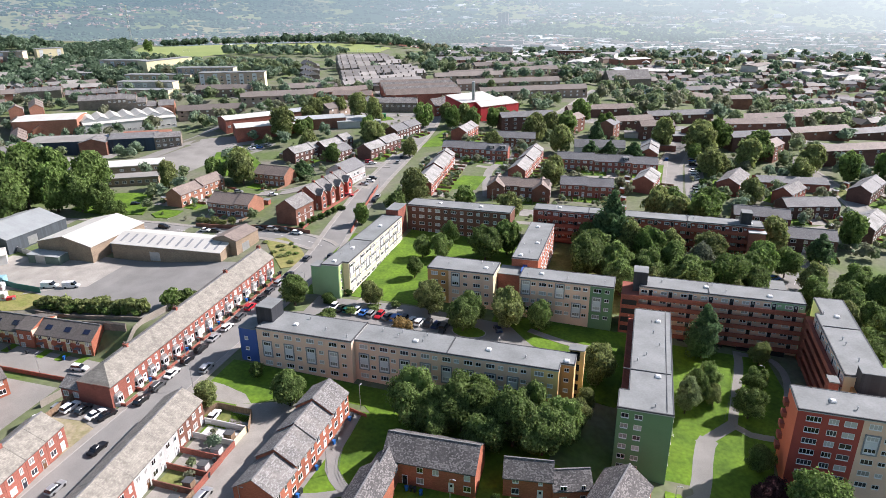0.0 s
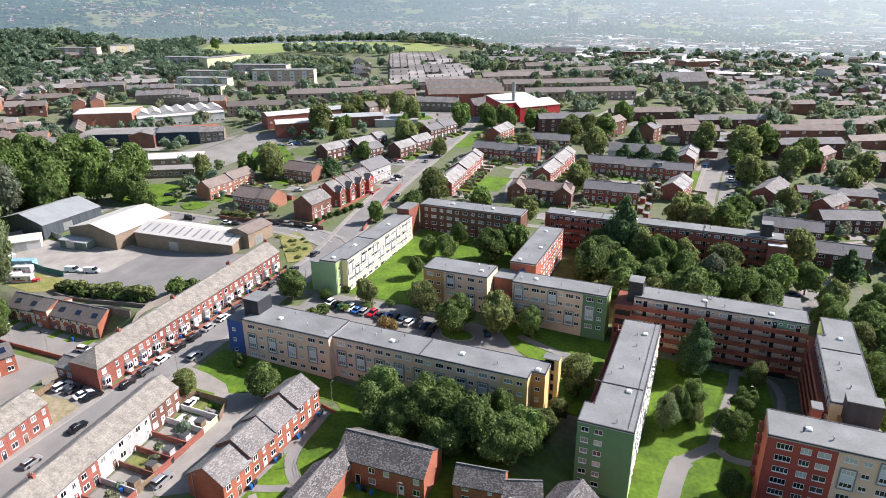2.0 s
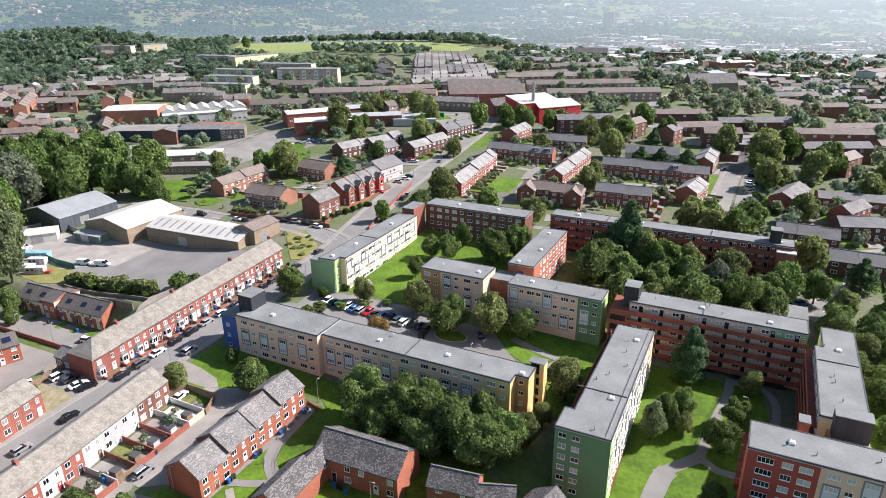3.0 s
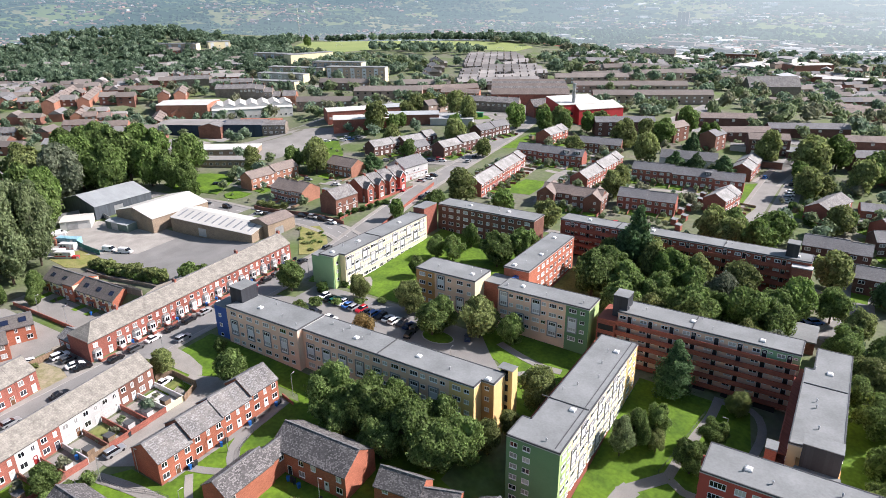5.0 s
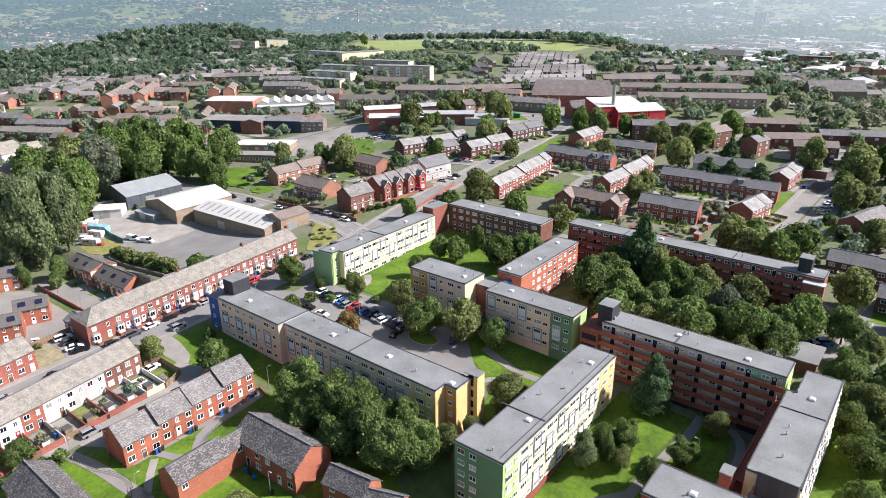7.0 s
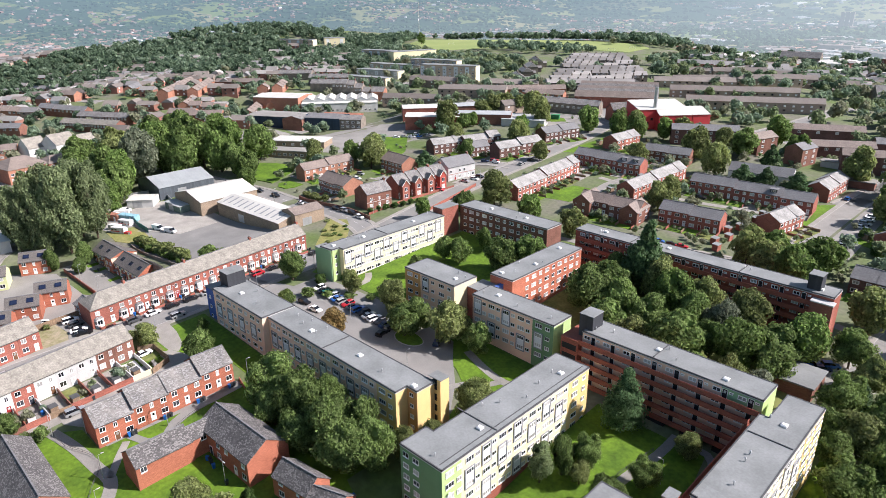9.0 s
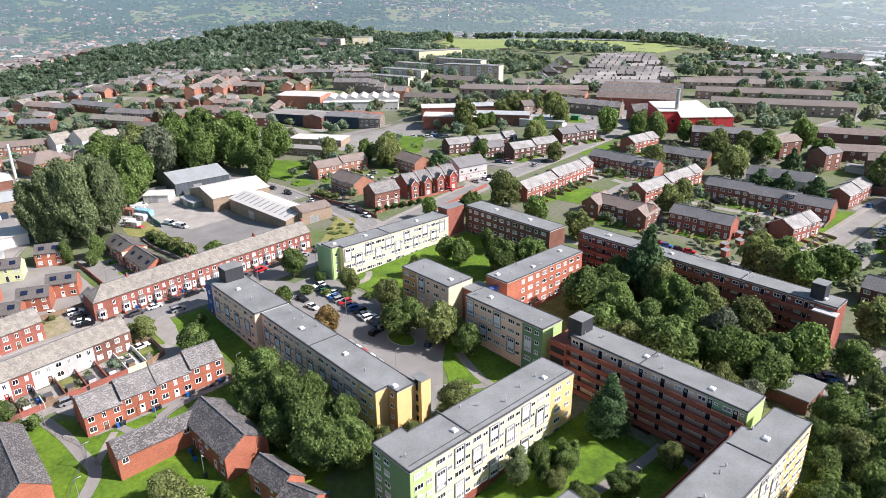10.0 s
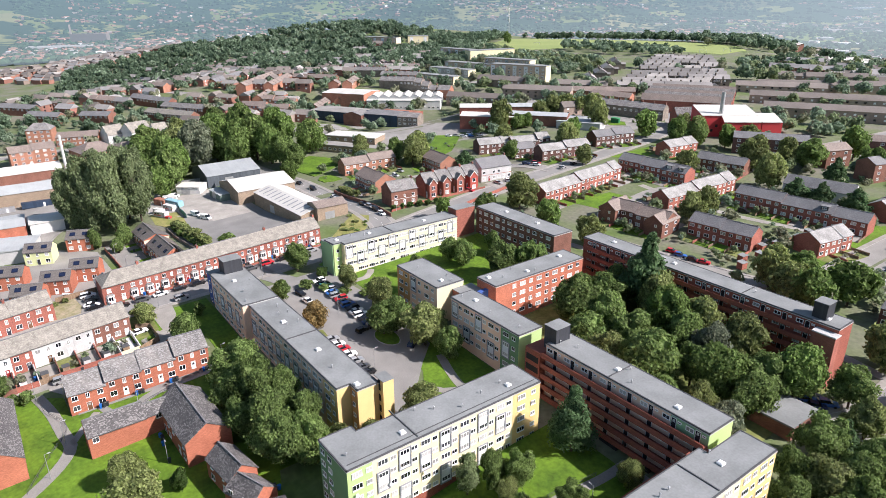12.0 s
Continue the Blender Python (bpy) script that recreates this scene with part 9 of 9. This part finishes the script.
def street_lamp(x, y, rz=0, h=6.0):
    p = thing("street_lamp", "slim grey steel street lamp on a footway", "street lamp", x, y, ground(x, y), rz, "street lamps")
    bm = bmesh.new()
    bmesh.ops.create_cone(bm, segments=8, radius1=0.09, radius2=0.05, depth=h + 0.5, cap_ends=True, matrix=Matrix.Translation((0, 0, h / 2 - 0.25)))
    part("post", bm, METAL, p)
    part_box("arm", p, METAL, 0, 0.7, -0.03, 0.03, h - 0.06, h)
    bm = bmesh.new()
    box(bm, 0.5, 1.1, -0.11, 0.11, h - 0.04, h + 0.08)
    bmesh.ops.bevel(bm, geom=bm.edges[:], offset=0.03, segments=1, affect="EDGES")
    part("lantern", bm, TRIM_PALE, p)


for lx, ly, lr in ((-106.2, 118, 0), (-96.6, 108, 180), (-96.4, 140, 180), (-106.2, 160, 0), (-55.5, 113, 90), (-53.4, 92, 180), (-47.2, 76, 90), (-64.2, 78.5, 0), (-68, 73, 0), (-38, 72, 90), (12.6, 106, 0), (-146, 109, 90), (-160, 108, 90), (-94.5, 160, 200), (-60, 148, 90), (-30, 142, 90), (-118, 205, 0), (-170, 192, 90), (-112, 262, 180), (-120, 300, 180), (8.2, 300, 0), (-28, 92, 0), (33, 150, 180), (-66, 240, 0), (-58, 255, 0)):
    street_lamp(lx, ly, lr)


# railings along the footpaths
def railing(pts, h=1.0):
    r_ = thing("railing", "low dark steel railing beside a footpath", "railing", *pts[0], ground(*pts[0]), 0, "railings")
    x0, y0, z0 = r_.location
    line = smooth_line(pts, 2.2)
    for p in line:
        g = ground(p.x, p.y) - z0
        part_box("post", r_, TRIM_DARK, p.x - x0 - 0.03, p.x - x0 + 0.03, p.y - y0 - 0.03, p.y - y0 + 0.03, g - 0.2, g + h)
    for zz in (h - 0.04, h * 0.5):
        bm = bmesh.new()
        strip(bm, line, -0.025, 0.025, zz, 0.05)
        for v in bm.verts:
            v.co -= Vector((x0, y0, z0))
        part("rail", bm, TRIM_DARK, r_)


railing([(-70, 73.2), (-63, 73.8), (-53, 77.2), (-45, 72.8), (-36, 67.8)])
railing([(-53.4, 99), (-51.6, 93.4), (-47.4, 89.4)])
railing([(23.6, 134.6), (25.0, 141), (26.3, 149), (27.6, 157.4)])
# bay lines in the car park
bm = bmesh.new()
for i in range(17):
    for y0, y1 in ((150.2, 155.0), (133.6, 138.2)):
        x = -82.7 + i * 2.42 if y0 > 140 else -52 + i * 1.75
        g = [ground(x, y) + 0.092 for y in (y0, y1)]
        q = [bm.verts.new(p) for p in ((x - 0.05, y0, g[0]), (x + 0.05, y0, g[0]), (x + 0.05, y1, g[1]), (x - 0.05, y1, g[1]))]
        bm.faces.new(q)
tagged(new("bay_lines", mesh_of("bay_lines", bm, PAINT)), "white parking bay lines on dark asphalt", "road marking", kind="structure")
poly_slab("grass_island", [(-56, 136.4), (-50, 136.0), (-49, 139.8), (-55, 140.4)], ROUGH_GRASS, 0.14, 0.3, "small planted island in a car park", "lawn")
hall("low flat-roofed brick garage beside trees", 41, 201, 0, 9, 10, 3, 0.2, BRICK_BROWN, FELT, flat=True, name="garage")
poly_slab("car_park", [(36, 208), (48, 206), (48, 216), (38, 217)], OLD_ASPHALT, 0.08, 0.3, "small parking area beside trees", "car park")
k = thing("substation", "small green electricity cabin on a roundabout", "cabin", -163, 391, ground(-163, 391), 20)
part_box("body", k, mat("cabin_green", (0.03, 0.17, 0.07), 0.6), -2.4, 2.4, -1.6, 1.6, 0, 2.7)
part_box("roof", k, mat("cabin_roof_green", (0.05, 0.24, 0.10), 0.6), -2.6, 2.6, -1.8, 1.8, 2.7, 2.9)
# goal posts and the lattice mast on the rise
for gx, gy in ((-540, 690), (-330, 735), (-322, 768)):
    g = thing("goal_posts", "white goal posts on a playing field", "goal", gx, gy, ground(gx, gy) + 0.25, 25)
    for u in (-3.6, 3.6):
        part_box("post", g, WHITE, u - 0.12, u + 0.12, -0.12, 0.12, -0.3, 2.6)
    part_box("crossbar", g, WHITE, -3.7, 3.7, -0.12, 0.12, 2.5, 2.74)
